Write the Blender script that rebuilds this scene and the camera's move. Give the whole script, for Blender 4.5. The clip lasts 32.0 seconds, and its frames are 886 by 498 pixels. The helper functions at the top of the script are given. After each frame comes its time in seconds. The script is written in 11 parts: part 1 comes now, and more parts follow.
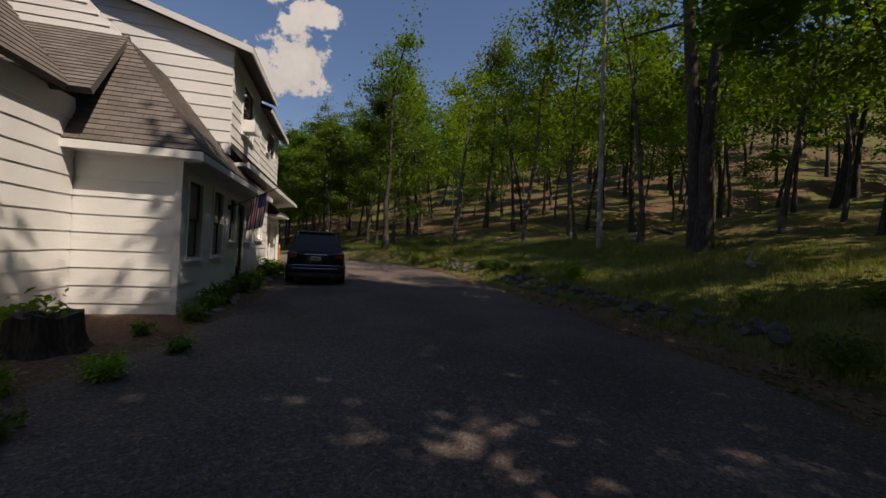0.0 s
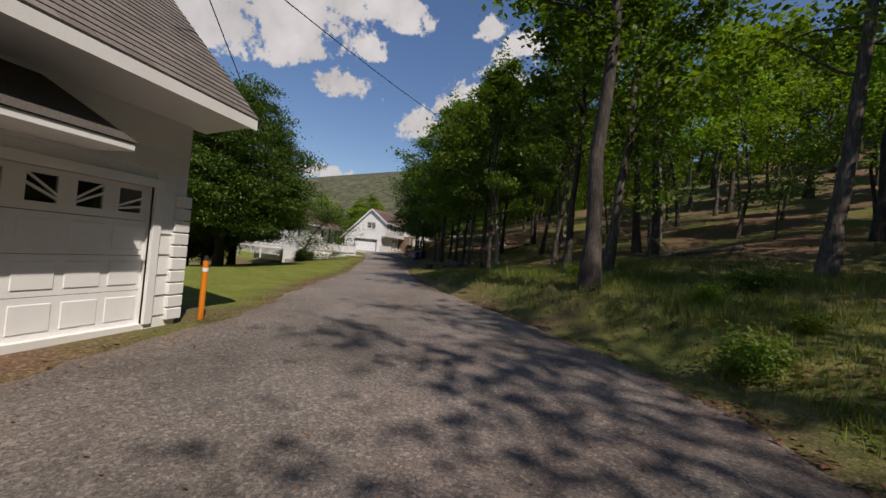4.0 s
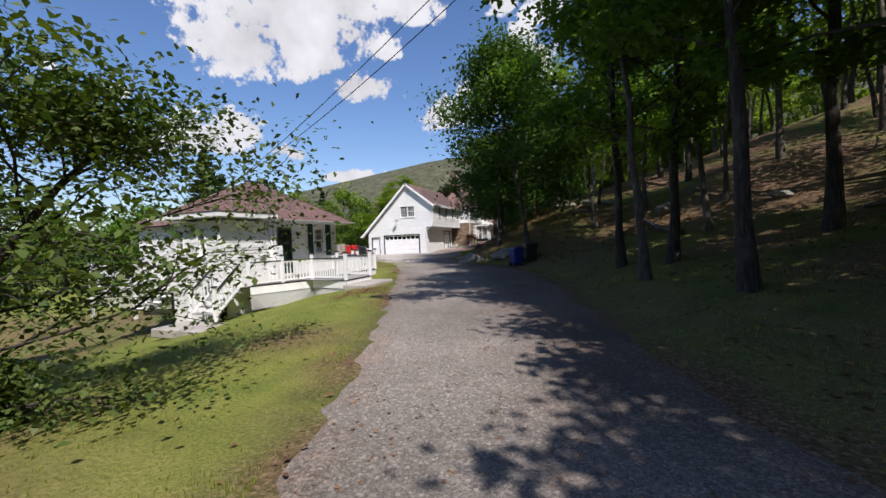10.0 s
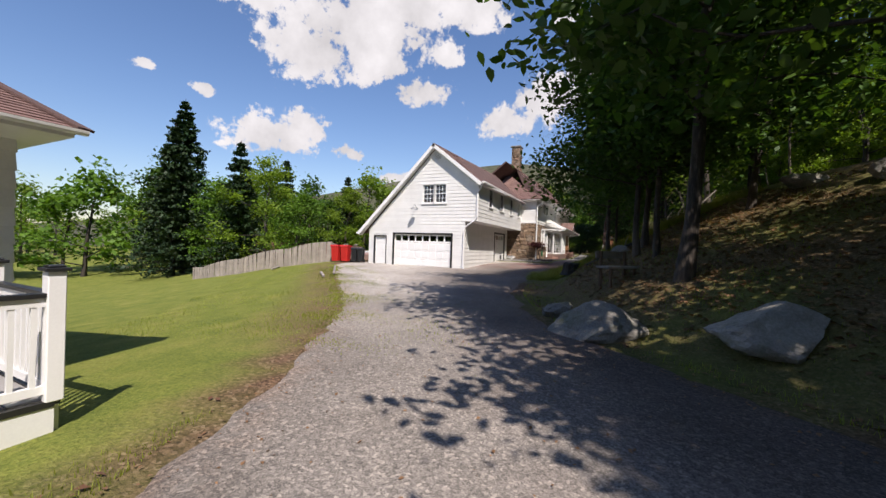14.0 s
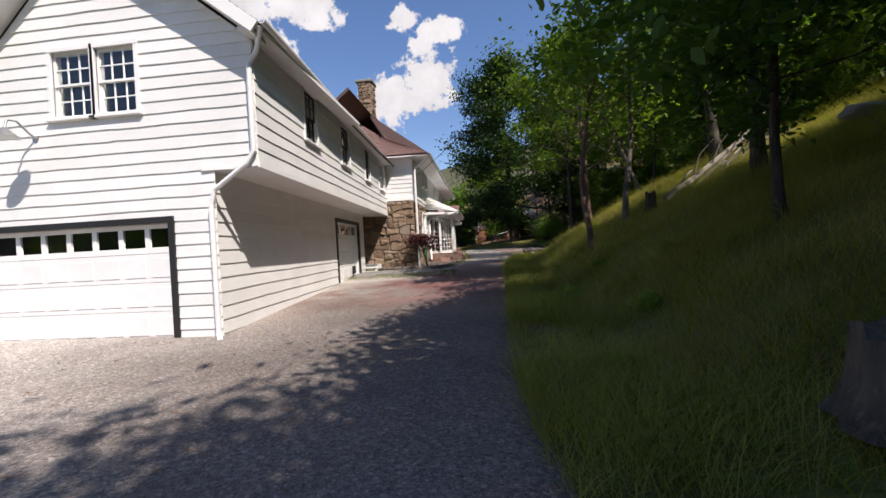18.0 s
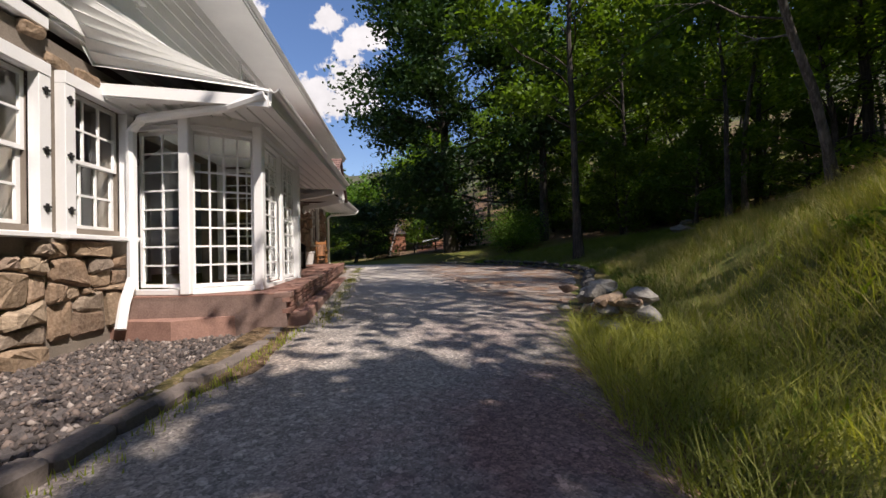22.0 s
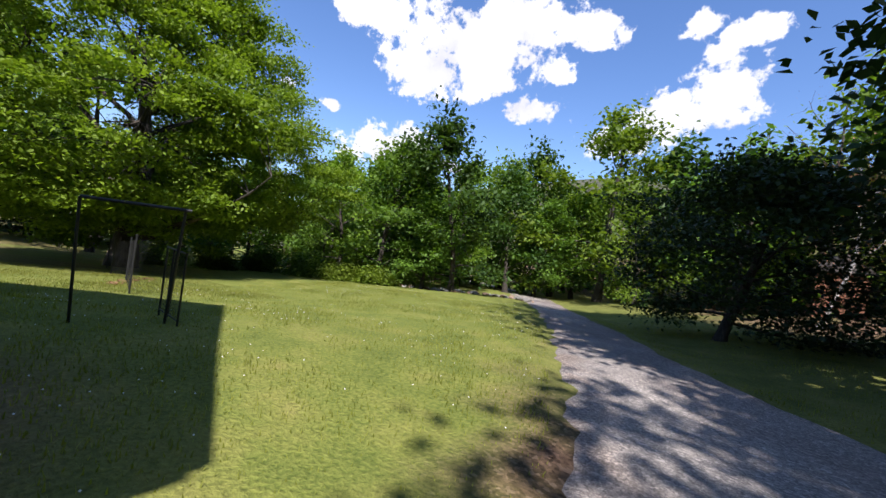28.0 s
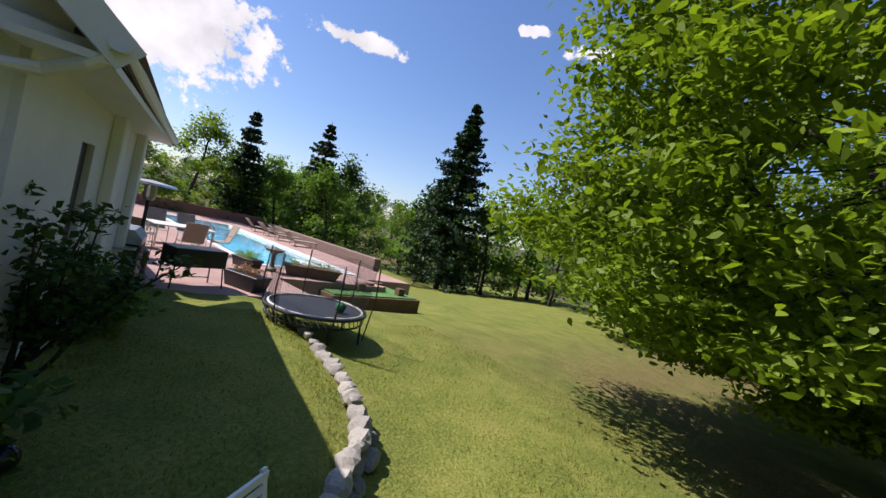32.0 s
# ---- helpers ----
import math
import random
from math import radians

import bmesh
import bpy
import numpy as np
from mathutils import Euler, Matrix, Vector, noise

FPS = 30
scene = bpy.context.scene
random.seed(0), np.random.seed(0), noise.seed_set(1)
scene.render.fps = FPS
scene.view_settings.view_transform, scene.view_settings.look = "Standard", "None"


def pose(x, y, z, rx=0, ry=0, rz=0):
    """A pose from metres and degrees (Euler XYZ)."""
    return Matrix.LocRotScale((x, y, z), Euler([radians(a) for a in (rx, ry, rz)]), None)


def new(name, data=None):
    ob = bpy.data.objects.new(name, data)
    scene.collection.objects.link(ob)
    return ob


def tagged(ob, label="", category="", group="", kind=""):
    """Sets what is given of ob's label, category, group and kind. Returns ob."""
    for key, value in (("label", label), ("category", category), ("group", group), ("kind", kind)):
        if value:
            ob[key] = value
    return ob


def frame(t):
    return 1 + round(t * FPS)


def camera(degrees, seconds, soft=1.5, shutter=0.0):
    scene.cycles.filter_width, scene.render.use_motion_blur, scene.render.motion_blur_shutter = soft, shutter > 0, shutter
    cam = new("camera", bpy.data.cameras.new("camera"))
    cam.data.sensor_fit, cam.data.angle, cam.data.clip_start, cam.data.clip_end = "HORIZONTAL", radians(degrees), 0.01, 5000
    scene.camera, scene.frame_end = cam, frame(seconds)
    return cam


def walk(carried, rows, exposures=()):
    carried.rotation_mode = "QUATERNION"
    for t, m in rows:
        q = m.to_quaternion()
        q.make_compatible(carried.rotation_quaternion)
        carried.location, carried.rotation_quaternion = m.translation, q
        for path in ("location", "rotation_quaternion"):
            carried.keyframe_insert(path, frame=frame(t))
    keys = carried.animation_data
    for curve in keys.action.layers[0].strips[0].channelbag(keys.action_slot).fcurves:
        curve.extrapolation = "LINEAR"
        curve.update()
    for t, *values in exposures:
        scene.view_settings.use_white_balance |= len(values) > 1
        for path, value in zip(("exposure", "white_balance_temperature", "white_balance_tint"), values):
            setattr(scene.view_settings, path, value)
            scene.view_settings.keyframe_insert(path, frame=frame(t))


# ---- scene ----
# ---- camera ----
cam = camera(97.52, 32.0)
PATH = [
    (0.0, -0.0, 0.0, 1.2, 89.92, -2.93, -15.06),
    (0.5, 0.763, 2.412, 1.195, 89.88, -3.83, -14.69),
    (1.0, 1.431, 4.763, 1.195, 90.46, -3.24, -13.8),
    (1.5, 1.965, 7.089, 1.197, 90.8, -4.4, -10.48),
    (2.0, 2.473, 9.352, 1.222, 90.95, -5.09, -5.96),
    (2.5, 2.752, 11.656, 1.269, 90.84, -5.29, -0.9),
    (3.0, 2.695, 14.045, 1.373, 90.63, -5.16, 4.04),
    (3.5, 2.442, 16.398, 1.454, 90.4, -5.58, 8.86),
    (4.0, 2.03, 18.612, 1.499, 90.42, -5.75, 13.71),
    (4.5, 1.484, 20.658, 1.507, 90.39, -4.83, 18.47),
    (6.5, -2.046, 29.217, 1.65, 89.56, -1.24, 26.55),
    (7.0, -3.159, 31.393, 1.681, 89.41, -0.48, 27.19),
    (7.5, -4.306, 33.597, 1.706, 89.07, 0.57, 27.17),
    (8.0, -5.486, 35.829, 1.724, 89.28, 1.11, 27.12),
    (8.5, -6.649, 38.086, 1.733, 89.08, 1.35, 26.21),
    (9.0, -7.732, 40.326, 1.736, 88.91, 1.77, 24.44),
    (9.5, -8.654, 42.483, 1.737, 88.7, 2.5, 21.75),
    (10.0, -9.413, 44.691, 1.721, 88.63, 2.42, 19.97),
    (10.5, -10.119, 47.004, 1.685, 88.6, 0.93, 19.98),
    (11.0, -10.868, 49.372, 1.658, 88.92, 0.3, 20.33),
    (11.5, -11.714, 51.703, 1.631, 89.34, 0.33, 20.41),
    (12.0, -12.542, 53.972, 1.615, 89.22, -0.62, 21.05),
    (12.5, -13.344, 56.237, 1.614, 89.2, -2.25, 23.39),
    (13.0, -14.081, 58.257, 1.633, 89.24, -2.56, 25.81),
    (13.5, -14.887, 60.046, 1.647, 89.58, -2.0, 27.04),
    (15.5, -18.619, 67.29, 1.762, 89.9, 1.72, 22.37),
    (16.0, -19.305, 69.085, 1.75, 90.06, 3.84, 17.79),
    (16.5, -19.852, 70.903, 1.719, 89.84, 4.21, 14.03),
    (17.0, -20.217, 72.833, 1.699, 89.76, 3.58, 11.33),
    (17.5, -20.453, 74.818, 1.697, 89.55, 3.38, 8.91),
    (18.0, -20.749, 76.957, 1.706, 89.48, 3.11, 5.83),
    (18.5, -21.052, 79.096, 1.677, 89.59, 2.64, 2.72),
    (19.0, -21.156, 81.321, 1.664, 90.1, 0.69, 0.66),
    (19.5, -21.085, 83.58, 1.656, 90.67, -1.28, 0.19),
    (20.0, -21.013, 85.789, 1.678, 90.79, -0.59, -0.65),
    (20.5, -20.951, 87.909, 1.704, 90.64, 0.39, -1.94),
    (21.0, -20.877, 90.064, 1.728, 90.64, 0.57, -3.47),
    (21.5, -20.745, 92.101, 1.726, 90.73, 0.66, -4.89),
    (22.0, -20.572, 94.069, 1.72, 90.52, 1.13, -5.97),
    (22.5, -20.337, 95.841, 1.741, 90.31, 0.86, -6.52),
    (23.0, -20.109, 97.654, 1.753, 90.61, 0.27, -6.34),
    (23.5, -19.928, 99.475, 1.769, 90.53, -1.14, -5.16),
    (24.0, -19.761, 101.273, 1.794, 90.8, -4.18, -0.56),
    (24.5, -19.685, 102.948, 1.851, 90.87, -5.81, 5.54),
    (25.0, -19.846, 104.646, 1.905, 91.14, -6.3, 11.14),
    (25.5, -20.119, 106.242, 1.979, 91.34, -6.52, 16.27),
    (27.5, -22.774, 112.195, 2.338, 90.36, -6.72, 33.71),
    (28.0, -23.424, 113.365, 2.369, 90.58, -7.76, 40.39),
    (28.5, -24.256, 114.575, 2.408, 90.77, -10.12, 51.36),
    (29.0, -25.403, 115.422, 2.443, 91.0, -11.55, 63.13),
    (29.5, -26.676, 115.704, 2.499, 91.24, -12.29, 74.03),
    (30.0, -28.043, 115.97, 2.573, 91.2, -13.3, 84.68),
    (30.5, -29.364, 115.985, 2.655, 90.84, -14.19, 95.44),
    (31.0, -30.771, 115.76, 2.742, 89.81, -14.25, 107.52),
    (31.5, -32.063, 115.313, 2.798, 89.15, -13.52, 120.15),
    (32.0, -33.208, 114.554, 2.846, 88.98, -13.1, 132.4),
]
walk(cam, [(t, pose(x, y, z, rx, ry, rz)) for t, x, y, z, rx, ry, rz in PATH], [(0, -0.2, 7500, 18), (1.5, -0.22, 7400, 17), (3, -0.25, 7000, 16), (4.5, 0.0, 6700, 15), (7, 0.3, 6650, 15), (10, 0.32, 6250, 16), (12, 0.36, 6400, 16), (16, 0.36, 6650, 18), (20, 0.5, 6500, 16), (24, 0.5, 6800, 19), (25.5, 0.52, 6500, 17), (28, 0.82, 6050, 18), (30, 0.66, 5950, 21), (32, 0.52, 6350, 20)])

# ---- light ----
SUN_DIR = Vector((-0.53, 0.585, -1.0)).normalized()
sun = new("sun", bpy.data.lights.new("sun", "SUN"))
sun.data.energy, sun.data.angle, sun.data.color = 5.0, radians(0.55), (1.0, 0.94, 0.84)
sun.rotation_euler = SUN_DIR.to_track_quat("-Z", "Y").to_euler()

world = bpy.data.worlds.new("sky")
scene.world = world
world.use_nodes = True
wt = world.node_tree
wt.nodes.clear()


def wnode(kind, **values):
    n = wt.nodes.new(kind)
    for k, v in values.items():
        n.inputs[k].default_value = v
    return n


w_out = wt.nodes.new("ShaderNodeOutputWorld")
w_sky = wt.nodes.new("ShaderNodeTexSky")
w_sky.sky_type = "NISHITA"
w_sky.sun_disc = False
w_sky.sun_elevation = math.asin(-SUN_DIR.z)
w_sky.sun_rotation = math.atan2(-SUN_DIR.x, -SUN_DIR.y)
w_sky.air_density, w_sky.dust_density, w_sky.ozone_density = 1.2, 0.5, 1.0
w_bg = wnode("ShaderNodeBackground", Strength=0.089)
w_cloud_bg = wnode("ShaderNodeBackground", Color=(1.0, 1.0, 1.0, 1), Strength=0.8)
w_geo = wt.nodes.new("ShaderNodeTexCoord")
# cumulus: soft lumps round a few directions (yaw from north, height, half width, half height), with torn edges
CLOUDS = [(39.5, 28.5, 10.5, 5.6), (46, 25.0, 6.5, 4.0), (34, 31.5, 6.5, 4), (38, 24.5, 6, 3), (31, 21.3, 4.6, 2.2), (50.5, 13.6, 5.6, 2.8), (47, 15.2, 3.2, 2.4), (41, 12.7, 2.6, 1.2), (33.5, 9.6, 5, 0.9), (57.5, 29.5, 2.8, 1.8), (59, 18, 1.3, 0.9), (27, 26, 1.8, 1.6), (12.5, 20.5, 5.5, 3.6), (18.5, 17.6, 4.5, 2.2),
          (6.5, 22.5, 4, 4.5), (9.7, 30.3, 2.2, 1.4), (7.7, 27, 1.6, 1.2), (24, 31, 5, 2.2), (65, 19.2, 1.2, 0.6), (111, 14.4, 1.3, 1.0), (107, 14.2, 1.6, 0.9), (116, 28, 4, 1.0), (126.7, 29.8, 2, 0.7), (150, 23.3, 6, 1.1), (172, 18, 11, 6.5), (54, 30, 4, 2.4), (5, 29, 3, 1.6)]
w_noise = wnode("ShaderNodeTexNoise", Scale=9.0, Detail=9.0, Roughness=0.6)
w_noise2 = wnode("ShaderNodeTexNoise", Scale=2.2, Detail=3.0)
wt.links.new(w_geo.outputs["Generated"], w_noise.inputs["Vector"])
wt.links.new(w_geo.outputs["Generated"], w_noise2.inputs["Vector"])


def wmath(op, a, b=None, clamp=False):
    n = wt.nodes.new("ShaderNodeMath")
    n.operation, n.use_clamp = op, clamp
    for i, v in enumerate((a, b)):
        if v is None:
            continue
        if isinstance(v, (int, float)):
            n.inputs[i].default_value = v
        else:
            wt.links.new(v, n.inputs[i])
    return n.outputs[0]


def wdot(v):
    n = wt.nodes.new("ShaderNodeVectorMath")
    n.operation = "DOT_PRODUCT"
    wt.links.new(w_geo.outputs["Generated"], n.inputs[0])
    n.inputs[1].default_value = v
    return n.outputs["Value"]


cover = None
for yaw, up, hw, hh in CLOUDS:
    a, e = radians(yaw), radians(up)
    mid = Vector((-math.sin(a) * math.cos(e), math.cos(a) * math.cos(e), math.sin(e)))
    side = Vector((-math.cos(a), -math.sin(a), 0))
    top = mid.cross(side)
    if top.z < 0:
        top = -top
    sx = wmath("DIVIDE", wdot(side), math.sin(radians(hw)))
    sy = wmath("DIVIDE", wdot(top), math.sin(radians(hh)))
    r = wmath("ADD", wmath("MULTIPLY", sx, sx), wmath("MULTIPLY", sy, sy))
    front = wmath("GREATER_THAN", wdot(mid), 0.3)
    lump = wmath("MULTIPLY", wmath("SUBTRACT", 1.0, wmath("POWER", r, 0.5)), 2.1)
    lump = wmath("SUBTRACT", wmath("MULTIPLY", wmath("ADD", wmath("MINIMUM", wmath("MAXIMUM", lump, -2.5), 1.5), 2.5), front), 2.5)
    cover = lump if cover is None else wmath("MAXIMUM", cover, lump)
w_noise3 = wnode("ShaderNodeTexNoise", Scale=38.0, Detail=7.0, Roughness=0.62)
wt.links.new(w_geo.outputs["Generated"], w_noise3.inputs["Vector"])
cover = wmath("ADD", cover, wmath("MULTIPLY", wmath("SUBTRACT", w_noise3.outputs["Fac"], 0.5), 4.2))
edge = wmath("ADD", cover, wmath("MULTIPLY", wmath("SUBTRACT", w_noise.outputs["Fac"], 0.5), 4.4))
w_ramp = wt.nodes.new("ShaderNodeMapRange")
w_ramp.interpolation_type = "SMOOTHSTEP"
w_ramp.inputs["From Min"].default_value, w_ramp.inputs["From Max"].default_value = -0.1, 0.6
wt.links.new(edge, w_ramp.inputs["Value"])
w_shade = wt.nodes.new("ShaderNodeMapRange")
w_shade.inputs["From Min"].default_value, w_shade.inputs["From Max"].default_value = 0.3, 0.7
w_shade.inputs["To Min"].default_value, w_shade.inputs["To Max"].default_value = 0.50, 0.74
wt.links.new(w_noise.outputs["Fac"], w_shade.inputs["Value"])
wt.links.new(w_shade.outputs["Result"], w_cloud_bg.inputs["Strength"])
w_mix = wt.nodes.new("ShaderNodeMixShader")
w_sat = wnode("ShaderNodeHueSaturation", Saturation=1.12)
wt.links.new(w_sky.outputs["Color"], w_sat.inputs["Color"])
w_tint = wt.nodes.new("ShaderNodeMix")
w_tint.data_type, w_tint.blend_type = "RGBA", "MULTIPLY"
w_tint.inputs[0].default_value = 1.0
w_tint.inputs[7].default_value = (0.98, 1.05, 1.22, 1)
wt.links.new(w_sat.outputs["Color"], w_tint.inputs[6])
wt.links.new(w_tint.outputs[2], w_bg.inputs["Color"])
wt.links.new(w_ramp.outputs["Result"], w_mix.inputs["Fac"])
wt.links.new(w_bg.outputs[0], w_mix.inputs[1])
wt.links.new(w_cloud_bg.outputs[0], w_mix.inputs[2])
wt.links.new(w_mix.outputs[0], w_out.inputs["Surface"])

# ---- materials ----
def material(name, build):
    m = bpy.data.materials.new(name)
    m.use_nodes = True
    nt = m.node_tree
    build(nt, nt.nodes["Principled BSDF"])
    return m


def nd(nt, kind, **values):
    n = nt.nodes.new(kind)
    for k, v in values.items():
        n.inputs[k.replace("_", " ")].default_value = v
    return n


def coords(nt, world_space=True):
    if world_space:
        return nt.nodes.new("ShaderNodeNewGeometry").outputs["Position"]
    return nt.nodes.new("ShaderNodeTexCoord").outputs["Object"]


def noise_of(nt, vec, scale, detail=4.0, rough=0.6):
    n = nd(nt, "ShaderNodeTexNoise", Scale=scale, Detail=detail, Roughness=rough)
    nt.links.new(vec, n.inputs["Vector"])
    return n.outputs["Fac"]


def ramp_of(nt, fac, stops):
    r = nt.nodes.new("ShaderNodeValToRGB")
    while len(r.color_ramp.elements) < len(stops):
        r.color_ramp.elements.new(0.5)
    for e, (p, c) in zip(r.color_ramp.elements, stops):
        e.position, e.color = p, (*c, 1) if len(c) == 3 else c
    nt.links.new(fac, r.inputs["Fac"])
    return r.outputs["Color"]


def mix_of(nt, fac, a, b, mode="MIX"):
    m = nt.nodes.new("ShaderNodeMix")
    m.data_type, m.blend_type = "RGBA", mode
    for sock, v in ((m.inputs[0], fac), (m.inputs[6], a), (m.inputs[7], b)):
        if isinstance(v, (int, float)):
            sock.default_value = v
        elif isinstance(v, tuple):
            sock.default_value = (*v, 1)
        else:
            nt.links.new(v, sock)
    return m.outputs[2]


def bump_of(nt, bsdf, height, strength=0.3, distance=0.02):
    b = nd(nt, "ShaderNodeBump", Strength=strength, Distance=distance)
    nt.links.new(height, b.inputs["Height"])
    nt.links.new(b.outputs["Normal"], bsdf.inputs["Normal"])


def plain(name, colour, rough=0.6, metal=0.0, vary=0.12, scale=9.0, bump=0.08, spec=None, coat=0.0):
    """A surface of one colour with faint stains, grain and per-piece variation."""
    def build(nt, b):
        v = coords(nt)
        n1, n2 = noise_of(nt, v, scale * 0.18, 3), noise_of(nt, v, scale * 6, 5)
        info = nt.nodes.new("ShaderNodeObjectInfo")
        dark = tuple(c * (1 - 1.6 * vary) for c in colour)
        light = tuple(min(1, c * (1 + 0.5 * vary)) for c in colour)
        c = ramp_of(nt, n1, [(0.3, dark), (0.7, light)])
        c = mix_of(nt, vary * 1.6, c, ramp_of(nt, n2, [(0.35, tuple(q * 0.55 for q in colour)), (0.65, light)]))
        h = nd(nt, "ShaderNodeHueSaturation")
        mr = nd(nt, "ShaderNodeMapRange", To_Min=1 - vary * 0.7, To_Max=1 + vary * 0.4)
        nt.links.new(info.outputs["Random"], mr.inputs["Value"])
        nt.links.new(mr.outputs["Result"], h.inputs["Value"])
        nt.links.new(c, h.inputs["Color"])
        nt.links.new(h.outputs["Color"], b.inputs["Base Color"])
        b.inputs["Roughness"].default_value, b.inputs["Metallic"].default_value = rough, metal
        b.inputs["Coat Weight"].default_value = coat
        if spec is not None:
            b.inputs["Specular IOR Level"].default_value = spec
        if bump:
            bump_of(nt, b, n2, bump, 0.01)
    return material(name, build)


def leaf_material(name, lo, hi, trans=0.35, rough=0.55):
    def build(nt, b):
        geo = nt.nodes.new("ShaderNodeNewGeometry")
        info = nt.nodes.new("ShaderNodeObjectInfo")
        c = ramp_of(nt, geo.outputs["Random Per Island"], [(0.0, lo), (0.75, hi), (1.0, tuple(min(1, q * 1.35) for q in hi))])
        big = noise_of(nt, coords(nt), 0.5, 2)
        c = mix_of(nt, 0.6, c, ramp_of(nt, big, [(0.35, lo), (0.7, hi)]))
        h = nd(nt, "ShaderNodeHueSaturation", Saturation=1.0)
        mr = nd(nt, "ShaderNodeMapRange", To_Min=0.75, To_Max=1.2)
        mh = nd(nt, "ShaderNodeMapRange", To_Min=0.485, To_Max=0.51)
        nt.links.new(info.outputs["Random"], mr.inputs["Value"])
        nt.links.new(info.outputs["Random"], mh.inputs["Value"])
        nt.links.new(mr.outputs["Result"], h.inputs["Value"])
        nt.links.new(mh.outputs["Result"], h.inputs["Hue"])
        nt.links.new(c, h.inputs["Color"])
        nt.links.new(h.outputs["Color"], b.inputs["Base Color"])
        b.inputs["Roughness"].default_value = rough
        b.inputs["Specular IOR Level"].default_value = 0.3
        t = nt.nodes.new("ShaderNodeBsdfTranslucent")
        tint = mix_of(nt, 1.0, h.outputs["Color"], (1.0, 1.05, 0.35), "MULTIPLY")
        nt.links.new(tint, t.inputs["Color"])
        mx = nd(nt, "ShaderNodeMixShader", Fac=trans)
        nt.links.new(b.outputs[0], mx.inputs[1])
        nt.links.new(t.outputs[0], mx.inputs[2])
        nt.links.new(mx.outputs[0], nt.nodes["Material Output"].inputs["Surface"])
    return material(name, build)


def bark_material(name, lo, hi):
    def build(nt, b):
        v = coords(nt)
        mp = nt.nodes.new("ShaderNodeMapping")
        mp.inputs["Scale"].default_value = (9, 9, 1.3)
        nt.links.new(v, mp.inputs["Vector"])
        n = noise_of(nt, mp.outputs["Vector"], 2.2, 6, 0.7)
        patches = noise_of(nt, v, 1.1, 3)
        c = ramp_of(nt, n, [(0.3, tuple(q * 0.5 for q in lo)), (0.5, lo), (0.72, hi)])
        c = mix_of(nt, ramp_of(nt, patches, [(0.55, (0, 0, 0)), (0.75, (0.5, 0.5, 0.5))]), c, tuple(min(1, q * 1.5) for q in hi))
        nt.links.new(c, b.inputs["Base Color"])
        b.inputs["Roughness"].default_value = 0.9
        bump_of(nt, b, n, 0.8, 0.03)
    return material(name, build)


def gravel_build(nt, b):
    v = coords(nt)

    def cells(scale):
        vor = nd(nt, "ShaderNodeTexVoronoi", Scale=scale)
        nt.links.new(v, vor.inputs["Vector"])
        sep = nt.nodes.new("ShaderNodeSeparateColor")
        nt.links.new(vor.outputs["Color"], sep.inputs["Color"])
        return sep.outputs["Red"], vor.outputs["Distance"]
    coarse, dist = cells(38.0)
    small, _ = cells(95.0)
    speck = mix_of(nt, 0.5, ramp_of(nt, coarse, [(0.0, (0.36, 0.36, 0.36)), (0.55, (0.85, 0.85, 0.85)), (0.85, (1.2, 1.2, 1.18)), (1.0, (2.1, 2.05, 1.98))]), ramp_of(nt, small, [(0.0, (0.42, 0.42, 0.42)), (0.6, (0.92, 0.92, 0.92)), (1.0, (1.7, 1.68, 1.65))]))
    att = nt.nodes.new("ShaderNodeAttribute")
    att.attribute_name = "tone"
    sp = nt.nodes.new("ShaderNodeSeparateColor")
    nt.links.new(att.outputs["Color"], sp.inputs["Color"])
    patch = noise_of(nt, v, 0.9, 5, 0.65)
    wear = ramp_of(nt, noise_of(nt, v, 0.35, 5, 0.6), [(0.35, (0.72, 0.71, 0.70)), (0.65, (1.12, 1.11, 1.1))])
    # red mixes dark gravel to pale, and carries the toned-in tree shade too
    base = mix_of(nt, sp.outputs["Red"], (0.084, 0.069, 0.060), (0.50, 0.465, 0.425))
    redfac = ramp_of(nt, patch, [(0.36, (0, 0, 0)), (0.58, (0.9, 0.9, 0.9))])
    redm = mix_of(nt, 1.0, redfac, sp.outputs["Green"], "MULTIPLY")
    base = mix_of(nt, redm, base, (0.21, 0.095, 0.09))
    need = ramp_of(nt, noise_of(nt, v, 1.7, 6, 0.7), [(0.40, (0, 0, 0)), (0.58, (0.9, 0.9, 0.9))])
    needm = mix_of(nt, 1.0, need, sp.outputs["Blue"], "MULTIPLY")
    base = mix_of(nt, needm, base, mix_of(nt, small, (0.15, 0.075, 0.045), (0.34, 0.20, 0.115)))
    dirt = ramp_of(nt, noise_of(nt, v, 0.45, 4), [(0.42, (0, 0, 0)), (0.7, (0.4, 0.4, 0.4))])
    base = mix_of(nt, dirt, base, mix_of(nt, 0.5, base, (0.17, 0.135, 0.105)))
    c = mix_of(nt, 1.0, mix_of(nt, 1.0, base, wear, "MULTIPLY"), speck, "MULTIPLY")
    nt.links.new(c, b.inputs["Base Color"])
    b.inputs["Roughness"].default_value = 0.92
    b.inputs["Specular IOR Level"].default_value = 0.2
    bump_of(nt, b, dist, 0.35, 0.012)


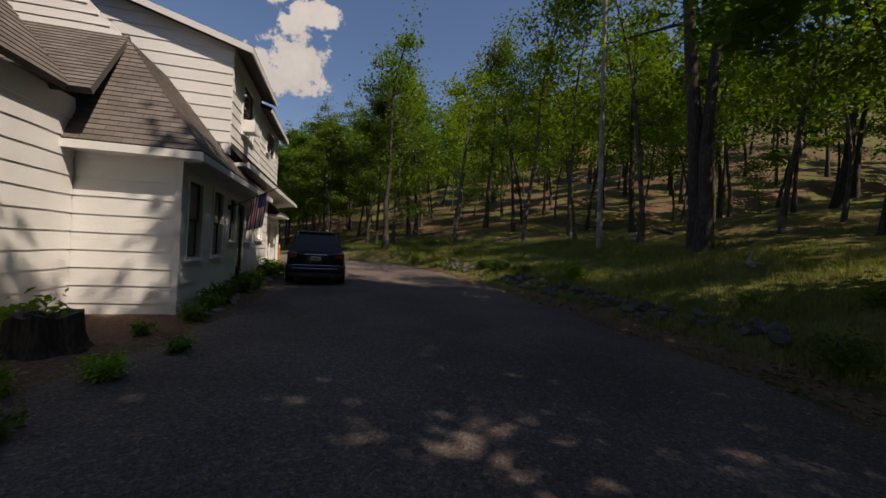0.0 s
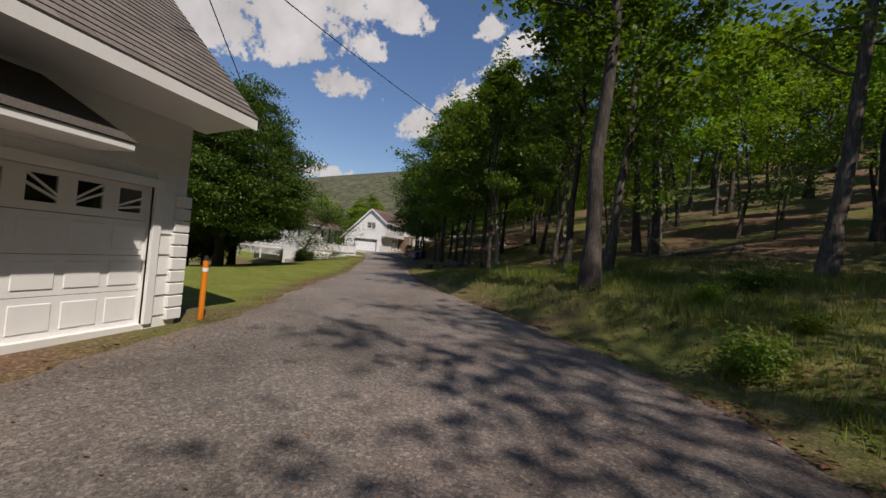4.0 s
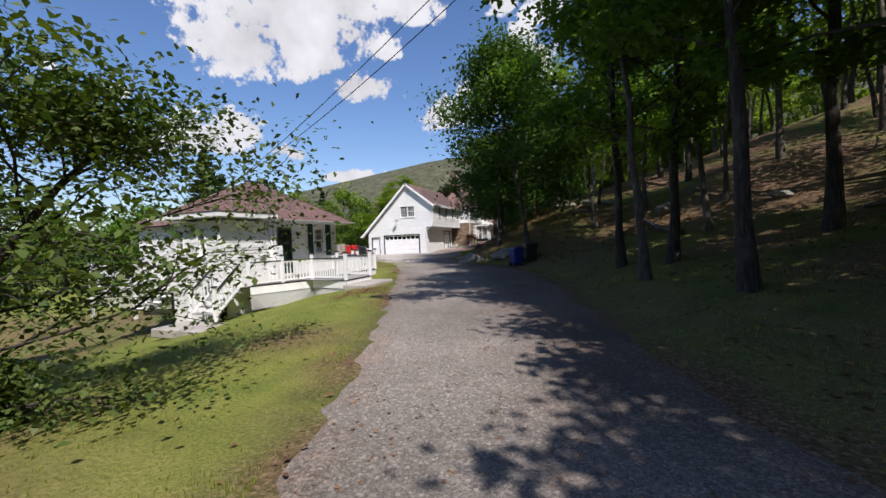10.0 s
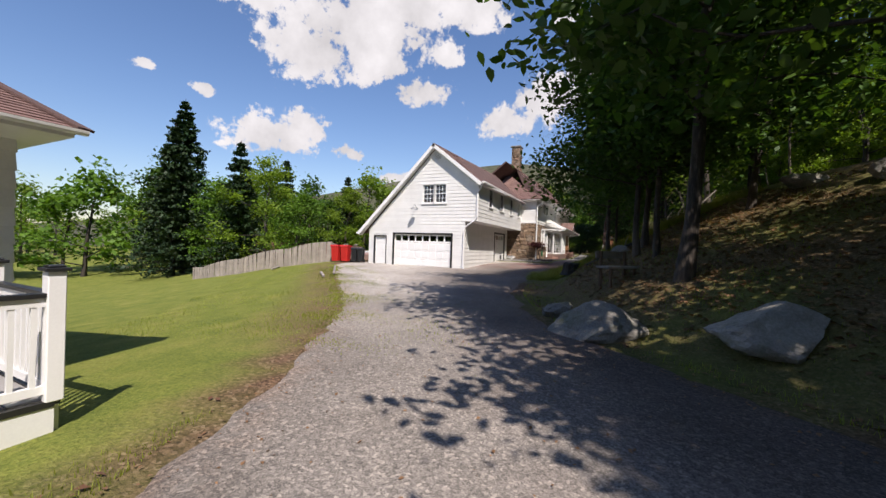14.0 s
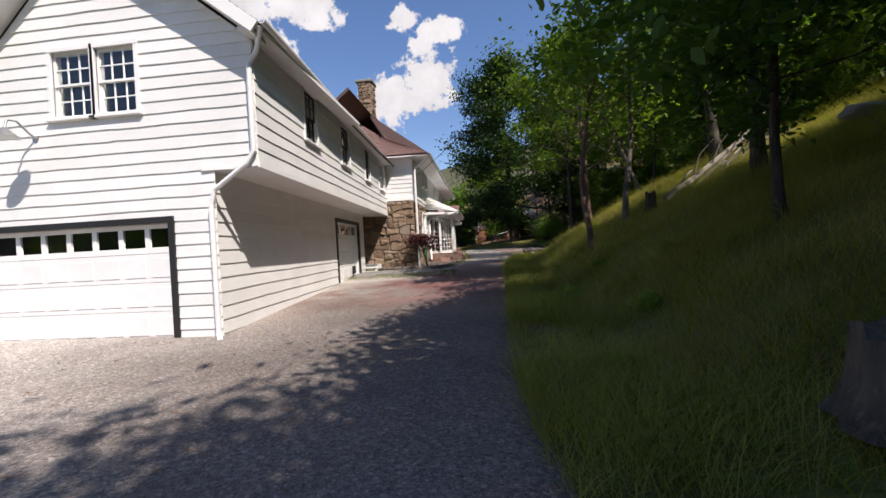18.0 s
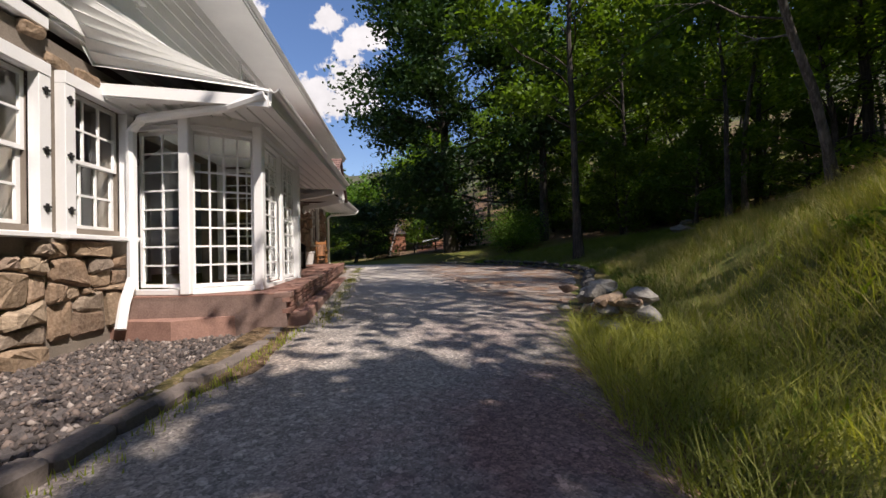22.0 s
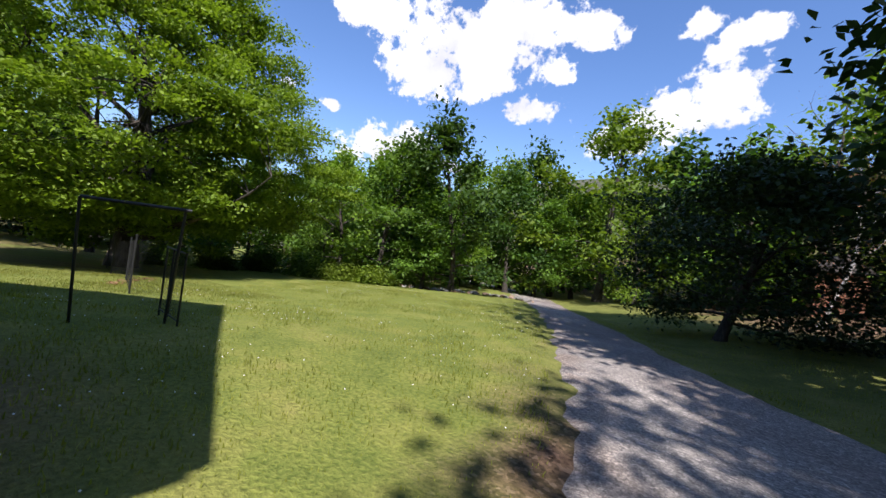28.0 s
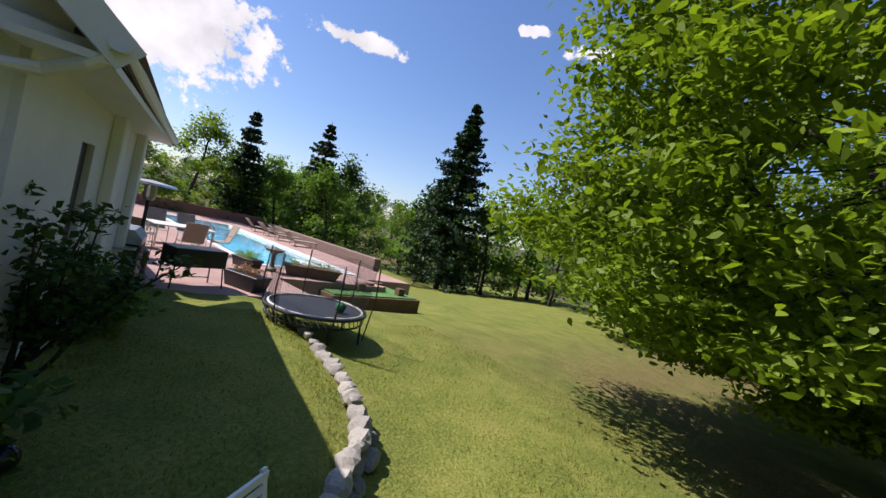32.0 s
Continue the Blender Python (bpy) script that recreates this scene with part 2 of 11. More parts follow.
def ground_build(nt, b):
    v = coords(nt)
    att = nt.nodes.new("ShaderNodeAttribute")
    att.attribute_name = "cover"
    sp = nt.nodes.new("ShaderNodeSeparateColor")
    nt.links.new(att.outputs["Color"], sp.inputs["Color"])
    n_big, n_mid, n_fine = noise_of(nt, v, 0.22, 4), noise_of(nt, v, 1.3, 5, 0.65), noise_of(nt, v, 26, 4)
    lawn = ramp_of(nt, n_mid, [(0.3, (0.06, 0.10, 0.016)), (0.48, (0.135, 0.17, 0.03)), (0.64, (0.225, 0.225, 0.055)), (0.78, (0.33, 0.27, 0.10))])
    lawn = mix_of(nt, 0.5, lawn, ramp_of(nt, n_fine, [(0.3, (0.05, 0.07, 0.012)), (0.7, (0.29, 0.30, 0.07))]))
    leaf = nd(nt, "ShaderNodeTexVoronoi", Scale=30.0)
    nt.links.new(v, leaf.inputs["Vector"])
    s2 = nt.nodes.new("ShaderNodeSeparateColor")
    nt.links.new(leaf.outputs["Color"], s2.inputs["Color"])
    litter = ramp_of(nt, s2.outputs["Red"], [(0.0, (0.06, 0.034, 0.022)), (0.5, (0.16, 0.10, 0.064)), (0.85, (0.27, 0.17, 0.11)), (1.0, (0.40, 0.28, 0.19))])
    litter = mix_of(nt, 0.45, litter, ramp_of(nt, n_fine, [(0.3, (0.025, 0.016, 0.01)), (0.7, (0.15, 0.095, 0.055))]))
    moss = ramp_of(nt, n_mid, [(0.35, (0.045, 0.085, 0.014)), (0.7, (0.15, 0.18, 0.035))])
    green_on = ramp_of(nt, n_big, [(0.44, (0, 0, 0)), (0.6, (1, 1, 1))])
    wood = mix_of(nt, green_on, litter, mix_of(nt, 0.7, litter, moss))
    # red: lawn, green: bare earth, blue: rough grass
    c = mix_of(nt, sp.outputs["Red"], wood, lawn)
    rough = ramp_of(nt, n_mid, [(0.3, (0.075, 0.092, 0.018)), (0.6, (0.17, 0.17, 0.045)), (0.8, (0.29, 0.23, 0.10))])
    c = mix_of(nt, sp.outputs["Blue"], c, rough)
    c = mix_of(nt, sp.outputs["Green"], c, mix_of(nt, 0.35, litter, (0.22, 0.13, 0.085)))
    far_c = ramp_of(nt, noise_of(nt, v, 0.09, 8, 0.75), [(0.35, (0.03, 0.04, 0.018)), (0.52, (0.085, 0.085, 0.05)), (0.7, (0.16, 0.15, 0.10))])
    c = mix_of(nt, att.outputs["Alpha"], c, far_c)
    nt.links.new(c, b.inputs["Base Color"])
    b.inputs["Roughness"].default_value = 0.95
    b.inputs["Specular IOR Level"].default_value = 0.15
    bump_of(nt, b, n_fine, 0.7, 0.05)


M_GRAVEL = material("gravel", gravel_build)
M_GROUND = material("ground", ground_build)
M_WHITE = plain("white_paint", (0.76, 0.76, 0.74), 0.55, vary=0.07, scale=5, bump=0.05)
M_TRIM = plain("white_trim", (0.80, 0.80, 0.79), 0.45, vary=0.05, bump=0.03)
M_BLACK = plain("black_paint", (0.018, 0.018, 0.018), 0.5, vary=0.2)
M_GREEN = plain("dark_green_paint", (0.008, 0.038, 0.03), 0.4, vary=0.12)
M_BARK = bark_material("bark_grey", (0.075, 0.062, 0.05), (0.21, 0.185, 0.155))
M_BARK_DARK = bark_material("bark_dark", (0.035, 0.028, 0.022), (0.115, 0.095, 0.075))
M_BARK_RED = bark_material("bark_reddish", (0.09, 0.05, 0.035), (0.24, 0.15, 0.11))
M_LEAF = leaf_material("leaf_spring", (0.085, 0.16, 0.016), (0.24, 0.36, 0.04), 0.5)
M_LEAF_MID = leaf_material("leaf_mid", (0.055, 0.11, 0.016), (0.15, 0.25, 0.032), 0.45)
M_LEAF_LAWN = leaf_material("leaf_lawn_tree", (0.026, 0.062, 0.011), (0.105, 0.18, 0.024), 0.36)
M_LEAF_DARK = leaf_material("leaf_dark", (0.026, 0.065, 0.014), (0.085, 0.16, 0.028), 0.42)
M_LEAF_BRIGHT = leaf_material("leaf_bright", (0.10, 0.18, 0.014), (0.27, 0.40, 0.035), 0.5)
M_NEEDLE = leaf_material("needle", (0.012, 0.032, 0.013), (0.035, 0.07, 0.024), 0.12)
M_LEAF_RED = leaf_material("leaf_red", (0.035, 0.010, 0.012), (0.11, 0.025, 0.028), 0.25)
M_LEAF_DEAD = leaf_material("leaf_dead", (0.13, 0.07, 0.035), (0.33, 0.19, 0.10), 0.2)
M_GRASS = leaf_material("grass_blade", (0.14, 0.175, 0.024), (0.36, 0.38, 0.08), 0.55)
M_GRASS_LONG = leaf_material("long_grass_blade", (0.075, 0.115, 0.018), (0.22, 0.26, 0.05), 0.4)
M_GRASS_OLIVE = leaf_material("olive_grass_blade", (0.15, 0.17, 0.03), (0.42, 0.40, 0.10), 0.5)
M_STRAW = leaf_material("straw_blade", (0.20, 0.17, 0.06), (0.42, 0.34, 0.16), 0.3)
M_BIRCH = bark_material("bark_birch", (0.35, 0.33, 0.30), (0.62, 0.60, 0.56))
M_LEAF_MIXED = leaf_material("leaf_mixed", (0.04, 0.085, 0.016), (0.13, 0.17, 0.04), 0.35)
M_LEAF_DEEP = leaf_material("leaf_deep", (0.014, 0.036, 0.012), (0.045, 0.085, 0.022), 0.22)


def stone_build(nt, b):
    v = coords(nt)
    info = nt.nodes.new("ShaderNodeObjectInfo")
    geo = nt.nodes.new("ShaderNodeNewGeometry")
    add = nt.nodes.new("ShaderNodeMath")
    add.operation = "ADD"
    nt.links.new(info.outputs["Random"], add.inputs[0])
    nt.links.new(geo.outputs["Random Per Island"], add.inputs[1])
    fr = nt.nodes.new("ShaderNodeMath")
    fr.operation = "FRACT"
    nt.links.new(add.outputs[0], fr.inputs[0])
    tone = ramp_of(nt, fr.outputs[0], [(0.0, (0.14, 0.08, 0.05)), (0.3, (0.26, 0.165, 0.10)), (0.55, (0.37, 0.26, 0.165)), (0.72, (0.25, 0.20, 0.16)), (0.88, (0.34, 0.19, 0.125)), (1.0, (0.44, 0.34, 0.235))])
    n1, n2 = noise_of(nt, v, 5.0, 5, 0.65), noise_of(nt, v, 38, 4)
    c = mix_of(nt, 0.75, tone, ramp_of(nt, n1, [(0.3, (0.35, 0.33, 0.30)), (0.6, (1, 1, 1)), (0.75, (1.15, 1.08, 0.95))]), "MULTIPLY")
    c = mix_of(nt, 0.35, c, ramp_of(nt, n2, [(0.35, (0.07, 0.05, 0.035)), (0.7, (0.38, 0.31, 0.23))]))
    nt.links.new(c, b.inputs["Base Color"])
    b.inputs["Roughness"].default_value = 0.9
    bump_of(nt, b, n1, 0.7, 0.05)


def grey_stone_build(nt, b):
    v = coords(nt)
    info = nt.nodes.new("ShaderNodeObjectInfo")
    n1, n2, n3 = noise_of(nt, v, 3.5, 5, 0.65), noise_of(nt, v, 30, 4), noise_of(nt, v, 1.5, 3)
    tone = ramp_of(nt, info.outputs["Random"], [(0, (0.16, 0.15, 0.135)), (0.6, (0.27, 0.255, 0.23)), (1, (0.38, 0.36, 0.325))])
    c = mix_of(nt, 0.7, tone, ramp_of(nt, n1, [(0.3, (0.45, 0.44, 0.42)), (0.65, (1.1, 1.08, 1.02))]), "MULTIPLY")
    c = mix_of(nt, 0.3, c, ramp_of(nt, n2, [(0.35, (0.07, 0.065, 0.055)), (0.7, (0.42, 0.4, 0.36))]))
    moss = ramp_of(nt, n3, [(0.55, (0, 0, 0)), (0.7, (0.5, 0.5, 0.5))])
    c = mix_of(nt, moss, c, (0.10, 0.12, 0.05))
    nt.links.new(c, b.inputs["Base Color"])
    b.inputs["Roughness"].default_value = 0.92
    bump_of(nt, b, n1, 0.7, 0.05)


def shingle_material(name, lo, hi):
    def build(nt, b):
        uv = nt.nodes.new("ShaderNodeTexCoord").outputs["UV"]
        br = nd(nt, "ShaderNodeTexBrick", Scale=1.0, Mortar_Size=0.006, Brick_Width=0.31, Row_Height=0.14, Bias=0.0)
        br.inputs["Color1"].default_value, br.inputs["Color2"].default_value, br.inputs["Mortar"].default_value = (*lo, 1), (*hi, 1), (*[c * 0.35 for c in lo], 1)
        nt.links.new(uv, br.inputs["Vector"])
        v = coords(nt)
        n1, n2 = noise_of(nt, v, 1.2, 4), noise_of(nt, v, 60, 3)
        c = mix_of(nt, 0.55, br.outputs["Color"], ramp_of(nt, n1, [(0.3, (0.55, 0.53, 0.5)), (0.7, (1.15, 1.15, 1.12))]), "MULTIPLY")
        c = mix_of(nt, 0.3, c, ramp_of(nt, n2, [(0.3, tuple(q * 0.4 for q in lo)), (0.7, tuple(min(1, q * 1.5) for q in hi))]))
        nt.links.new(c, b.inputs["Base Color"])
        b.inputs["Roughness"].default_value = 0.9
        bump_of(nt, b, br.outputs["Fac"], 0.4, -0.01)
    return material(name, build)


def glass_build(nt, b):
    b.inputs["Base Color"].default_value = (0.92, 0.96, 0.95, 1)
    b.inputs["Roughness"].default_value = 0.015
    b.inputs["IOR"].default_value = 1.5
    b.inputs["Transmission Weight"].default_value = 1.0


def brick_build(nt, b):
    v = coords(nt)
    info = nt.nodes.new("ShaderNodeObjectInfo")
    tone = ramp_of(nt, info.outputs["Random"], [(0, (0.16, 0.075, 0.055)), (0.5, (0.27, 0.13, 0.095)), (0.85, (0.33, 0.19, 0.145)), (1, (0.22, 0.155, 0.13))])
    n1, n2 = noise_of(nt, v, 7, 5, 0.65), noise_of(nt, v, 60, 3)
    c = mix_of(nt, 0.6, tone, ramp_of(nt, n1, [(0.3, (0.5, 0.48, 0.46)), (0.65, (1.1, 1.1, 1.1))]), "MULTIPLY")
    c = mix_of(nt, 0.25, c, ramp_of(nt, n2, [(0.35, (0.08, 0.04, 0.03)), (0.7, (0.38, 0.25, 0.2))]))
    nt.links.new(c, b.inputs["Base Color"])
    b.inputs["Roughness"].default_value = 0.9
    bump_of(nt, b, n2, 0.4, 0.01)


M_STONE = material("fieldstone", stone_build)
M_GREYSTONE = material("grey_stone", grey_stone_build)
M_DARKSTONE = plain("dark_field_stone", (0.10, 0.094, 0.085), 0.92, vary=0.35, scale=6, bump=0.5)
M_BRICK = material("brick", brick_build)
M_MORTAR = plain("mortar", (0.24, 0.20, 0.16), 0.95, vary=0.25, scale=14, bump=0.5)
M_SHINGLE = shingle_material("grey_brown_shingle", (0.10, 0.085, 0.075), (0.19, 0.165, 0.15))
M_SHINGLE_RED = shingle_material("red_brown_shingle", (0.15, 0.085, 0.075), (0.25, 0.155, 0.135))
M_GLASS = material("window_glass", glass_build)
M_DARK = plain("dark_interior", (0.03, 0.03, 0.028), 0.9, vary=0.2)
M_METAL = plain("galvanised_metal", (0.45, 0.45, 0.44), 0.4, 0.9, vary=0.1)
M_BRASS = plain("brass", (0.55, 0.38, 0.13), 0.35, 1.0, vary=0.1)
M_DECK = plain("grey_deck_boards", (0.30, 0.29, 0.28), 0.7, vary=0.14, scale=12, bump=0.2)
M_BROWN = plain("brown_wood", (0.16, 0.095, 0.055), 0.75, vary=0.3, scale=12, bump=0.3)
M_PINE = plain("honey_wood", (0.38, 0.165, 0.06), 0.4, vary=0.2, scale=12, bump=0.1, coat=0.3)
M_CONCRETE = plain("concrete_slab", (0.40, 0.37, 0.33), 0.9, vary=0.18, scale=8, bump=0.4)
M_BLUESTONE = plain("flagstone", (0.27, 0.255, 0.235), 0.85, vary=0.22, scale=8, bump=0.3)
M_ORANGE = plain("orange_plastic", (0.75, 0.23, 0.015), 0.45, vary=0.08)
M_WEATHERED = plain("weathered_wood", (0.34, 0.30, 0.26), 0.9, vary=0.28, scale=12, bump=0.4)
M_CARPAINT = plain("black_car_paint", (0.006, 0.006, 0.008), 0.3, 0.0, vary=0.15, bump=0.0, spec=0.25, coat=0.2)
M_CARGLASS = plain("tinted_car_glass", (0.010, 0.012, 0.014), 0.04, 0.0, vary=0.1, bump=0.0, spec=0.35)
M_TAIL = plain("tail_light_red", (0.22, 0.006, 0.006), 0.15, vary=0.15, bump=0.0, coat=1.0)
M_CHROME = plain("chrome", (0.62, 0.62, 0.63), 0.14, 1.0, vary=0.05, bump=0.0)
M_RUBBER = plain("tyre_rubber", (0.018, 0.018, 0.018), 0.85, vary=0.2, bump=0.2)
M_PLATE = plain("plate_enamel", (0.55, 0.55, 0.42), 0.4, vary=0.08, bump=0.0)
M_POLE = bark_material("pole_wood", (0.24, 0.22, 0.2), (0.48, 0.455, 0.42))
M_BLUE = plain("blue_plastic", (0.012, 0.03, 0.22), 0.4, vary=0.1, bump=0.03)
M_REDPLASTIC = plain("red_plastic", (0.50, 0.022, 0.018), 0.42, vary=0.1, bump=0.03)
M_BLACKPLASTIC = plain("black_plastic", (0.014, 0.015, 0.017), 0.45, vary=0.15, bump=0.05)
M_TERRACOTTA = plain("pinkish_patio_paving", (0.42, 0.27, 0.23), 0.85, vary=0.2, scale=7, bump=0.3)
M_POOL = plain("pool_lining", (0.05, 0.42, 0.62), 0.5, vary=0.05, bump=0.0)
M_MESHNET = plain("black_net", (0.01, 0.01, 0.01), 0.7, vary=0.1, bump=0.0)
M_CLAY = plain("clay_court", (0.30, 0.13, 0.075), 0.95, vary=0.2, scale=6, bump=0.2)
M_POT = plain("white_pot", (0.62, 0.61, 0.58), 0.6, vary=0.12, bump=0.1)
M_HOSE = plain("green_hose", (0.02, 0.16, 0.08), 0.45, vary=0.1, bump=0.02)
M_REDSTONE = plain("red_brown_kerb_stone", (0.17, 0.14, 0.122), 0.92, vary=0.3, scale=9, bump=0.5)
M_ALLOY = plain("silver_alloy", (0.78, 0.78, 0.78), 0.38, 0.6, vary=0.05, bump=0.02)
M_SILVER = plain("brushed_steel", (0.6, 0.6, 0.6), 0.28, 1.0, vary=0.08, bump=0.02)
M_TURF = plain("green_turf", (0.09, 0.22, 0.05), 0.95, vary=0.2, scale=9, bump=0.4)
def bedstone_build(nt, b):
    geo = nt.nodes.new("ShaderNodeNewGeometry")
    c = ramp_of(nt, geo.outputs["Random Per Island"], [(0.0, (0.03, 0.025, 0.023)), (0.5, (0.09, 0.072, 0.064)), (0.85, (0.16, 0.12, 0.10)), (1.0, (0.30, 0.26, 0.23))])
    nt.links.new(c, b.inputs["Base Color"])
    b.inputs["Roughness"].default_value = 0.9


M_BEDSTONE = material("bed_stones", bedstone_build)
M_BEDGRAVEL = plain("purple_grey_gravel", (0.115, 0.098, 0.092), 0.9, vary=0.35, scale=22, bump=0.8)
M_TANGRAVEL = plain("tan_pebbles", (0.42, 0.33, 0.26), 0.9, vary=0.35, scale=26, bump=0.9)
M_EBONY = plain("black_stained_wood", (0.012, 0.010, 0.009), 0.45, vary=0.25, bump=0.1)
M_TRAMPMAT = plain("trampoline_mat", (0.025, 0.026, 0.030), 0.55, vary=0.1, bump=0.05)
M_SLING = plain("tan_sling_fabric", (0.30, 0.25, 0.19), 0.8, vary=0.12, bump=0.1)


def water_build(nt, b):
    b.inputs["Base Color"].default_value = (0.55, 0.9, 1.0, 1)
    b.inputs["Roughness"].default_value = 0.03
    b.inputs["IOR"].default_value = 1.33
    b.inputs["Transmission Weight"].default_value = 0.9
    bump_of(nt, b, noise_of(nt, coords(nt), 3.0, 3), 0.15, 0.03)


M_WATER = material("pool_water", water_build)
M_PALESTONE = plain("pale_cap_stone", (0.37, 0.345, 0.305), 0.92, vary=0.3, scale=7, bump=0.6)

# ---- helpers for meshes ----
def mesh_of(name, verts, faces, mats=None, smooth=False):
    me = bpy.data.meshes.new(name)
    me.from_pydata([tuple(v) for v in verts], [], [tuple(f) for f in faces])
    for m in (mats if isinstance(mats, (list, tuple)) else [mats] if mats else []):
        me.materials.append(m)
    if smooth:
        me.polygons.foreach_set("use_smooth", [True] * len(me.polygons))
    me.update()
    return me


def np_mesh(name, verts, quads, mat, smooth=False):
    """A mesh of quads (or triangles) from numpy arrays, made fast."""
    me = bpy.data.meshes.new(name)
    k = quads.shape[1]
    me.vertices.add(len(verts))
    me.vertices.foreach_set("co", np.asarray(verts, np.float32).ravel())
    me.loops.add(quads.size)
    me.loops.foreach_set("vertex_index", quads.astype(np.int32).ravel())
    me.polygons.add(len(quads))
    me.polygons.foreach_set("loop_start", np.arange(0, quads.size, k, dtype=np.int32))
    me.polygons.foreach_set("loop_total", np.full(len(quads), k, np.int32))
    if smooth:
        me.polygons.foreach_set("use_smooth", np.ones(len(quads), bool))
    me.materials.append(mat)
    me.update(calc_edges=True)
    return me


def part(name, bm, mat, parent=None, label="", smooth=False):
    """Links a bmesh (or a mesh) as one mesh object under a thing or a part."""
    if isinstance(bm, bpy.types.Mesh):
        me = bm
    else:
        me = bpy.data.meshes.new(name)
        bm.to_mesh(me)
        bm.free()
        if mat:
            me.materials.append(mat)
        if smooth:
            me.polygons.foreach_set("use_smooth", [True] * len(me.polygons))
    ob = new(name, me)
    if parent:
        ob.parent = parent
    if label:
        ob["label"] = label
    return ob


def thing(name, label, category, at=(0, 0, 0), rz=0, group="", kind=""):
    ob = new(name)
    ob.empty_display_size = 0.2
    ob.matrix_basis = pose(*at, 0, 0, rz)
    return tagged(ob, label, category, group, kind)


def add_box(bm, a, b, bevel=0.0):
    """A box between two corners, with rounded edges."""
    lo, hi = [min(p, q) for p, q in zip(a, b)], [max(p, q) for p, q in zip(a, b)]
    vs = [bm.verts.new((x, y, z)) for z in (lo[2], hi[2]) for y in (lo[1], hi[1]) for x in (lo[0], hi[0])]
    fs = [bm.faces.new([vs[i] for i in f]) for f in ((0, 2, 3, 1), (4, 5, 7, 6), (0, 1, 5, 4), (2, 6, 7, 3), (0, 4, 6, 2), (1, 3, 7, 5))]
    if bevel:
        es = list({e for f in fs for e in f.edges})
        bmesh.ops.bevel(bm, geom=es, offset=bevel, segments=1, affect="EDGES", clamp_overlap=True)
    return vs


def box(a, b, bevel=0.0):
    bm = bmesh.new()
    add_box(bm, a, b, bevel)
    return bm


def add_prism(bm, poly, axis, lo, hi):
    """A polygon, given in the two other axes, pushed along an axis."""
    def at(p, w):
        q = list(p)
        q.insert("xyz".index(axis), w)
        return q
    a = [bm.verts.new(at(p, lo)) for p in poly]
    b = [bm.verts.new(at(p, hi)) for p in poly]
    bm.faces.new(a)
    bm.faces.new(b[::-1])
    for i in range(len(poly)):
        j = (i + 1) % len(poly)
        bm.faces.new((a[j], a[i], b[i], b[j]))
    bmesh.ops.recalc_face_normals(bm, faces=bm.faces[:])
    return bm


def prism(poly, axis, lo, hi):
    return add_prism(bmesh.new(), poly, axis, lo, hi)


def add_tube(bm, points, radii, n=8, caps=True):
    """A tube through points, with a radius at each."""
    rings = []
    pts = [Vector(p) for p in points]
    if isinstance(radii, (int, float)):
        radii = [radii] * len(pts)
    for i, p in enumerate(pts):
        d = (pts[min(i + 1, len(pts) - 1)] - pts[max(i - 1, 0)]).normalized()
        u = d.orthogonal().normalized() if abs(d.z) < 0.98 else Vector((1, 0, 0))
        u = (u - d * u.dot(d)).normalized()
        if i and rings:
            u = (last - d * last.dot(d)).normalized()
        last = u
        w = d.cross(u)
        rings.append([bm.verts.new(p + (u * math.cos(k * 2 * math.pi / n) + w * math.sin(k * 2 * math.pi / n)) * radii[i]) for k in range(n)])
    for a, b in zip(rings, rings[1:]):
        for k in range(n):
            bm.faces.new((a[k], a[(k + 1) % n], b[(k + 1) % n], b[k]))
    if caps:
        bm.faces.new(rings[0][::-1])
        bm.faces.new(rings[-1])
    return bm


def tube(points, radii, n=8):
    return add_tube(bmesh.new(), points, radii, n)


# ---- lie of the land ----
# the driveway: north, west edge, east edge, height
ROAD = [(-40, -16, -8, -0.1), (-14, -9.5, -1.5, -0.15), (-4, -5.2, 3.4, -0.22), (4, -3.0, 5.6, -0.27), (8, -2.2, 6.0, -0.30), (16, -2.2, 6.3, -0.22), (20, -2.6, 5.6, -0.08), (25, -3.4, 4.2, 0.0), (30, -5.4, 0.9, 0.0),
        (36, -7.2, -3.1, 0.0), (42, -9.7, -5.6, 0.0), (48, -12.2, -7.6, 0.0), (53, -14.2, -8.9, 0.0), (58, -16.6, -10.0, 0.0), (62, -18.3, -11.3, 0.04), (66, -20.2, -13.2, 0.1), (70, -23.0, -17.6, 0.16),
        (75, -28.0, -19.6, 0.22), (81, -33.6, -20.2, 0.32), (84, -34.2, -20.0, 0.38), (92, -25.0, -19.6, 0.68), (96, -22.0, -19.2, 0.80), (99, -22.1, -18.1, 0.88), (101, -22.3, -17.3, 0.92), (105, -22.9, -15.2, 1.0), (109, -23.0, -15.2, 1.08), (112, -23.2, -17.0, 1.12),
        (115, -24.0, -18.2, 1.12), (118, -25.4, -21.2, 1.08), (121, -26.9, -24.0, 1.0), (124.5, -28.8, -25.9, 0.85), (129, -31.4, -28.7, 0.6), (134, -34.8, -31.6, 0.3), (142, -41, -36.5, 0.0), (152, -52, -46, -0.6), (200, -110, -104, -3)]
R_Y, R_L, R_R, R_Z = (np.array(c, float) for c in zip(*ROAD))
# the hillside's steepness beside the driveway
H_Y = np.array([-60, 0, 25, 45, 60, 72, 80, 95, 100, 106, 115, 125, 200.0])
H_S = np.array([0.25, 0.25, 0.20, 0.24, 0.27, 0.36, 0.52, 0.50, 0.40, 0.26, 0.13, 0.12, 0.12])


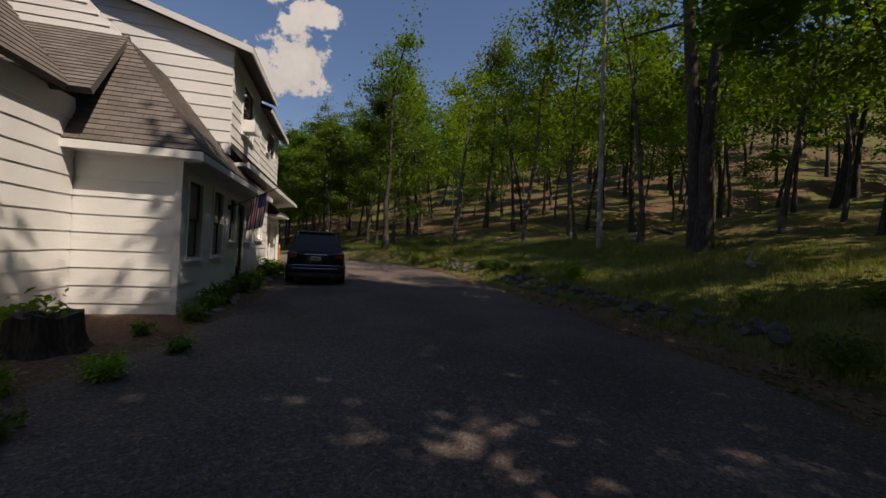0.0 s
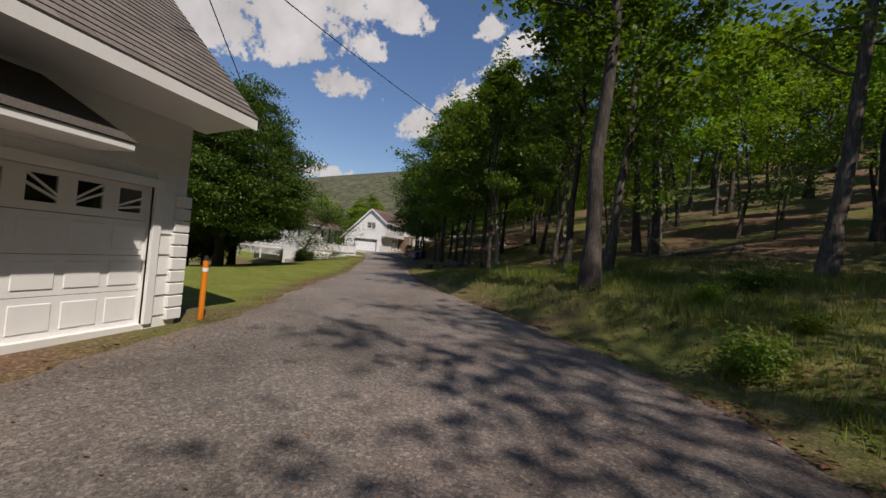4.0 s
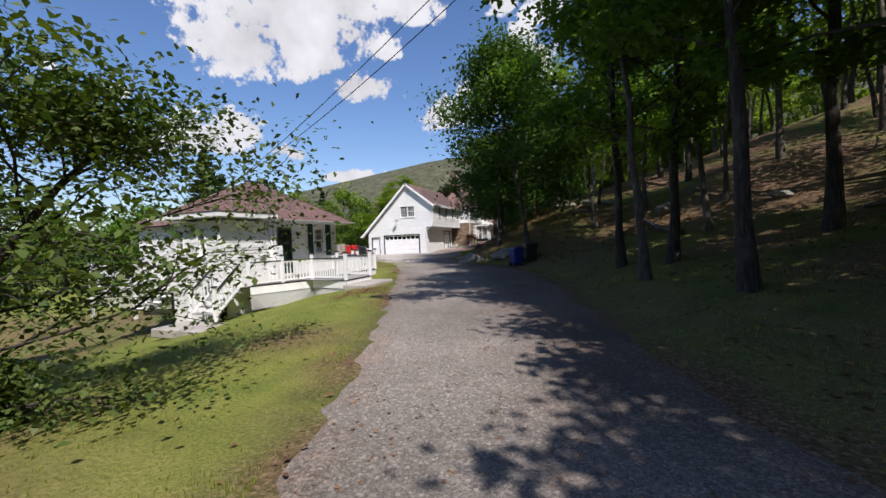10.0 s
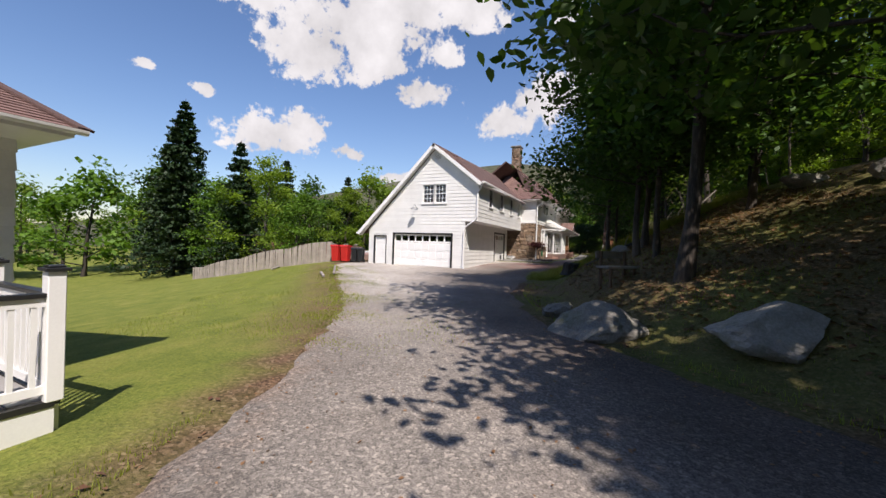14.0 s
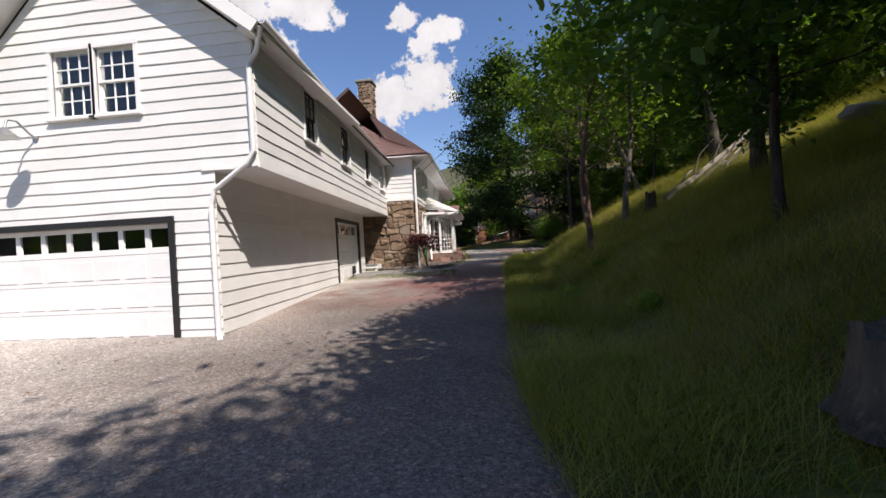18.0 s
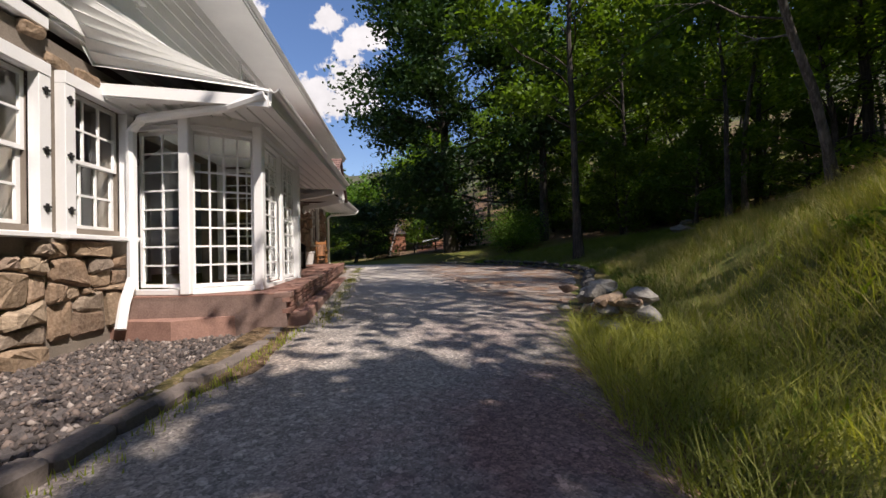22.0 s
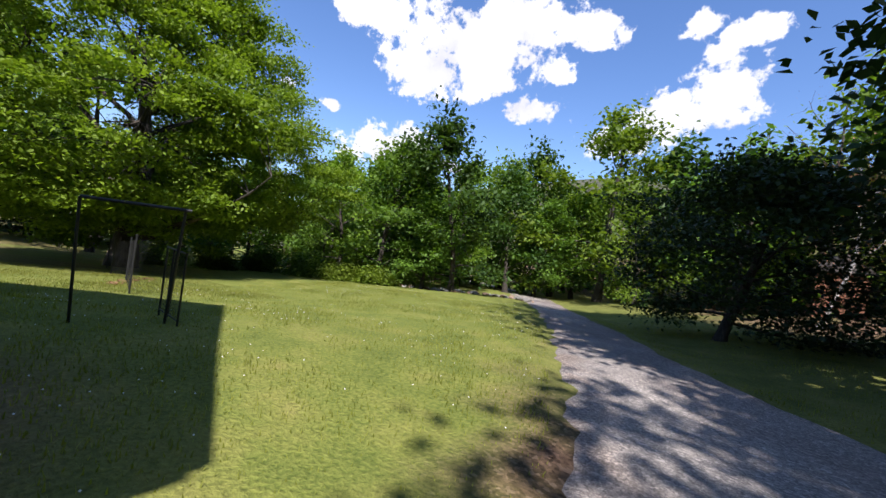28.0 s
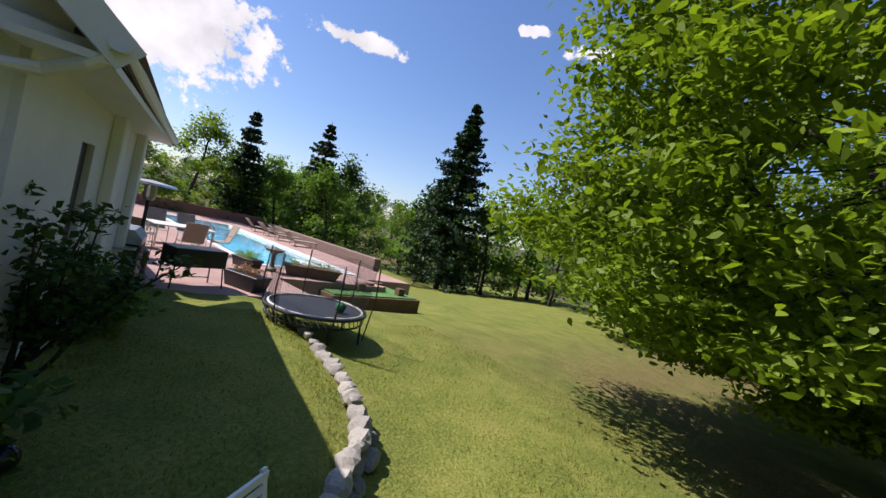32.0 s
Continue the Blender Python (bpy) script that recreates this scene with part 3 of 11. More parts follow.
# near the first house: the bank's top at 2 m and 6 m from the drive, and the slope beyond
BANK_Y = np.array([-60, 0, 15, 22, 29, 33, 40, 44, 50, 54, 62.0])
BANK_2 = np.array([0.35, 0.35, 0.38, 0.60, 1.00, 0.85, 0.32, 0.15, 0.20, 0.45, 0.40])
BANK_6 = np.array([1.35, 1.40, 1.40, 1.45, 1.45, 1.60, 0.90, 0.55, 0.90, 1.40, 1.50])
BANK_S = np.array([0.22, 0.22, 0.22, 0.20, 0.14, 0.19, 0.22, 0.26, 0.27, 0.28, 0.28])


def smooth_interp(y, ys, vs):
    return (np.interp(y - 1.2, ys, vs) + np.interp(y, ys, vs) + np.interp(y + 1.2, ys, vs)) / 3


def sstep(x, a, b):
    t = np.clip((x - a) / (b - a), 0, 1)
    return t * t * (3 - 2 * t)


def road_left(y):
    return smooth_interp(y, R_Y, R_L)


def road_right(y):
    return smooth_interp(y, R_Y, R_R)


def waves(x, y, s):
    return (np.sin(x * s + 1.3 * np.sin(y * s * 0.7)) + np.sin(y * s * 1.17 + 2.1 + np.sin(x * s * 0.6)) + 0.5 * np.sin((x + y) * s * 2.3)) / 2.5


def wall_line(s):
    """The curved dry stone wall behind the house: a point at s from 0 to 1."""
    a = np.array([(-32.0, 113.4), (-33.5, 112.95), (-34.9, 112.5), (-35.75, 111.75), (-36.3, 110.6), (-36.6, 109.3), (-36.95, 107.4)])
    k = np.linspace(0, 1, len(a))
    return np.interp(s, k, a[:, 0]), np.interp(s, k, a[:, 1])


def height(x, y):
    """Height of the ground, before the driveway is laid in."""
    x, y = np.asarray(x, float), np.asarray(y, float)
    zc = smooth_interp(y, R_Y, R_Z)
    u = x - road_right(y)
    v = road_left(y) - x
    slope = smooth_interp(y, H_Y, H_S)
    rise = slope * np.maximum(u - 0.4, 0) * sstep(u, 0.2, 2.5)
    # by the first stretch of the drive: a short bank, a gentle verge, then the hillside
    z2, z6, s2 = (np.interp(y, BANK_Y, c) for c in (BANK_2, BANK_6, BANK_S))
    first = z2 * sstep(u, 0.1, 1.6) + (z6 - z2) * np.clip((u - 2) / 4, 0, 1) + s2 * np.maximum(u - 6, 0)
    rise = first + (rise - first) * sstep(y, 54, 62)
    flat = np.maximum(u - 7, 0) * (slope - 0.27) * sstep(u, 7, 12)
    z = zc + rise - np.maximum(flat, 0) * 0.9 + sstep(u, 3, 14) * 0.25 * waves(x, y, 0.55) + sstep(u, 20, 60) * 1.2 * waves(x, y, 0.12)
    z += np.where(y > 100, sstep(u, 8, 40) * 0.12 * np.maximum(u - 8, 0), 0)
    # west side
    drop = np.interp(y, [-60, 0, 24, 30, 37, 46, 52, 58, 62, 66, 78, 90, 104, 113, 120, 140, 200], [0, 0, 0.0, 0.05, 0.10, 0.14, 0.17, 0.19, 0.14, 0.12, 0.12, 0.10, 0.05, 0.062, 0.065, 0.055, 0.03])
    start = np.interp(y, [0, 44, 60, 70, 84, 90, 108, 114, 118], [2, 2, 1.2, 0.5, 1.0, 4, 8, 4.5, 1.0])
    z -= drop * np.maximum(v - start, 0) * (1 - 0.6 * sstep(v, 18, 60))
    z += 0.05 * waves(x, y, 0.35) * sstep(v, 1, 5)
    # upper lawn held by the stone wall
    wx = np.interp(y, [100, 107.4, 109.3, 110.6, 111.75, 112.5, 112.95, 113.4, 114.6, 116], [-39, -36.95, -36.6, -36.3, -35.75, -34.9, -33.5, -32.0, -30.6, -27])
    inside = sstep(x - wx, 0.0, 0.35) * sstep(-x, 23.5, 26) * sstep(y, 92, 100) * (1 - sstep(y, 114.6, 116.2))
    z += inside * (np.maximum(1.02 - 0.02 * (115 - y), z) - z) * 0.92
    z -= 0.13 * sstep(wx - x, 0.0, 0.3) * (1 - sstep(wx - x, 1.0, 4.5)) * sstep(y, 106, 109) * (1 - sstep(y, 113.4, 115.4))
    # hollow for the pool's terrace
    hollow = sstep(-x, 35.2, 36.2) * (1 - sstep(-x, 43.6, 45.5)) * sstep(y, 84, 85.5) * (1 - sstep(y, 104.6, 106.2))
    z = z * (1 - hollow) + np.minimum(z, 0.1) * hollow
    # distant ground
    far = np.hypot(x + 20, y - 60)
    z += sstep(far, 150, 420) * (10 + 14 * sstep(far, 250, 620)) * (0.7 + 0.3 * waves(x, y, 0.008)) * np.where(u > 0, 0.4, 1.0)
    bearing = np.degrees(np.arctan2(-(x + 20), y - 60))
    ridge = np.interp(bearing, [-30, 5, 12, 20, 28, 36, 44, 56, 75], [0.13, 0.175, 0.19, 0.19, 0.165, 0.135, 0.10, 0.055, 0.0])
    z += ridge * 640 * sstep(far, 240, 640) * (1 + 0.05 * waves(x, y, 0.02))
    return z


def gz(x, y):
    return float(height(x, y))


def road_mask(x, y, m=0.0):
    return sstep(x - road_left(y), m, m + 0.4) * sstep(road_right(y) - x, m, m + 0.4)


def grid_lines(lo, hi, step, far, n):
    mid = np.arange(lo, hi + step / 2, step)
    out = np.geomspace(1.0, far, n)
    return np.concatenate([lo - out[::-1], mid, hi + out])


gx, gy = grid_lines(-52, 26, 0.55, 2400, 26), grid_lines(-16, 150, 0.55, 2400, 26)
GX, GY = np.meshgrid(gx, gy)
GZ = height(GX, GY) - 0.10 * road_mask(GX, GY, 0.25) - 0.3 * sstep(-GX, 22.5, 22.9) * (1 - sstep(-GX, 25.2, 26.0)) * sstep(GY, 93.6, 94.2) * (1 - sstep(GY, 99.5, 101.0))
nx, ny = len(gx), len(gy)
idx = np.arange(nx * ny).reshape(ny, nx)
quads = np.stack([idx[:-1, :-1], idx[:-1, 1:], idx[1:, 1:], idx[1:, :-1]], -1).reshape(-1, 4)
ground_me = np_mesh("ground", np.stack([GX, GY, GZ], -1).reshape(-1, 3), quads, M_GROUND, True)
cover_at = ground_me.attributes.new("cover", "FLOAT_COLOR", "POINT")
U, V = GX - road_right(GY), road_left(GY) - GX
lawn = sstep(V, 0.1, 0.6) * sstep(GY, 24, 25.5)
lawn = np.maximum(lawn, (1 - sstep(U, 0.3, 4.5)) * sstep(U, 0.0, 0.4) * sstep(GY, 30, 36) * (1 - sstep(GY, 70, 76)) * 0.28)
lawn = np.maximum(lawn, sstep(GY, 116, 119) * (1 - sstep(U, 4, 9)) * 0.8)
lawn *= 1 - sstep(np.hypot(GX + 20, GY - 60), 100, 140)
lawn *= 1 - sstep(GY, 24, 26) * (1 - sstep(GY, 62, 66)) * sstep(V, 9, 13) * 0.75
lawn *= 1 - sstep(-GX, 38.5, 42) * sstep(GY, 106, 112) * (1 - sstep(GY, 116, 123)) * 0.6
earth = np.maximum(sstep(V, 0.0, 0.3) * (1 - sstep(GY, 23.4, 24.4)) * (1 - sstep(V, 2.5, 5)) * 0.7, np.exp(-((GX + 14.6) ** 2 + (GY - 50.5) ** 2) / 1.1) * 0.8)
earth = np.maximum(earth, sstep(U, -0.2, 0.1) * (1 - sstep(U, 0.7, 2.0)) * (1 - sstep(GY, 10, 16)) * 0.75)
earth = np.maximum(earth, np.exp(-((GX + 27.0) ** 2 / 1.6 + (GY - 113.2) ** 2 / 0.35)))
earth = np.maximum(earth, sstep(V, -0.2, 0.1) * (1 - sstep(V, 0.8, 2.6)) * sstep(GY, 65, 68) * (1 - sstep(GY, 79, 82)) * 0.6)
earth = np.maximum(earth, sstep(V, -0.2, 0.2) * (1 - sstep(V, 0.5, 3)) * (1 - sstep(GY, 8, 14)))
earth = np.maximum(earth, np.exp(-((GX + 18.2) ** 2 / 9 + (GY - 42.6) ** 2 / 6)) * 0.8)
earth = np.maximum(earth, np.exp(-((GX + 16.4) ** 2 / 3 + (GY - 46.4) ** 2 / 1.6)) * 0.9)
earth = np.maximum(earth, np.exp(-((GX + 14.2) ** 2 / 5 + (GY - 45.0) ** 2 / 3.0)) * 0.75)
rough_g = sstep(U, 0.1, 0.8) * (1 - sstep(U, 7, 13) * (1 - 0.6 * (1 - sstep(GY, 28, 40)) * (1 - sstep(U, 24, 40)))) * np.interp(GY, [-30, 0, 25, 31, 40, 66, 78, 82, 98, 104, 112, 120, 128], [0.75, 0.8, 0.8, 0.35, 0.2, 0.1, 0.25, 0.95, 0.95, 0.8, 0.7, 0.4, 0.1])
rgba = np.stack([lawn, earth, rough_g, sstep(np.hypot(GX + 20, GY - 60), 150, 210)], -1).reshape(-1)
cover_at.data.foreach_set("color", rgba.astype(np.float32))
ground = tagged(new("ground", ground_me), "lawn, rough grass and leaf-strewn woodland floor on a hillside", "ground", kind="structure")

# the driveway is laid in as a strip with worn, uneven edges
ry = np.arange(-38, 170, 0.2)
cols = np.linspace(0, 1, 25)
wob = 0.06 * np.sin(ry * 1.3) + 0.05 * np.sin(ry * 3.1 + 1) + 0.035 * np.sin(ry * 7.7)
RL, RR = road_left(ry) + wob, road_right(ry) + np.roll(wob, 17)
RX = RL[:, None] + (RR - RL)[:, None] * cols[None]
RY2 = np.repeat(ry[:, None], 25, 1)
edge_h = np.minimum(cols, 1 - cols)[None] * (RR - RL)[:, None]
RZ2 = height(RX, RY2) - 0.06 * (1 - sstep(edge_h, 0.0, 0.35)) + 0.012 * waves(RX, RY2, 1.7)
ridx = np.arange(len(ry) * 25).reshape(len(ry), 25)
rq = np.stack([ridx[:-1, :-1], ridx[:-1, 1:], ridx[1:, 1:], ridx[1:, :-1]], -1).reshape(-1, 4)
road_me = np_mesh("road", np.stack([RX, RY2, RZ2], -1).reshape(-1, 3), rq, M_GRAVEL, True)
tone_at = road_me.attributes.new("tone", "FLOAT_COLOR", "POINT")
# tree shade put into the colour: 40 to 66 toned down, east half darkened
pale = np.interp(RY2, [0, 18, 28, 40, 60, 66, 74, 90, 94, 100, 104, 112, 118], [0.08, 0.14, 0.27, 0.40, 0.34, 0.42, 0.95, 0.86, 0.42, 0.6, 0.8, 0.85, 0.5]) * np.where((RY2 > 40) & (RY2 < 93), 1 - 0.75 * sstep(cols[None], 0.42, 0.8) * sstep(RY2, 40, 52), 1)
red = np.interp(RY2, [-20, 30, 84, 88, 95, 99], [0.12, 0.12, 0.1, 1.0, 0.9, 0.15]) * (0.04 + 0.96 * sstep(cols[None], 0.34, 0.55))
need = 1.25 * sstep(RX + 21.2 + (RY2 - 104) * 0.10, 1.2, 2.6) * sstep(RY2, 98, 101) * (1 - sstep(RY2, 111, 114)) + 0.35 * (1 - sstep(edge_h, 0.2, 0.9))
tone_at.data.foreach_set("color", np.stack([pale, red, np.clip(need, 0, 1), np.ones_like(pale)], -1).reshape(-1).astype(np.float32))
road = tagged(new("driveway", road_me), "grey gravel driveway with reddish and pale stretches, east half darkened with tree shade", "driveway", kind="structure")

# ---- trees ----
def unit(v):
    return v / (np.linalg.norm(v, axis=-1, keepdims=True) + 1e-9)


class TreeMaker:
    """Grows a trunk with limbs as tubes, and a crown of small leaf blades at the ends of the twigs."""

    def __init__(self, seed, sides=7):
        self.rng = np.random.default_rng(seed)
        self.verts, self.faces, self.sides, self.count = [], [], sides, 0
        self.tips = []

    def limb(self, points, radii, sides=None):
        n = sides or self.sides
        p = np.asarray(points, float)
        d = unit(np.gradient(p, axis=0))
        ref = np.where(np.abs(d[:, 2:3]) < 0.9, np.array([[0, 0, 1.0]]), np.array([[1.0, 0, 0]]))
        u = unit(np.cross(d, ref))
        w = np.cross(d, u)
        a = np.arange(n) * 2 * np.pi / n
        ring = p[:, None] + (u[:, None] * np.cos(a)[None, :, None] + w[:, None] * np.sin(a)[None, :, None]) * np.asarray(radii)[:, None, None]
        base = self.count
        self.verts.append(ring.reshape(-1, 3))
        i = np.arange(len(p) - 1)[:, None] * n + np.arange(n)[None]
        j = np.arange(len(p) - 1)[:, None] * n + (np.arange(n)[None] + 1) % n
        self.faces.append((np.stack([i, j, j + n, i + n], -1).reshape(-1, 4) + base))
        self.count += len(p) * n

    def bent(self, a, direction, length, steps, wander, lift=0.0):
        p, d, out = np.array(a, float), unit(np.array(direction, float)), [np.array(a, float)]
        for _ in range(steps):
            d = unit(d + self.rng.normal(0, wander, 3) + np.array([0, 0, lift]))
            p = p + d * length / steps
            out.append(p.copy())
        return np.array(out)

    def wood(self, name, mat):
        return np_mesh(name, np.concatenate(self.verts), np.concatenate(self.faces), mat, True)

    def leaves(self, name, mat, centres, spread, count, size, flat=0.55, droop=0.0, oval=False):
        """count leaf blades round each centre; each is a folded kite of two triangles' worth, as one quad."""
        r = self.rng
        c = np.repeat(np.asarray(centres, float), count, 0)
        n = len(c)
        off = r.normal(0, 1, (n, 3)) * np.array([1, 1, flat]) * spread
        p = c + off
        nrm = unit(r.normal(0, 0.55, (n, 3)) + np.array([0, 0, 1.0]))
        t = unit(np.cross(nrm, r.normal(0, 1, (n, 3))))
        b = np.cross(nrm, t)
        t = unit(t + np.array([0, 0, -droop]))
        s = size * r.uniform(0.6, 1.35, (n, 1))
        if oval:
            v = np.stack([p - t * s * 0.6, p - t * s * 0.2 + b * s * 0.36 + nrm * s * 0.08, p + t * s * 0.25 + b * s * 0.30 + nrm * s * 0.06, p + t * s * 0.75, p + t * s * 0.25 - b * s * 0.30 + nrm * s * 0.06, p - t * s * 0.2 - b * s * 0.36 + nrm * s * 0.08], 1)
            return np_mesh(name, v.reshape(-1, 3), np.arange(n * 6).reshape(-1, 6), mat)
        v = np.stack([p - t * s * 0.6, p + b * s * 0.42 + nrm * s * 0.10, p + t * s * 0.7 - nrm * s * 0.05, p - b * s * 0.42 + nrm * s * 0.10], 1)
        return np_mesh(name, v.reshape(-1, 3), np.arange(n * 4).reshape(-1, 4), mat)


def broadleaf(seed, h, r0, base, spread, limbs, twigs, leaves, size, leaf_mat, bark=None, lean=0.03, crown_flat=0.55, puff=0.55, top=1.0, low_droop=0.0, sides=7, oval=False):
    """Meshes (wood, crown) of a broadleaf tree: height, trunk radius, height of the lowest limb, crown radius."""
    t = TreeMaker(seed, sides)
    r = t.rng
    n = 9
    trunk = t.bent((0, 0, -0.3), (r.normal(0, lean), r.normal(0, lean), 1), h * 0.92, n, lean * 1.4, 0.06)
    k = np.linspace(0, 1, n + 1)
    rad = r0 * (1 - 0.88 * k) + 0.012
    rad[0] *= 1.5
    t.limb(trunk, rad)
    cent = []
    for i in range(limbs):
        f = base / h + (0.97 - base / h) * (i + r.uniform(0, 0.8)) / limbs
        q = np.array([np.interp(f, k, trunk[:, j]) for j in range(3)])
        a = i * 2.4 + r.uniform(-0.5, 0.5)
        g = (f - base / h) / (1 - base / h)
        reach = spread * (0.35 + 0.65 * math.sin(min(1, 0.25 + g * 0.9) * math.pi) ** 0.8) * r.uniform(0.7, 1.15) * (1 if g < 0.8 else 0.75)
        up = 0.35 + 0.9 * g - low_droop * (1 - g)
        pts = t.bent(q, (math.cos(a), math.sin(a), up), reach, 5, 0.16, 0.03)
        rr = max(0.02, r0 * 0.36 * (1 - 0.7 * f))
        t.limb(pts, np.linspace(rr, 0.012, 6), 5)
        for j in range(twigs):
            s = r.uniform(0.35, 1.0)
            o = np.array([np.interp(s, np.linspace(0, 1, 6), pts[:, m]) for m in range(3)])
            w = t.bent(o, (math.cos(a) + r.normal(0, 0.8), math.sin(a) + r.normal(0, 0.8), up * 0.6 + r.normal(0.1, 0.35)), reach * r.uniform(0.2, 0.42), 3, 0.2)
            t.limb(w, np.linspace(rr * 0.35, 0.006, 4), 3)
            cent += [w[-1], w[2]]
        cent.append(pts[-1])
    tops = t.bent(trunk[-1], (0, 0, 1), h * 0.08, 2, 0.1)
    cent += [tops[-1], tops[1]]
    wood = t.wood("trunk", bark or M_BARK)
    crown = t.leaves("crown", leaf_mat, cent, puff, leaves, size, crown_flat, 0.25, oval)
    return wood, crown


def domed(seed, h, r0, base, radius, sprays, leaves, size, leaf_mat, bark):
    """Meshes (wood, crown) of an open-grown maple: rising limbs under an uneven dome of flat leaf sprays."""
    t = TreeMaker(seed, 9)
    r = t.rng
    mid = base + 0.34 * (h - base)
    trunk = t.bent((0, 0, -0.3), (0, 0, 1), h * 0.62, 7, 0.05, 0.05)
    t.limb(trunk, np.array([1.5, 1.05, 0.95, 0.85, 0.7, 0.5, 0.35, 0.2]) * r0)
    limbs = []
    for i in range(18):
        a, g = i * 2.4 + r.uniform(-0.3, 0.3), (i + 0.5) / 18
        q = trunk[1] * (1 - g) + trunk[6] * g
        reach = radius * (1.0 - 0.45 * g) * r.uniform(0.8, 1.0)
        pts = t.bent(q, (math.cos(a), math.sin(a), 0.25 + 1.3 * g), reach, 7, 0.13, 0.02)
        t.limb(pts, np.linspace(r0 * (0.42 - 0.22 * g), 0.02, 8), 6)
        limbs.append(pts[2:])
    nodes = np.concatenate(limbs + [trunk[4:]])
    lobe = r.uniform(0, 6.28, 6)
    cent = []
    while len(cent) < sprays:
        d = unit(r.normal(0, 1, 3))
        a = math.atan2(d[1], d[0])
        out = 0.90 + 0.09 * math.sin(3 * a + lobe[0]) + 0.07 * math.sin(5 * a + lobe[1] + 3 * d[2]) + 0.06 * math.sin(7 * d[2] + lobe[2] + 2 * a)
        k = out * r.uniform(0.42, 1.0) ** 0.45
        p = np.array([d[0] * radius * k, d[1] * radius * k, mid + d[2] * k * ((h - mid) if d[2] > 0 else (mid - base))])
        p[:2] *= 1 - 0.32 * max(d[2], 0) * k
        gap = math.sin(p[0] * 1.1 + lobe[3]) + math.sin(p[1] * 1.2 + lobe[4]) + math.sin(p[2] * 1.7 + lobe[5])
        if gap < -0.9 and r.random() < 0.75:
            continue
        cent.append(p)
    cent = np.array(cent)
    for p in cent[::2]:
        n = nodes[np.argmin(((nodes - p) ** 2).sum(1))]
        m = (n + p) / 2 + r.normal(0, 0.12, 3)
        t.limb(np.array([n, m, p]), [0.028, 0.016, 0.005], 3)
    wood = t.wood("trunk", bark)
    out = unit(cent * np.array([1, 1, 0]))
    tips = np.concatenate([cent, cent + out * 0.35 + np.array([0, 0, -0.12])])
    return wood, t.leaves("crown", leaf_mat, tips, 0.40, leaves // 2, size, 0.30, 0.35, True)


def conifer(seed, h, r0, spread, tiers, mat, base=0.06, per=7, blades=26, droop=0.25, bark=None, size=0.34):
    """Meshes (wood, crown) of a spruce: tiers of drooping boughs with short blades along them."""
    t = TreeMaker(seed, 7)
    r = t.rng
    t.limb(np.array([(0, 0, -0.3), (0, 0, h * 0.5), (0, 0, h)]), [r0 * 1.2, r0 * 0.6, 0.02])
    pts = []
    for i in range(tiers):
        f = base + (1 - base) * (i + r.uniform(-0.3, 0.3)) / tiers
        reach = spread * (1 - f) ** 0.95 * r.uniform(0.7, 1.12) + 0.08
        for j in range(per):
            a = j * 2 * math.pi / per + r.uniform(-0.4, 0.4) + i
            rc = reach * r.uniform(0.65, 1.1)
            d = np.array([math.cos(a), math.sin(a), 0.12 - droop])
            b = t.bent((0, 0, h * f), d, rc, 3, 0.06, 0.06)
            t.limb(b, [0.03, 0.022, 0.015, 0.006], 3)
            s = r.uniform(0.12, 1.0, blades)
            q = np.stack([np.interp(s, np.linspace(0, 1, 4), b[:, m]) for m in range(3)], -1)
            q += r.normal(0, 1, q.shape) * np.array([0.10, 0.10, 0.09]) * (0.5 + rc * 0.25)
            pts.append(q)
    wood = t.wood("trunk", bark or M_BARK_DARK)
    crown = t.leaves("crown", mat, np.concatenate(pts), 0.05, 1, size, 0.6, 0.5)
    return wood, crown


def plant_tree(kind, x, y, meshes, label, rz=0.0, s=1.0, group="", name="tree", z=None):
    ob = thing(name, label, "tree", (x, y, gz(x, y) if z is None else z), rz, group)
    ob.scale = (s, s, s)
    part("trunk", meshes[0], None, ob)
    part("crown", meshes[1], None, ob)
    return ob


W = "woods on the hillside"
# variants that many trees share
V_NEAR = [broadleaf(10 + i, (17, 19, 16, 20)[i], (0.19, 0.22, 0.16, 0.24)[i], (5.5, 7.0, 5.0, 7.5)[i], (3.4, 3.8, 3.0, 4.2)[i], 14, 4, 24, 0.20, (M_LEAF, M_LEAF_MID, M_LEAF, M_LEAF_MID)[i], (M_BARK, M_BARK_DARK, M_BARK, M_BARK_DARK)[i], 0.05) for i in range(4)]
V_WOOD = [broadleaf(16 + i, (17, 19, 16, 20)[i], (0.10, 0.13, 0.09, 0.15)[i], (5.0, 6.5, 4.5, 7.0)[i], (3.2, 3.6, 3.0, 4.0)[i], 15, 4, 28, 0.18, (M_LEAF, M_LEAF_MID, M_LEAF, M_LEAF_MID)[i], (M_BARK, M_BARK_DARK, M_BARK_DARK, M_BARK)[i], 0.06, sides=6) for i in range(4)]
V_FAR = [broadleaf(30 + i, (17, 19, 15)[i], (0.17, 0.2, 0.15)[i], (6.0, 7.0, 5.5)[i], (3.6, 4.2, 3.2)[i], 9, 3, 18, 0.40, (M_LEAF, M_LEAF, M_LEAF_MID)[i], M_BARK_DARK, 0.05, sides=5) for i in range(3)]
V_DENSE = [broadleaf(40 + i, (11, 13, 10)[i], (0.11, 0.13, 0.10)[i], (3.0, 3.5, 2.8)[i], (3.3, 3.8, 3.0)[i], 20, 6, 58, 0.15, M_LEAF_DARK, M_BARK_DARK, 0.05, low_droop=0.25, oval=True) for i in range(3)]
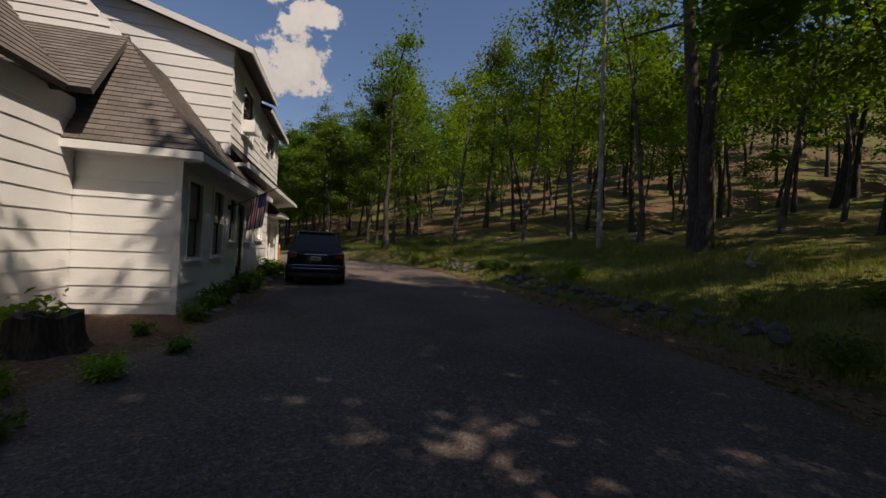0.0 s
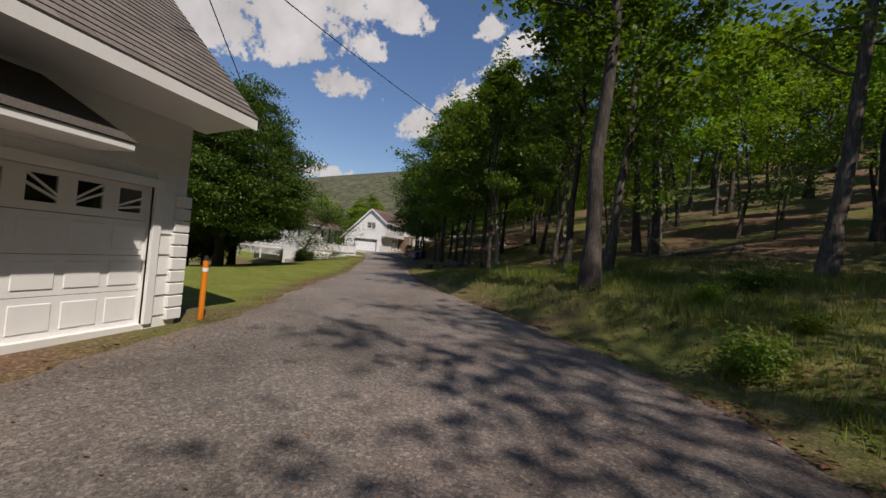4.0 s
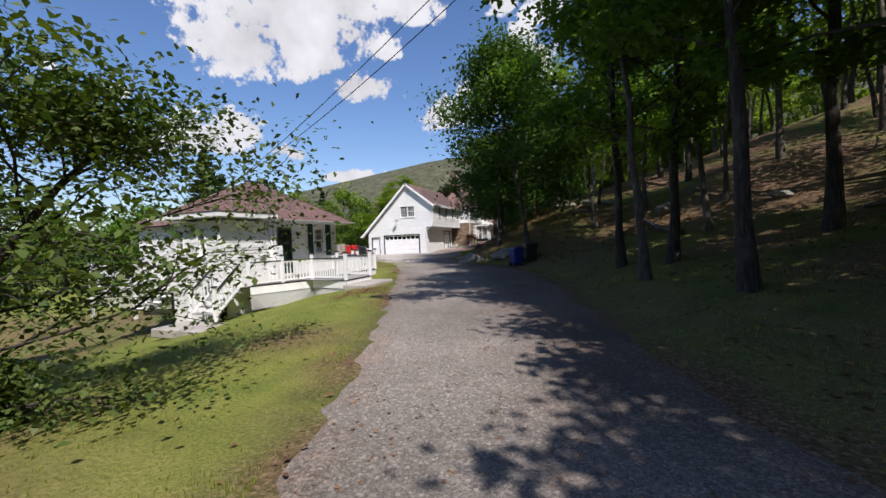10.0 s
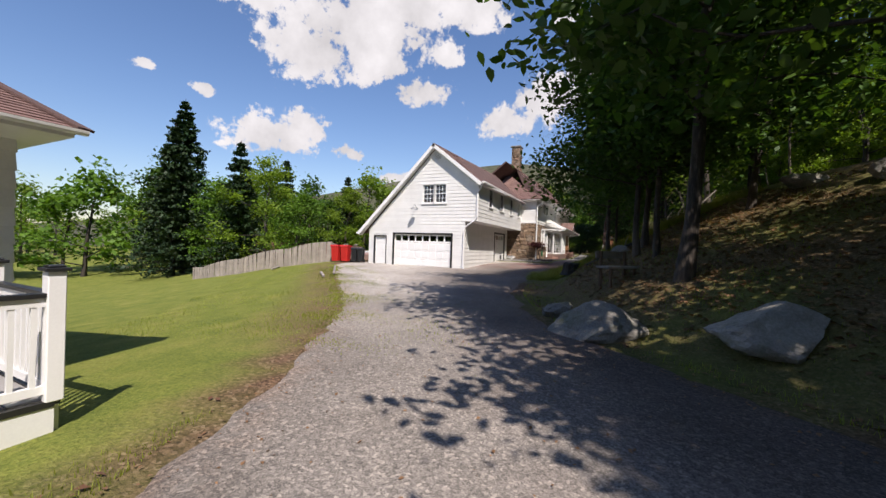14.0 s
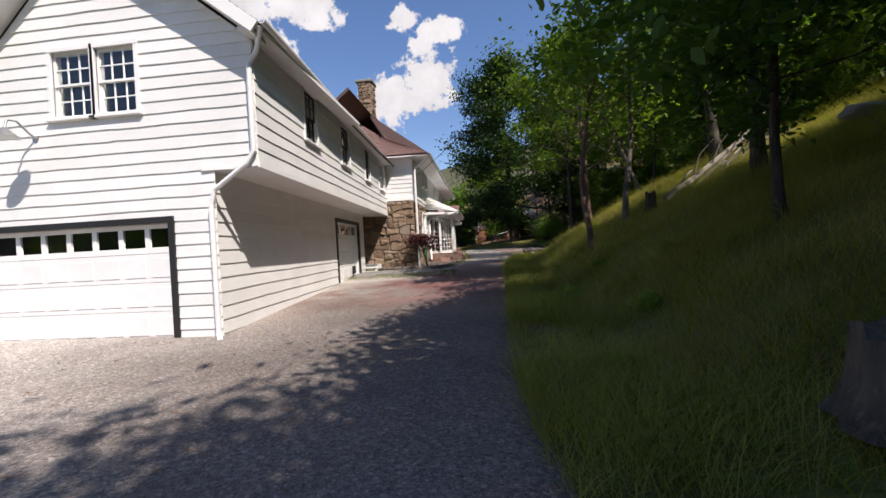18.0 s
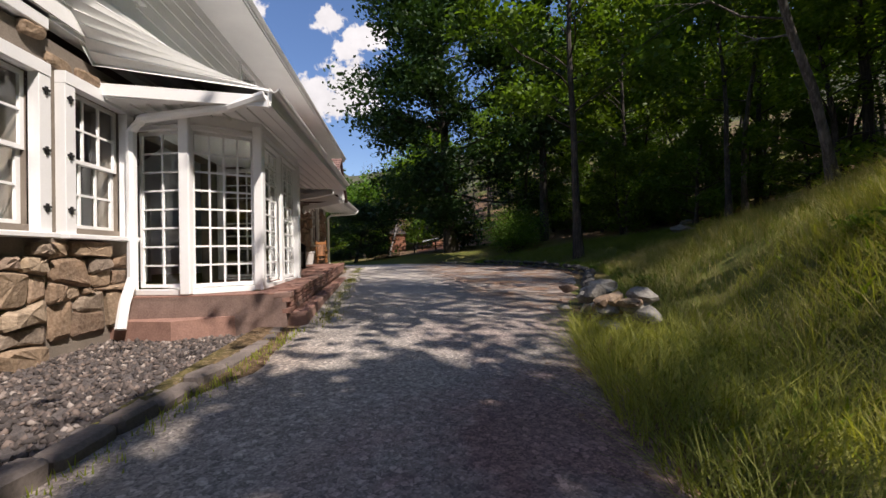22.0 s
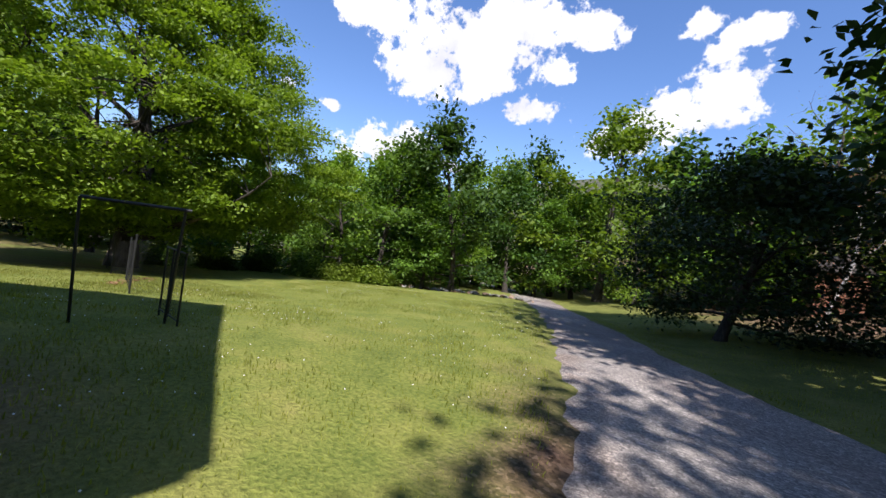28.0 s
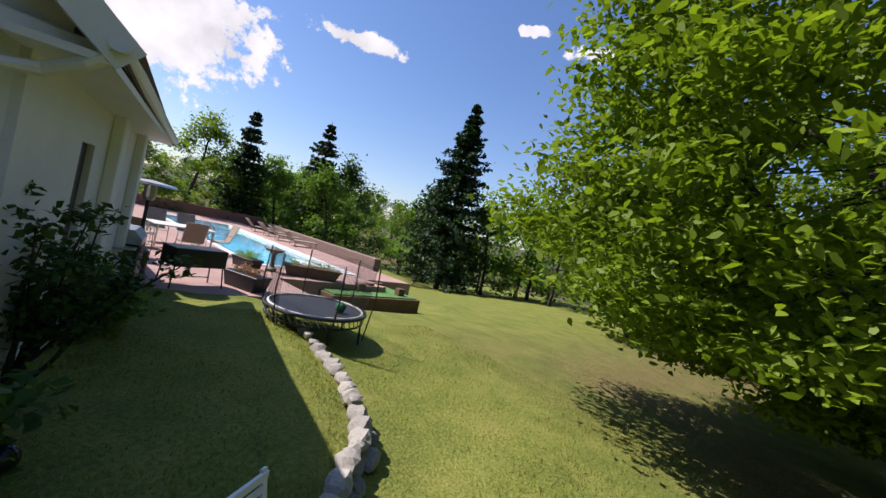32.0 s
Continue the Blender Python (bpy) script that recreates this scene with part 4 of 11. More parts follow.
V_SAP = [broadleaf(50 + i, (6, 8)[i], (0.045, 0.06)[i], (2.4, 3.2)[i], (1.5, 1.9)[i], 9, 3, 22, 0.14, M_LEAF, M_BARK, 0.09, sides=5) for i in range(2)]
V_BACK = [broadleaf(60 + i, (11, 13, 10, 12.5)[i], (0.22, 0.25, 0.2, 0.2)[i], (0.8, 1.2, 0.5, 1.0)[i], (4.0, 4.4, 3.6, 3.4)[i], 18, 4, 34, 0.25, (M_LEAF_MID, M_LEAF, M_LEAF_MID, M_LEAF_DARK)[i], M_BARK_DARK, 0.04, low_droop=0.3, sides=5) for i in range(4)]
V_DIST = [broadleaf(64 + i, (11, 13, 12)[i], 0.22, (0.8, 1.2, 0.6)[i], (4.0, 4.4, 3.6)[i], 12, 3, 18, 0.40, (M_LEAF_MID, M_LEAF, M_LEAF_DARK)[i], M_BARK_DARK, 0.04, low_droop=0.3, sides=3, puff=0.7) for i in range(3)]
V_SPRUCE = [conifer(70, 21, 0.3, 7.2, 34, M_NEEDLE, per=11, blades=66, size=0.32), conifer(71, 13, 0.2, 4.4, 24, M_NEEDLE, per=10, blades=46, size=0.26)]
V_BARE = broadleaf(75, 14, 0.14, 4.0, 4.2, 16, 9, 1, 0.05, M_LEAF_DEAD, M_BARK, 0.05, sides=5)
V_LAWN = domed(80, 13.0, 0.26, 1.3, 5.6, 620, 170, 0.10, M_LEAF_LAWN, M_BARK_DARK)
V_THIN = broadleaf(84, 13, 0.10, 4.0, 4.6, 16, 7, 3, 0.16, M_LEAF, M_BARK, 0.06)
V_SHADE = broadleaf(83, 21, 0.19, 6.0, 5.0, 24, 5, 42, 0.24, M_LEAF_MID, M_BARK_DARK, 0.04, puff=0.45)
V_AIRY = broadleaf(82, 12, 0.10, 4.5, 3.6, 14, 5, 26, 0.22, M_LEAF, M_BARK, 0.05)
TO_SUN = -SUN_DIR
taken = []
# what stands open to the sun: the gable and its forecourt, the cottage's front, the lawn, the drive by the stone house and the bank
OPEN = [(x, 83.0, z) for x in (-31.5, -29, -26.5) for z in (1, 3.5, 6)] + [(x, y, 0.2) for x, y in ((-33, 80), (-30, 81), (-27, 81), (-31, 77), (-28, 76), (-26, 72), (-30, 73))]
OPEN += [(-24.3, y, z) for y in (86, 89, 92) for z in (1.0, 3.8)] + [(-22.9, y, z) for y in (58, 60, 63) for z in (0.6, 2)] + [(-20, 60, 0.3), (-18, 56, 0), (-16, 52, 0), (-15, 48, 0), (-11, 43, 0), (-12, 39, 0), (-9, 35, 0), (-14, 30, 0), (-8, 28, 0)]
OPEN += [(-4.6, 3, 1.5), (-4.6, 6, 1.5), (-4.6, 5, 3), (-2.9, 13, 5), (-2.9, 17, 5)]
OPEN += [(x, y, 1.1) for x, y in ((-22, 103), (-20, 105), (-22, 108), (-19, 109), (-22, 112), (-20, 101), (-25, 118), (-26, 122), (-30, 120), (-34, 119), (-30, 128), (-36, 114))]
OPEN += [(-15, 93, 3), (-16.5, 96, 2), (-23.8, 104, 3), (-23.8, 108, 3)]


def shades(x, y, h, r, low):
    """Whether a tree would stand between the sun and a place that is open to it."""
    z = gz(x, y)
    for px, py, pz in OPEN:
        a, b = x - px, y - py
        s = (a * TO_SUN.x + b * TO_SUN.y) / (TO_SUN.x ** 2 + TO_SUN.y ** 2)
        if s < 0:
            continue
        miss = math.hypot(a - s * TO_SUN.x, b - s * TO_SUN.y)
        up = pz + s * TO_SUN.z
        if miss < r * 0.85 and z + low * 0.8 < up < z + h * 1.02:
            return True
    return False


def clear(x, y, gap):
    return all((x - a) ** 2 + (y - b) ** 2 > gap * gap for a, b in taken)

# ---- trees that stand by themselves ----
L_SLIM, L_DARK = "slender woodland tree in fresh spring leaf beside the drive", "dark leafy tree with low boughs overhanging the drive"
# the last eight are unseen, added around the start to shade its first stretch
ROADSIDE = [(30.5, 17.5, 3, 1.2), (16.8, 25.7, 0, 1.0), (19.9, 22.9, 1, 0.95), (4.3, 32.8, 2, 1.0), (8.0, 41.7, 3, 0.95), (9.1, 30.4, 0, 1.0), (13.9, 35.9, 1, 1.0),
            (3.35, 28.9, 1, 0.95), (7.7, 43.8, 1, 1.0), (1.4, 63.0, 3, 0.9), (3.9, 52.8, 2, 0.9), (-3.2, 48.9, 2, 0.7), (1.5, 62.0, 1, 0.8), (-11.9, 92.4, 1, 0.8), (-7.7, 120.6, 0, 0.9),
            (-6.3, 67.8, 2, 0.75), (-8.8, 67.7, 0, 0.6), (-7.9, 56.2, 2, 0.75), (9.5, -2.0, 3, 1.0), (12.5, -6.5, 1, 1.0), (7.8, -9.0, 0, 1.1), (10.5, 3.0, 2, 1.0), (14.5, 5.5, 1, 1.0), (5.5, -14.0, 3, 1.0), (16.0, -3.0, 0, 1.0), (11.0, -13.0, 1, 1.0)]
for x, y, v, s in ROADSIDE:
    taken.append((x, y))
    plant_tree("tree", x, y, V_NEAR[v], L_SLIM, (x * 77 + y * 31) % 360, s, W)
for x, y, v, s in ((-15.0, 71.3, 1, 1.1), (-15.4, 74.2, 2, 0.85), (-12.4, 67.5, 0, 1.15), (-15.9, 75.2, 2, 0.88), (-17.0, 79.4, 2, 0.78), (-16.9, 82.4, 2, 0.62), 
                   (-12.9, 76.5, 0, 0.9), (-12.2, 80.0, 2, 0.85), (-15.7, 76.4, 1, 0.75)):
    taken.append((x, y))
    plant_tree("tree", x, y, V_DENSE[v], L_DARK, (x * 57 + y * 91) % 360, s, "dark trees along the drive")
# added to darken the drive and verges; several stand out of view
for x, y, r, s in ((7.0, -4.5, 15, 0.95), (5.2, -7.6, 145, 0.95), (8.6, -0.6, 0, 1), (-1.6, 45.6, 20, 0.7), (3.0, 32.6, 110, 0.62), (-0.8, 42.4, 30, 0.66), (11.6, 1.6, 210, 1), (8.8, 3.4, 80, 1.05), (-6.5, 53.5, 20, 0.76), (-5.0, 52.2, 120, 0.72), (-4.0, 50.2, 220, 0.7), (-8.2, 59.6, 310, 0.7), (-6.9, 58.2, 170, 0.74), (-3.4, 57.5, 90, 0.85), (-1.2, 53.8, 260, 0.8),
                (-14.8, 85.9, 45, 0.62), (-13.4, 109.3, 45, 0.87), (-6.0, 118.0, 60, 0.9), (-4.5, 123.5, 120, 0.9), (-8.0, 127.0, 240, 0.85), (-2.0, 128.0, 300, 0.95), (-15.5, 144.0, 30, 0.8), (-9.0, 145.0, 90, 0.9), (-6.0, 102.5, 40, 0.85), (-3.4, 100.4, 140, 0.9), (-3.8, 106.2, 320, 0.9), (0.5, 115.0, 200, 0.9), (2.5, 121.0, 280, 0.95)):
    taken.append((x, y))
    plant_tree("tree", x, y, V_SHADE, "tall leafy woodland tree placed to cast deep shade", r, s, W)

V_TALL = broadleaf(87, 27, 0.33, 11.0, 6.5, 16, 6, 9, 0.22, M_LEAF, M_BARK_DARK, 0.035)
for x, y, s in ((14.9, 13.2, 1.0), (14.3, 12.5, 0.86)):
    taken.append((x, y))
    plant_tree("tree", x, y, V_TALL, "tall grey-trunked tree with a high thin crown on the verge", x * 200 % 360, s, W)
LEAN = broadleaf(90, 11, 0.12, 3.4, 4.0, 12, 5, 20, 0.16, M_LEAF_MID, M_BARK_RED, 0.12, oval=True)
lean_tree = plant_tree("tree", -17.8, 88.0, LEAN, "leaning slim tree with thin foliage on the grass bank", 200, 0.72)
lean_tree.matrix_basis = pose(-17.8, 88.0, gz(-17.8, 88.0), 0, -14, 0) @ Matrix.Diagonal((0.72, 0.72, 0.72, 1))
SPREAD = broadleaf(91, 10.5, 0.13, 3.2, 5.2, 14, 6, 15, 0.16, M_LEAF_MID, M_BARK_RED, 0.07, oval=True)
plant_tree("tree", -15.2, 97.5, SPREAD, "reddish-barked tree with spreading boughs on the grass bank", 40, 1.0)
BIG = broadleaf(92, 17.5, 0.36, 2.4, 5.4, 46, 8, 74, 0.19, M_LEAF_DEEP, M_BARK_DARK, 0.03, low_droop=0.55)
plant_tree("tree", -17.1, 121.2, BIG, "massive dark broadleaf tree beside the gravel drive", 10, 1.18)
PINE = conifer(93, 19, 0.26, 3.6, 15, M_NEEDLE, base=0.3, per=6, blades=26, droop=0.1)
plant_tree("tree", -11.4, 118.4, PINE, "tall old pine with sparse boughs at the wood's edge", 0, 1.0)
taken += [(-17.8, 88.0), (-15.2, 97.5), (-17.3, 121.0), (-11.4, 118.4), (-15, 112)]
MAPLE = domed(94, 15.2, 0.44, 0.7, 8.3, 900, 290, 0.112, M_LEAF_BRIGHT, M_BARK_DARK)
plant_tree("tree", -44.0, 117.1, MAPLE, "huge bright green maple with a broad low crown on the lawn", 25, 1.0, name="maple_tree")
taken.append((-44.0, 117.1))
JAP = broadleaf(95, 5.0, 0.15, 0.9, 2.9, 26, 7, 70, 0.10, M_LEAF_DEEP, M_BARK_DARK, 0.06, crown_flat=0.4, low_droop=0.4, puff=0.45)
plant_tree("tree", -24.4, 126.4, JAP, "dark spreading ornamental maple on the lawn by the track", 0, 1.0, name="ornamental_maple")
BIRCH = broadleaf(96, 7.5, 0.08, 2.6, 2.0, 10, 5, 16, 0.07, M_LEAF_DEAD, M_BIRCH, 0.14)
plant_tree("tree", -22.0, 134.2, BIRCH, "leaning white birch with reddish thin leaves", 120, 1.0, name="birch_tree")
RED = broadleaf(97, 1.75, 0.04, 1.2, 0.7, 10, 5, 18, 0.065, M_LEAF_RED, M_BARK_DARK, 0.12, crown_flat=0.35, puff=0.22)
plant_tree("tree", -23.25, 94.75, RED, "small dark red weeping maple in the gravel bed", 0, 1.0, name="red_maple", z=0.79)

# the lawn's trees west of the drive
for x, y, s, r in ((-15.4, 36.9, 0.92, 20), (-20.0, 43.0, 0.95, 130), (-17.4, 35.6, 0.9, 250), (-19.6, 38.6, 0.85, 90), (-31.0, 49.4, 0.85, 60), (-31.0, 40.0, 1.0, 300)):
    taken.append((x, y))
    plant_tree("tree", x, y, V_LAWN, "broad dense tree with low boughs on the lawn", r, s, "trees on the lawn")
PURPLE = broadleaf(98, 5.2, 0.09, 0.8, 3.0, 22, 7, 56, 0.075, M_LEAF_MIXED, M_BARK_DARK, 0.16, low_droop=0.3, puff=0.4)
plant_tree("tree", -16.7, 47.1, PURPLE, "spreading crab apple with reddish green leaves in mulch", 0, 1.0, name="crab_apple_tree")
taken.append((-16.7, 47.1))
CRAB_FOOT = (-16.6, 46.9)

SHRUB = broadleaf(99, 4.2, 0.07, 0.5, 2.2, 22, 5, 34, 0.11, M_LEAF_DARK, M_BARK_DARK, 0.12, low_droop=0.2, puff=0.45)
for x, y, r in ((-22.6, 43.0, 0), (-22.9, 43.3, 130), (-23.6, 40.4, 250)):
    plant_tree("tree", x, y, SHRUB, "many-stemmed dark shrub under the lawn trees", r, 1.0, "trees on the lawn", name="tall_shrub")

# spruces, bare trees and the hedge of trees beyond the lawns
for x, y, v, s in ((-44.6, 82.2, 1, 0.8), (-51.5, 81.0, 1, 1.0), (-62.8, 88.0, 0, 0.93), (-79.8, 117.2, 1, 1.42), (-63.2, 116.4, 1, 1.1), (-62.0, 60.0, 1, 1.1)):
    taken.append((x, y))
    plant_tree("tree", x, y, V_SPRUCE[v], "tall dark green spruce beyond the lawn", x * 7 % 360, s, "spruces beyond the lawn", name="spruce_tree")
for x, y, s in ((-77, 123, 1.2), (-46, 139, 0.9), (-50, 146, 1.0), (-18, 146, 1.1), (-21, 143, 1.0), (-25, 150, 1.0), (-12, 140, 1.0)):
    taken.append((x, y))
    plant_tree("tree", x, y, V_BARE, "bare grey-brown tree not yet in leaf", x * 13 % 360, s, "bare trees", name="bare_tree")
for x, y, s in ((-12.2, 98.2, 0.95), (-10.6, 102.0, 1.0)):
    taken.append((x, y))
    plant_tree("tree", x, y, V_THIN, "thinly leaved slim tree on the bank above the drive", x * 31 % 360, s, W)
plant_tree("tree", -16.3, 89.5, V_AIRY, "slim airy tree at the foot of the bank", 70, 0.86)
plant_tree("tree", -19.0, 139.5, V_AIRY, "light green airy tree behind the birch", 10, 1.2)
plant_tree("tree", -46.5, 143.0, V_AIRY, "slim tree with airy light leaves", 0, 1.0)

for i in range(34):
    k = i / 33
    x, y = -64 + 47 * k, 140 - 9 * math.sin(k * 3.0) + 3 * math.sin(i * 2.3) + (10 if k > 0.7 else 0)
    if abs(x - float(road_left(y))) < 4.5:
        continue
    plant_tree("tree", x, y, V_BACK[1 if k > 0.6 else i % 4], "low leafy thicket tree at the lawn's far edge", i * 67 % 360, (0.52 if k > 0.6 else 0.70) + 0.16 * math.sin(i * 1.7), "thicket at the lawn's edge")
for i in range(40):
    k = i / 39
    x, y = -66 + 50 * k, 148 - 8 * math.sin(k * 3.0) + 3 * math.sin(i * 1.9) + (9 if k > 0.7 else 0)
    if k > 0.62:
        continue
    plant_tree("tree", x, y, V_BACK[(i * 3 + 1) % 4], "leafy tree in the wood behind the lawn", i * 101 % 360, 0.74 + 0.12 * math.sin(i * 2.6), "thicket at the lawn's edge")
woods = random.Random(5)
near_spots, far_spots = [], []
for _ in range(9000):
    y = woods.uniform(-40, 190)
    u = woods.uniform(2.6, 85) if woods.random() < 0.6 else woods.uniform(2.6, 26)
    x = float(road_right(y)) + u
    if (y > 98 and u < 7) or (76 < y < 100 and u < 8.5) or (-2 < y < 52 and u < 8):
        continue
    if y > 112 and x < -14 + (y - 112) * 0.15:
        continue
    if 0 < y < 20 and abs(x - 0.77 * y + 0.3) < 2.2:
        continue
    if not clear(x, y, 3.5 if u < 26 else 4.8):
        continue
    v = woods.randrange(4)
    sap = woods.random() < 0.25 and u < 24
    h, r, low = (7, 1.6, 2.5) if sap else (18, 3.4, 5.5)
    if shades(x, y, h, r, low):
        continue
    taken.append((x, y))
    (near_spots if u < 27 and -25 < y < 150 else far_spots).append((x, y, sap, v))
    if len(near_spots) + len(far_spots) > 430:
        break
for x, y, sap, v in near_spots[:175]:
    if sap:
        plant_tree("tree", x, y, V_SAP[v % 2], "thin sapling with sparse spring leaves on the slope", woods.uniform(0, 360), woods.uniform(0.8, 1.2), W)
    else:
        plant_tree("tree", x, y, V_WOOD[v], "slender woodland tree in fresh spring leaf on the slope", woods.uniform(0, 360), woods.uniform(0.85, 1.1), W)
far_spots += near_spots[175:]
belt = []
for i in range(430):
    k = i % 6
    if k < 2:
        x, y = woods.uniform(-72, -54), woods.uniform(20, 150)
    elif k < 4:
        x, y = woods.uniform(-64, -16), woods.uniform(137, 160)
    else:
        x, y = woods.uniform(-140, -60), woods.uniform(-40, 200)
    if abs(x - float(road_left(y))) < 6 or not clear(x, y, 3.6) or (30 < y < 48 and x > -58):
        continue
    if 60 < y < 112 and x > -66 and y < 104:
        continue
    taken.append((x, y))
    belt.append((x, y, k))
for x, y, k in belt[:46]:
    plant_tree("tree", x, y, woods.choice(V_BACK), "broad leafy tree in the belt beyond the lawn", woods.uniform(0, 360), woods.uniform(0.75, 1.15), "trees beyond the lawns")


for i, (x, y, s) in enumerate(((-38.4, 82.4, 0.52), (-41.4, 82.0, 0.68), (-47.8, 82.6, 0.8), (-54.5, 83.5, 0.9), (-50.0, 86.5, 0.75))):
    plant_tree("tree", x, y, V_BACK[i % 4], "leafy garden tree behind the board fence", i * 71, s, "trees behind the fence")
under = random.Random(12)
for i in range(60):
    x, y = under.uniform(-9, 6), under.uniform(86, 132)
    s = under.uniform(0.32, 0.55)
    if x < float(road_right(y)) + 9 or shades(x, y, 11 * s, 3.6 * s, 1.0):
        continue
    plant_tree("tree", x, y, V_BACK[i % 3], "low young tree in fresh leaf under the woods", i * 53, s, "young trees under the woods")


def far_wood(name, spots, variants, label, low, high):
    """Distant trees joined: many crowns and trunks in one mesh of each kind."""
    ob = thing(name, label, "woods", kind="stuff")
    for which, what in ((0, "trunk"), (1, "crown")):
        vs, fs, mats, n = [], [], [], 0
        by_mat = {}
        rng = random.Random(8)
        for x, y, *_ in spots:
            me = variants[rng.randrange(len(variants))][which]
            co = np.empty(len(me.vertices) * 3, np.float32)
            me.vertices.foreach_get("co", co)
            fi = np.empty(len(me.loops), np.int32)
            me.loops.foreach_get("vertex_index", fi)
            co = co.reshape(-1, 3) * rng.uniform(low, high)
            a = rng.uniform(0, 6.28)
            c, s = math.cos(a), math.sin(a)
            co = np.stack([co[:, 0] * c - co[:, 1] * s + x, co[:, 0] * s + co[:, 1] * c + y, co[:, 2] + gz(x, y)], -1)
            lst = by_mat.setdefault(me.materials[0].name, [me.materials[0], [], [], 0])
            lst[1].append(co)
            lst[2].append(fi.reshape(-1, 4) + lst[3])
            lst[3] += len(co)
        for mat, cos, fis, _ in by_mat.values():
            part(what, np_mesh(what, np.concatenate(cos), np.concatenate(fis), mat, which == 0), None, ob)
    return ob


far_wood("hillside_woods", far_spots, V_FAR, "far woodland trees in light spring leaf up the hillside", 0.85, 1.15)
far_wood("distant_woods", belt[46:], V_DIST, "distant leafy trees closing the view beyond the lawns", 0.8, 1.15)

# ---- grass, leaves and weeds on the ground ----
def blades(name, label, n, place, tall, wide, mat, seed, lean=0.35, category="grass"):
    """n grass blades, each a bent strip of two faces, where place(rng, n) puts them."""
    r = np.random.default_rng(seed)
    x, y, k = place(r, n)
    z = height(x, y) - 0.02
    n = len(x)
    a = r.uniform(0, 2 * np.pi, n)
    h = tall * r.uniform(0.45, 1.2, n) * k
    b = np.stack([x, y, z], -1)
    side = np.stack([np.cos(a), np.sin(a), 0 * a], -1) * (wide * r.uniform(0.6, 1.3, n))[:, None]
    d = np.stack([-np.sin(a), np.cos(a), 0 * a], -1)
    bend = (lean * r.uniform(0.2, 1.5, n) * h)[:, None]
    up = np.stack([0 * h, 0 * h, h], -1)
    v = np.stack([b - side, b + side, b + up * 0.55 + d * bend * 0.35 + side * 0.7, b + up * 0.55 + d * bend * 0.35 - side * 0.7, b + up + d * bend + side * 0.12, b + up + d * bend - side * 0.12], 1)
    q = np.arange(n)[:, None] * 6
    f = np.concatenate([q + np.array([[0, 1, 2, 3]]), q + np.array([[3, 2, 4, 5]])])
    return tagged(new(name, np_mesh(name, v.reshape(-1, 3), f, mat)), label, category, kind="stuff")


def along(y0, y1, u0, u1, side, clump=0.0, power=1.0, skip=None):
    """Places beside the drive between two distances from its edge."""
    def place(r, n):
        y = r.uniform(y0, y1, n)
        u = u0 + (u1 - u0) * r.uniform(0, 1, n) ** power
        x = road_right(y) + u if side > 0 else road_left(y) - u
        k = np.ones(n)
        if clump:
            w = waves(x, y, 1.6) * 0.6 + waves(x, y, 4.1) * 0.4
            keep = w > r.uniform(-clump, 1.2 - clump, n)
            x, y, k = x[keep], y[keep], (0.7 + 0.4 * np.clip(w, -0.5, 1))[keep]
        if skip is not None:
            ok = ~skip(x, y)
            x, y, k = x[ok], y[ok], k[ok]
        return x, y, k
    return place


def in_house(x, y):
    return ((x > -33.2) & (x < -22.2) & (y > 83) & (y < 111.4)) | ((x > -34.5) & (x < -19.3) & (y > 54.5) & (y < 66)) | ((x < -2.8) & (y < 24)) | ((x < -34) & (y < 107) & (y > 84))


blades("verge_grass", "tall soft grass on the verge below the woods", 120000, along(1, 38, 0.5, 9.5, 1, 0.85, 1.25), 0.34, 0.0045, M_GRASS_LONG, 1, 0.6)
blades("verge_straw", "dry pale grass stems on the verge", 9000, along(1, 36, 0.3, 7.5, 1, 0.5), 0.36, 0.005, M_STRAW, 2)
blades("woodland_grass", "short sparse grass under the trees", 34000, along(36, 78, 0.1, 9, 1, 0.7, 1.5), 0.12, 0.005, M_GRASS, 3)
blades("bank_grass", "long wind-bent grass on the bank", 165000, along(79, 98.2, -0.35, 8.0, 1, 0.95, 1.2), 0.40, 0.0032, M_GRASS_OLIVE, 4, 1.3)
blades("bank_grass", "shaded long grass above the dry stone wall", 70000, along(98.2, 114, 0.7, 8.0, 1, 0.95, 1.1), 0.34, 0.0032, M_GRASS_LONG, 12, 1.3)
blades("bank_straw", "dry seeding grass stems on the bank", 95000, along(80, 106, 0.8, 8.0, 1, 0.85), 0.46, 0.0026, M_STRAW, 5, 1.3)
blades("bank_weeds", "leafy yellow-green weeds among the long grass", 24000, along(79, 98, -0.1, 7.5, 1, 0.35, 1.1), 0.24, 0.014, M_LEAF_BRIGHT, 10, 1.2)
blades("verge_weeds", "leafy green weeds among the verge grass", 9000, along(14, 36, 0.2, 5, 1, 0.25, 1.1), 0.22, 0.013, M_LEAF, 11, 1.1)
blades("lawn_grass", "mown lawn grass with longer tufts by the gravel", 64000, along(25, 66, 0.02, 8, -1, 0.95, 1.8, in_house), 0.075, 0.005, M_GRASS, 6)
blades("lawn_grass", "rough sunlit grass beside the gravel forecourt", 16000, along(66, 80, 0.0, 7, -1, 0.85, 1.5, in_house), 0.10, 0.005, M_GRASS, 7)
blades("lawn_grass", "mown back lawn full of clover", 64000, along(112.2, 126, 0.0, 11, -1, 0.98, 1.0, in_house), 0.08, 0.006, M_GRASS, 8)
blades("lawn_grass", "shaded lawn beside the gravel track", 16000, along(113, 130, 0.0, 6, 1, 0.9, 1.3), 0.09, 0.006, M_GRASS, 9)


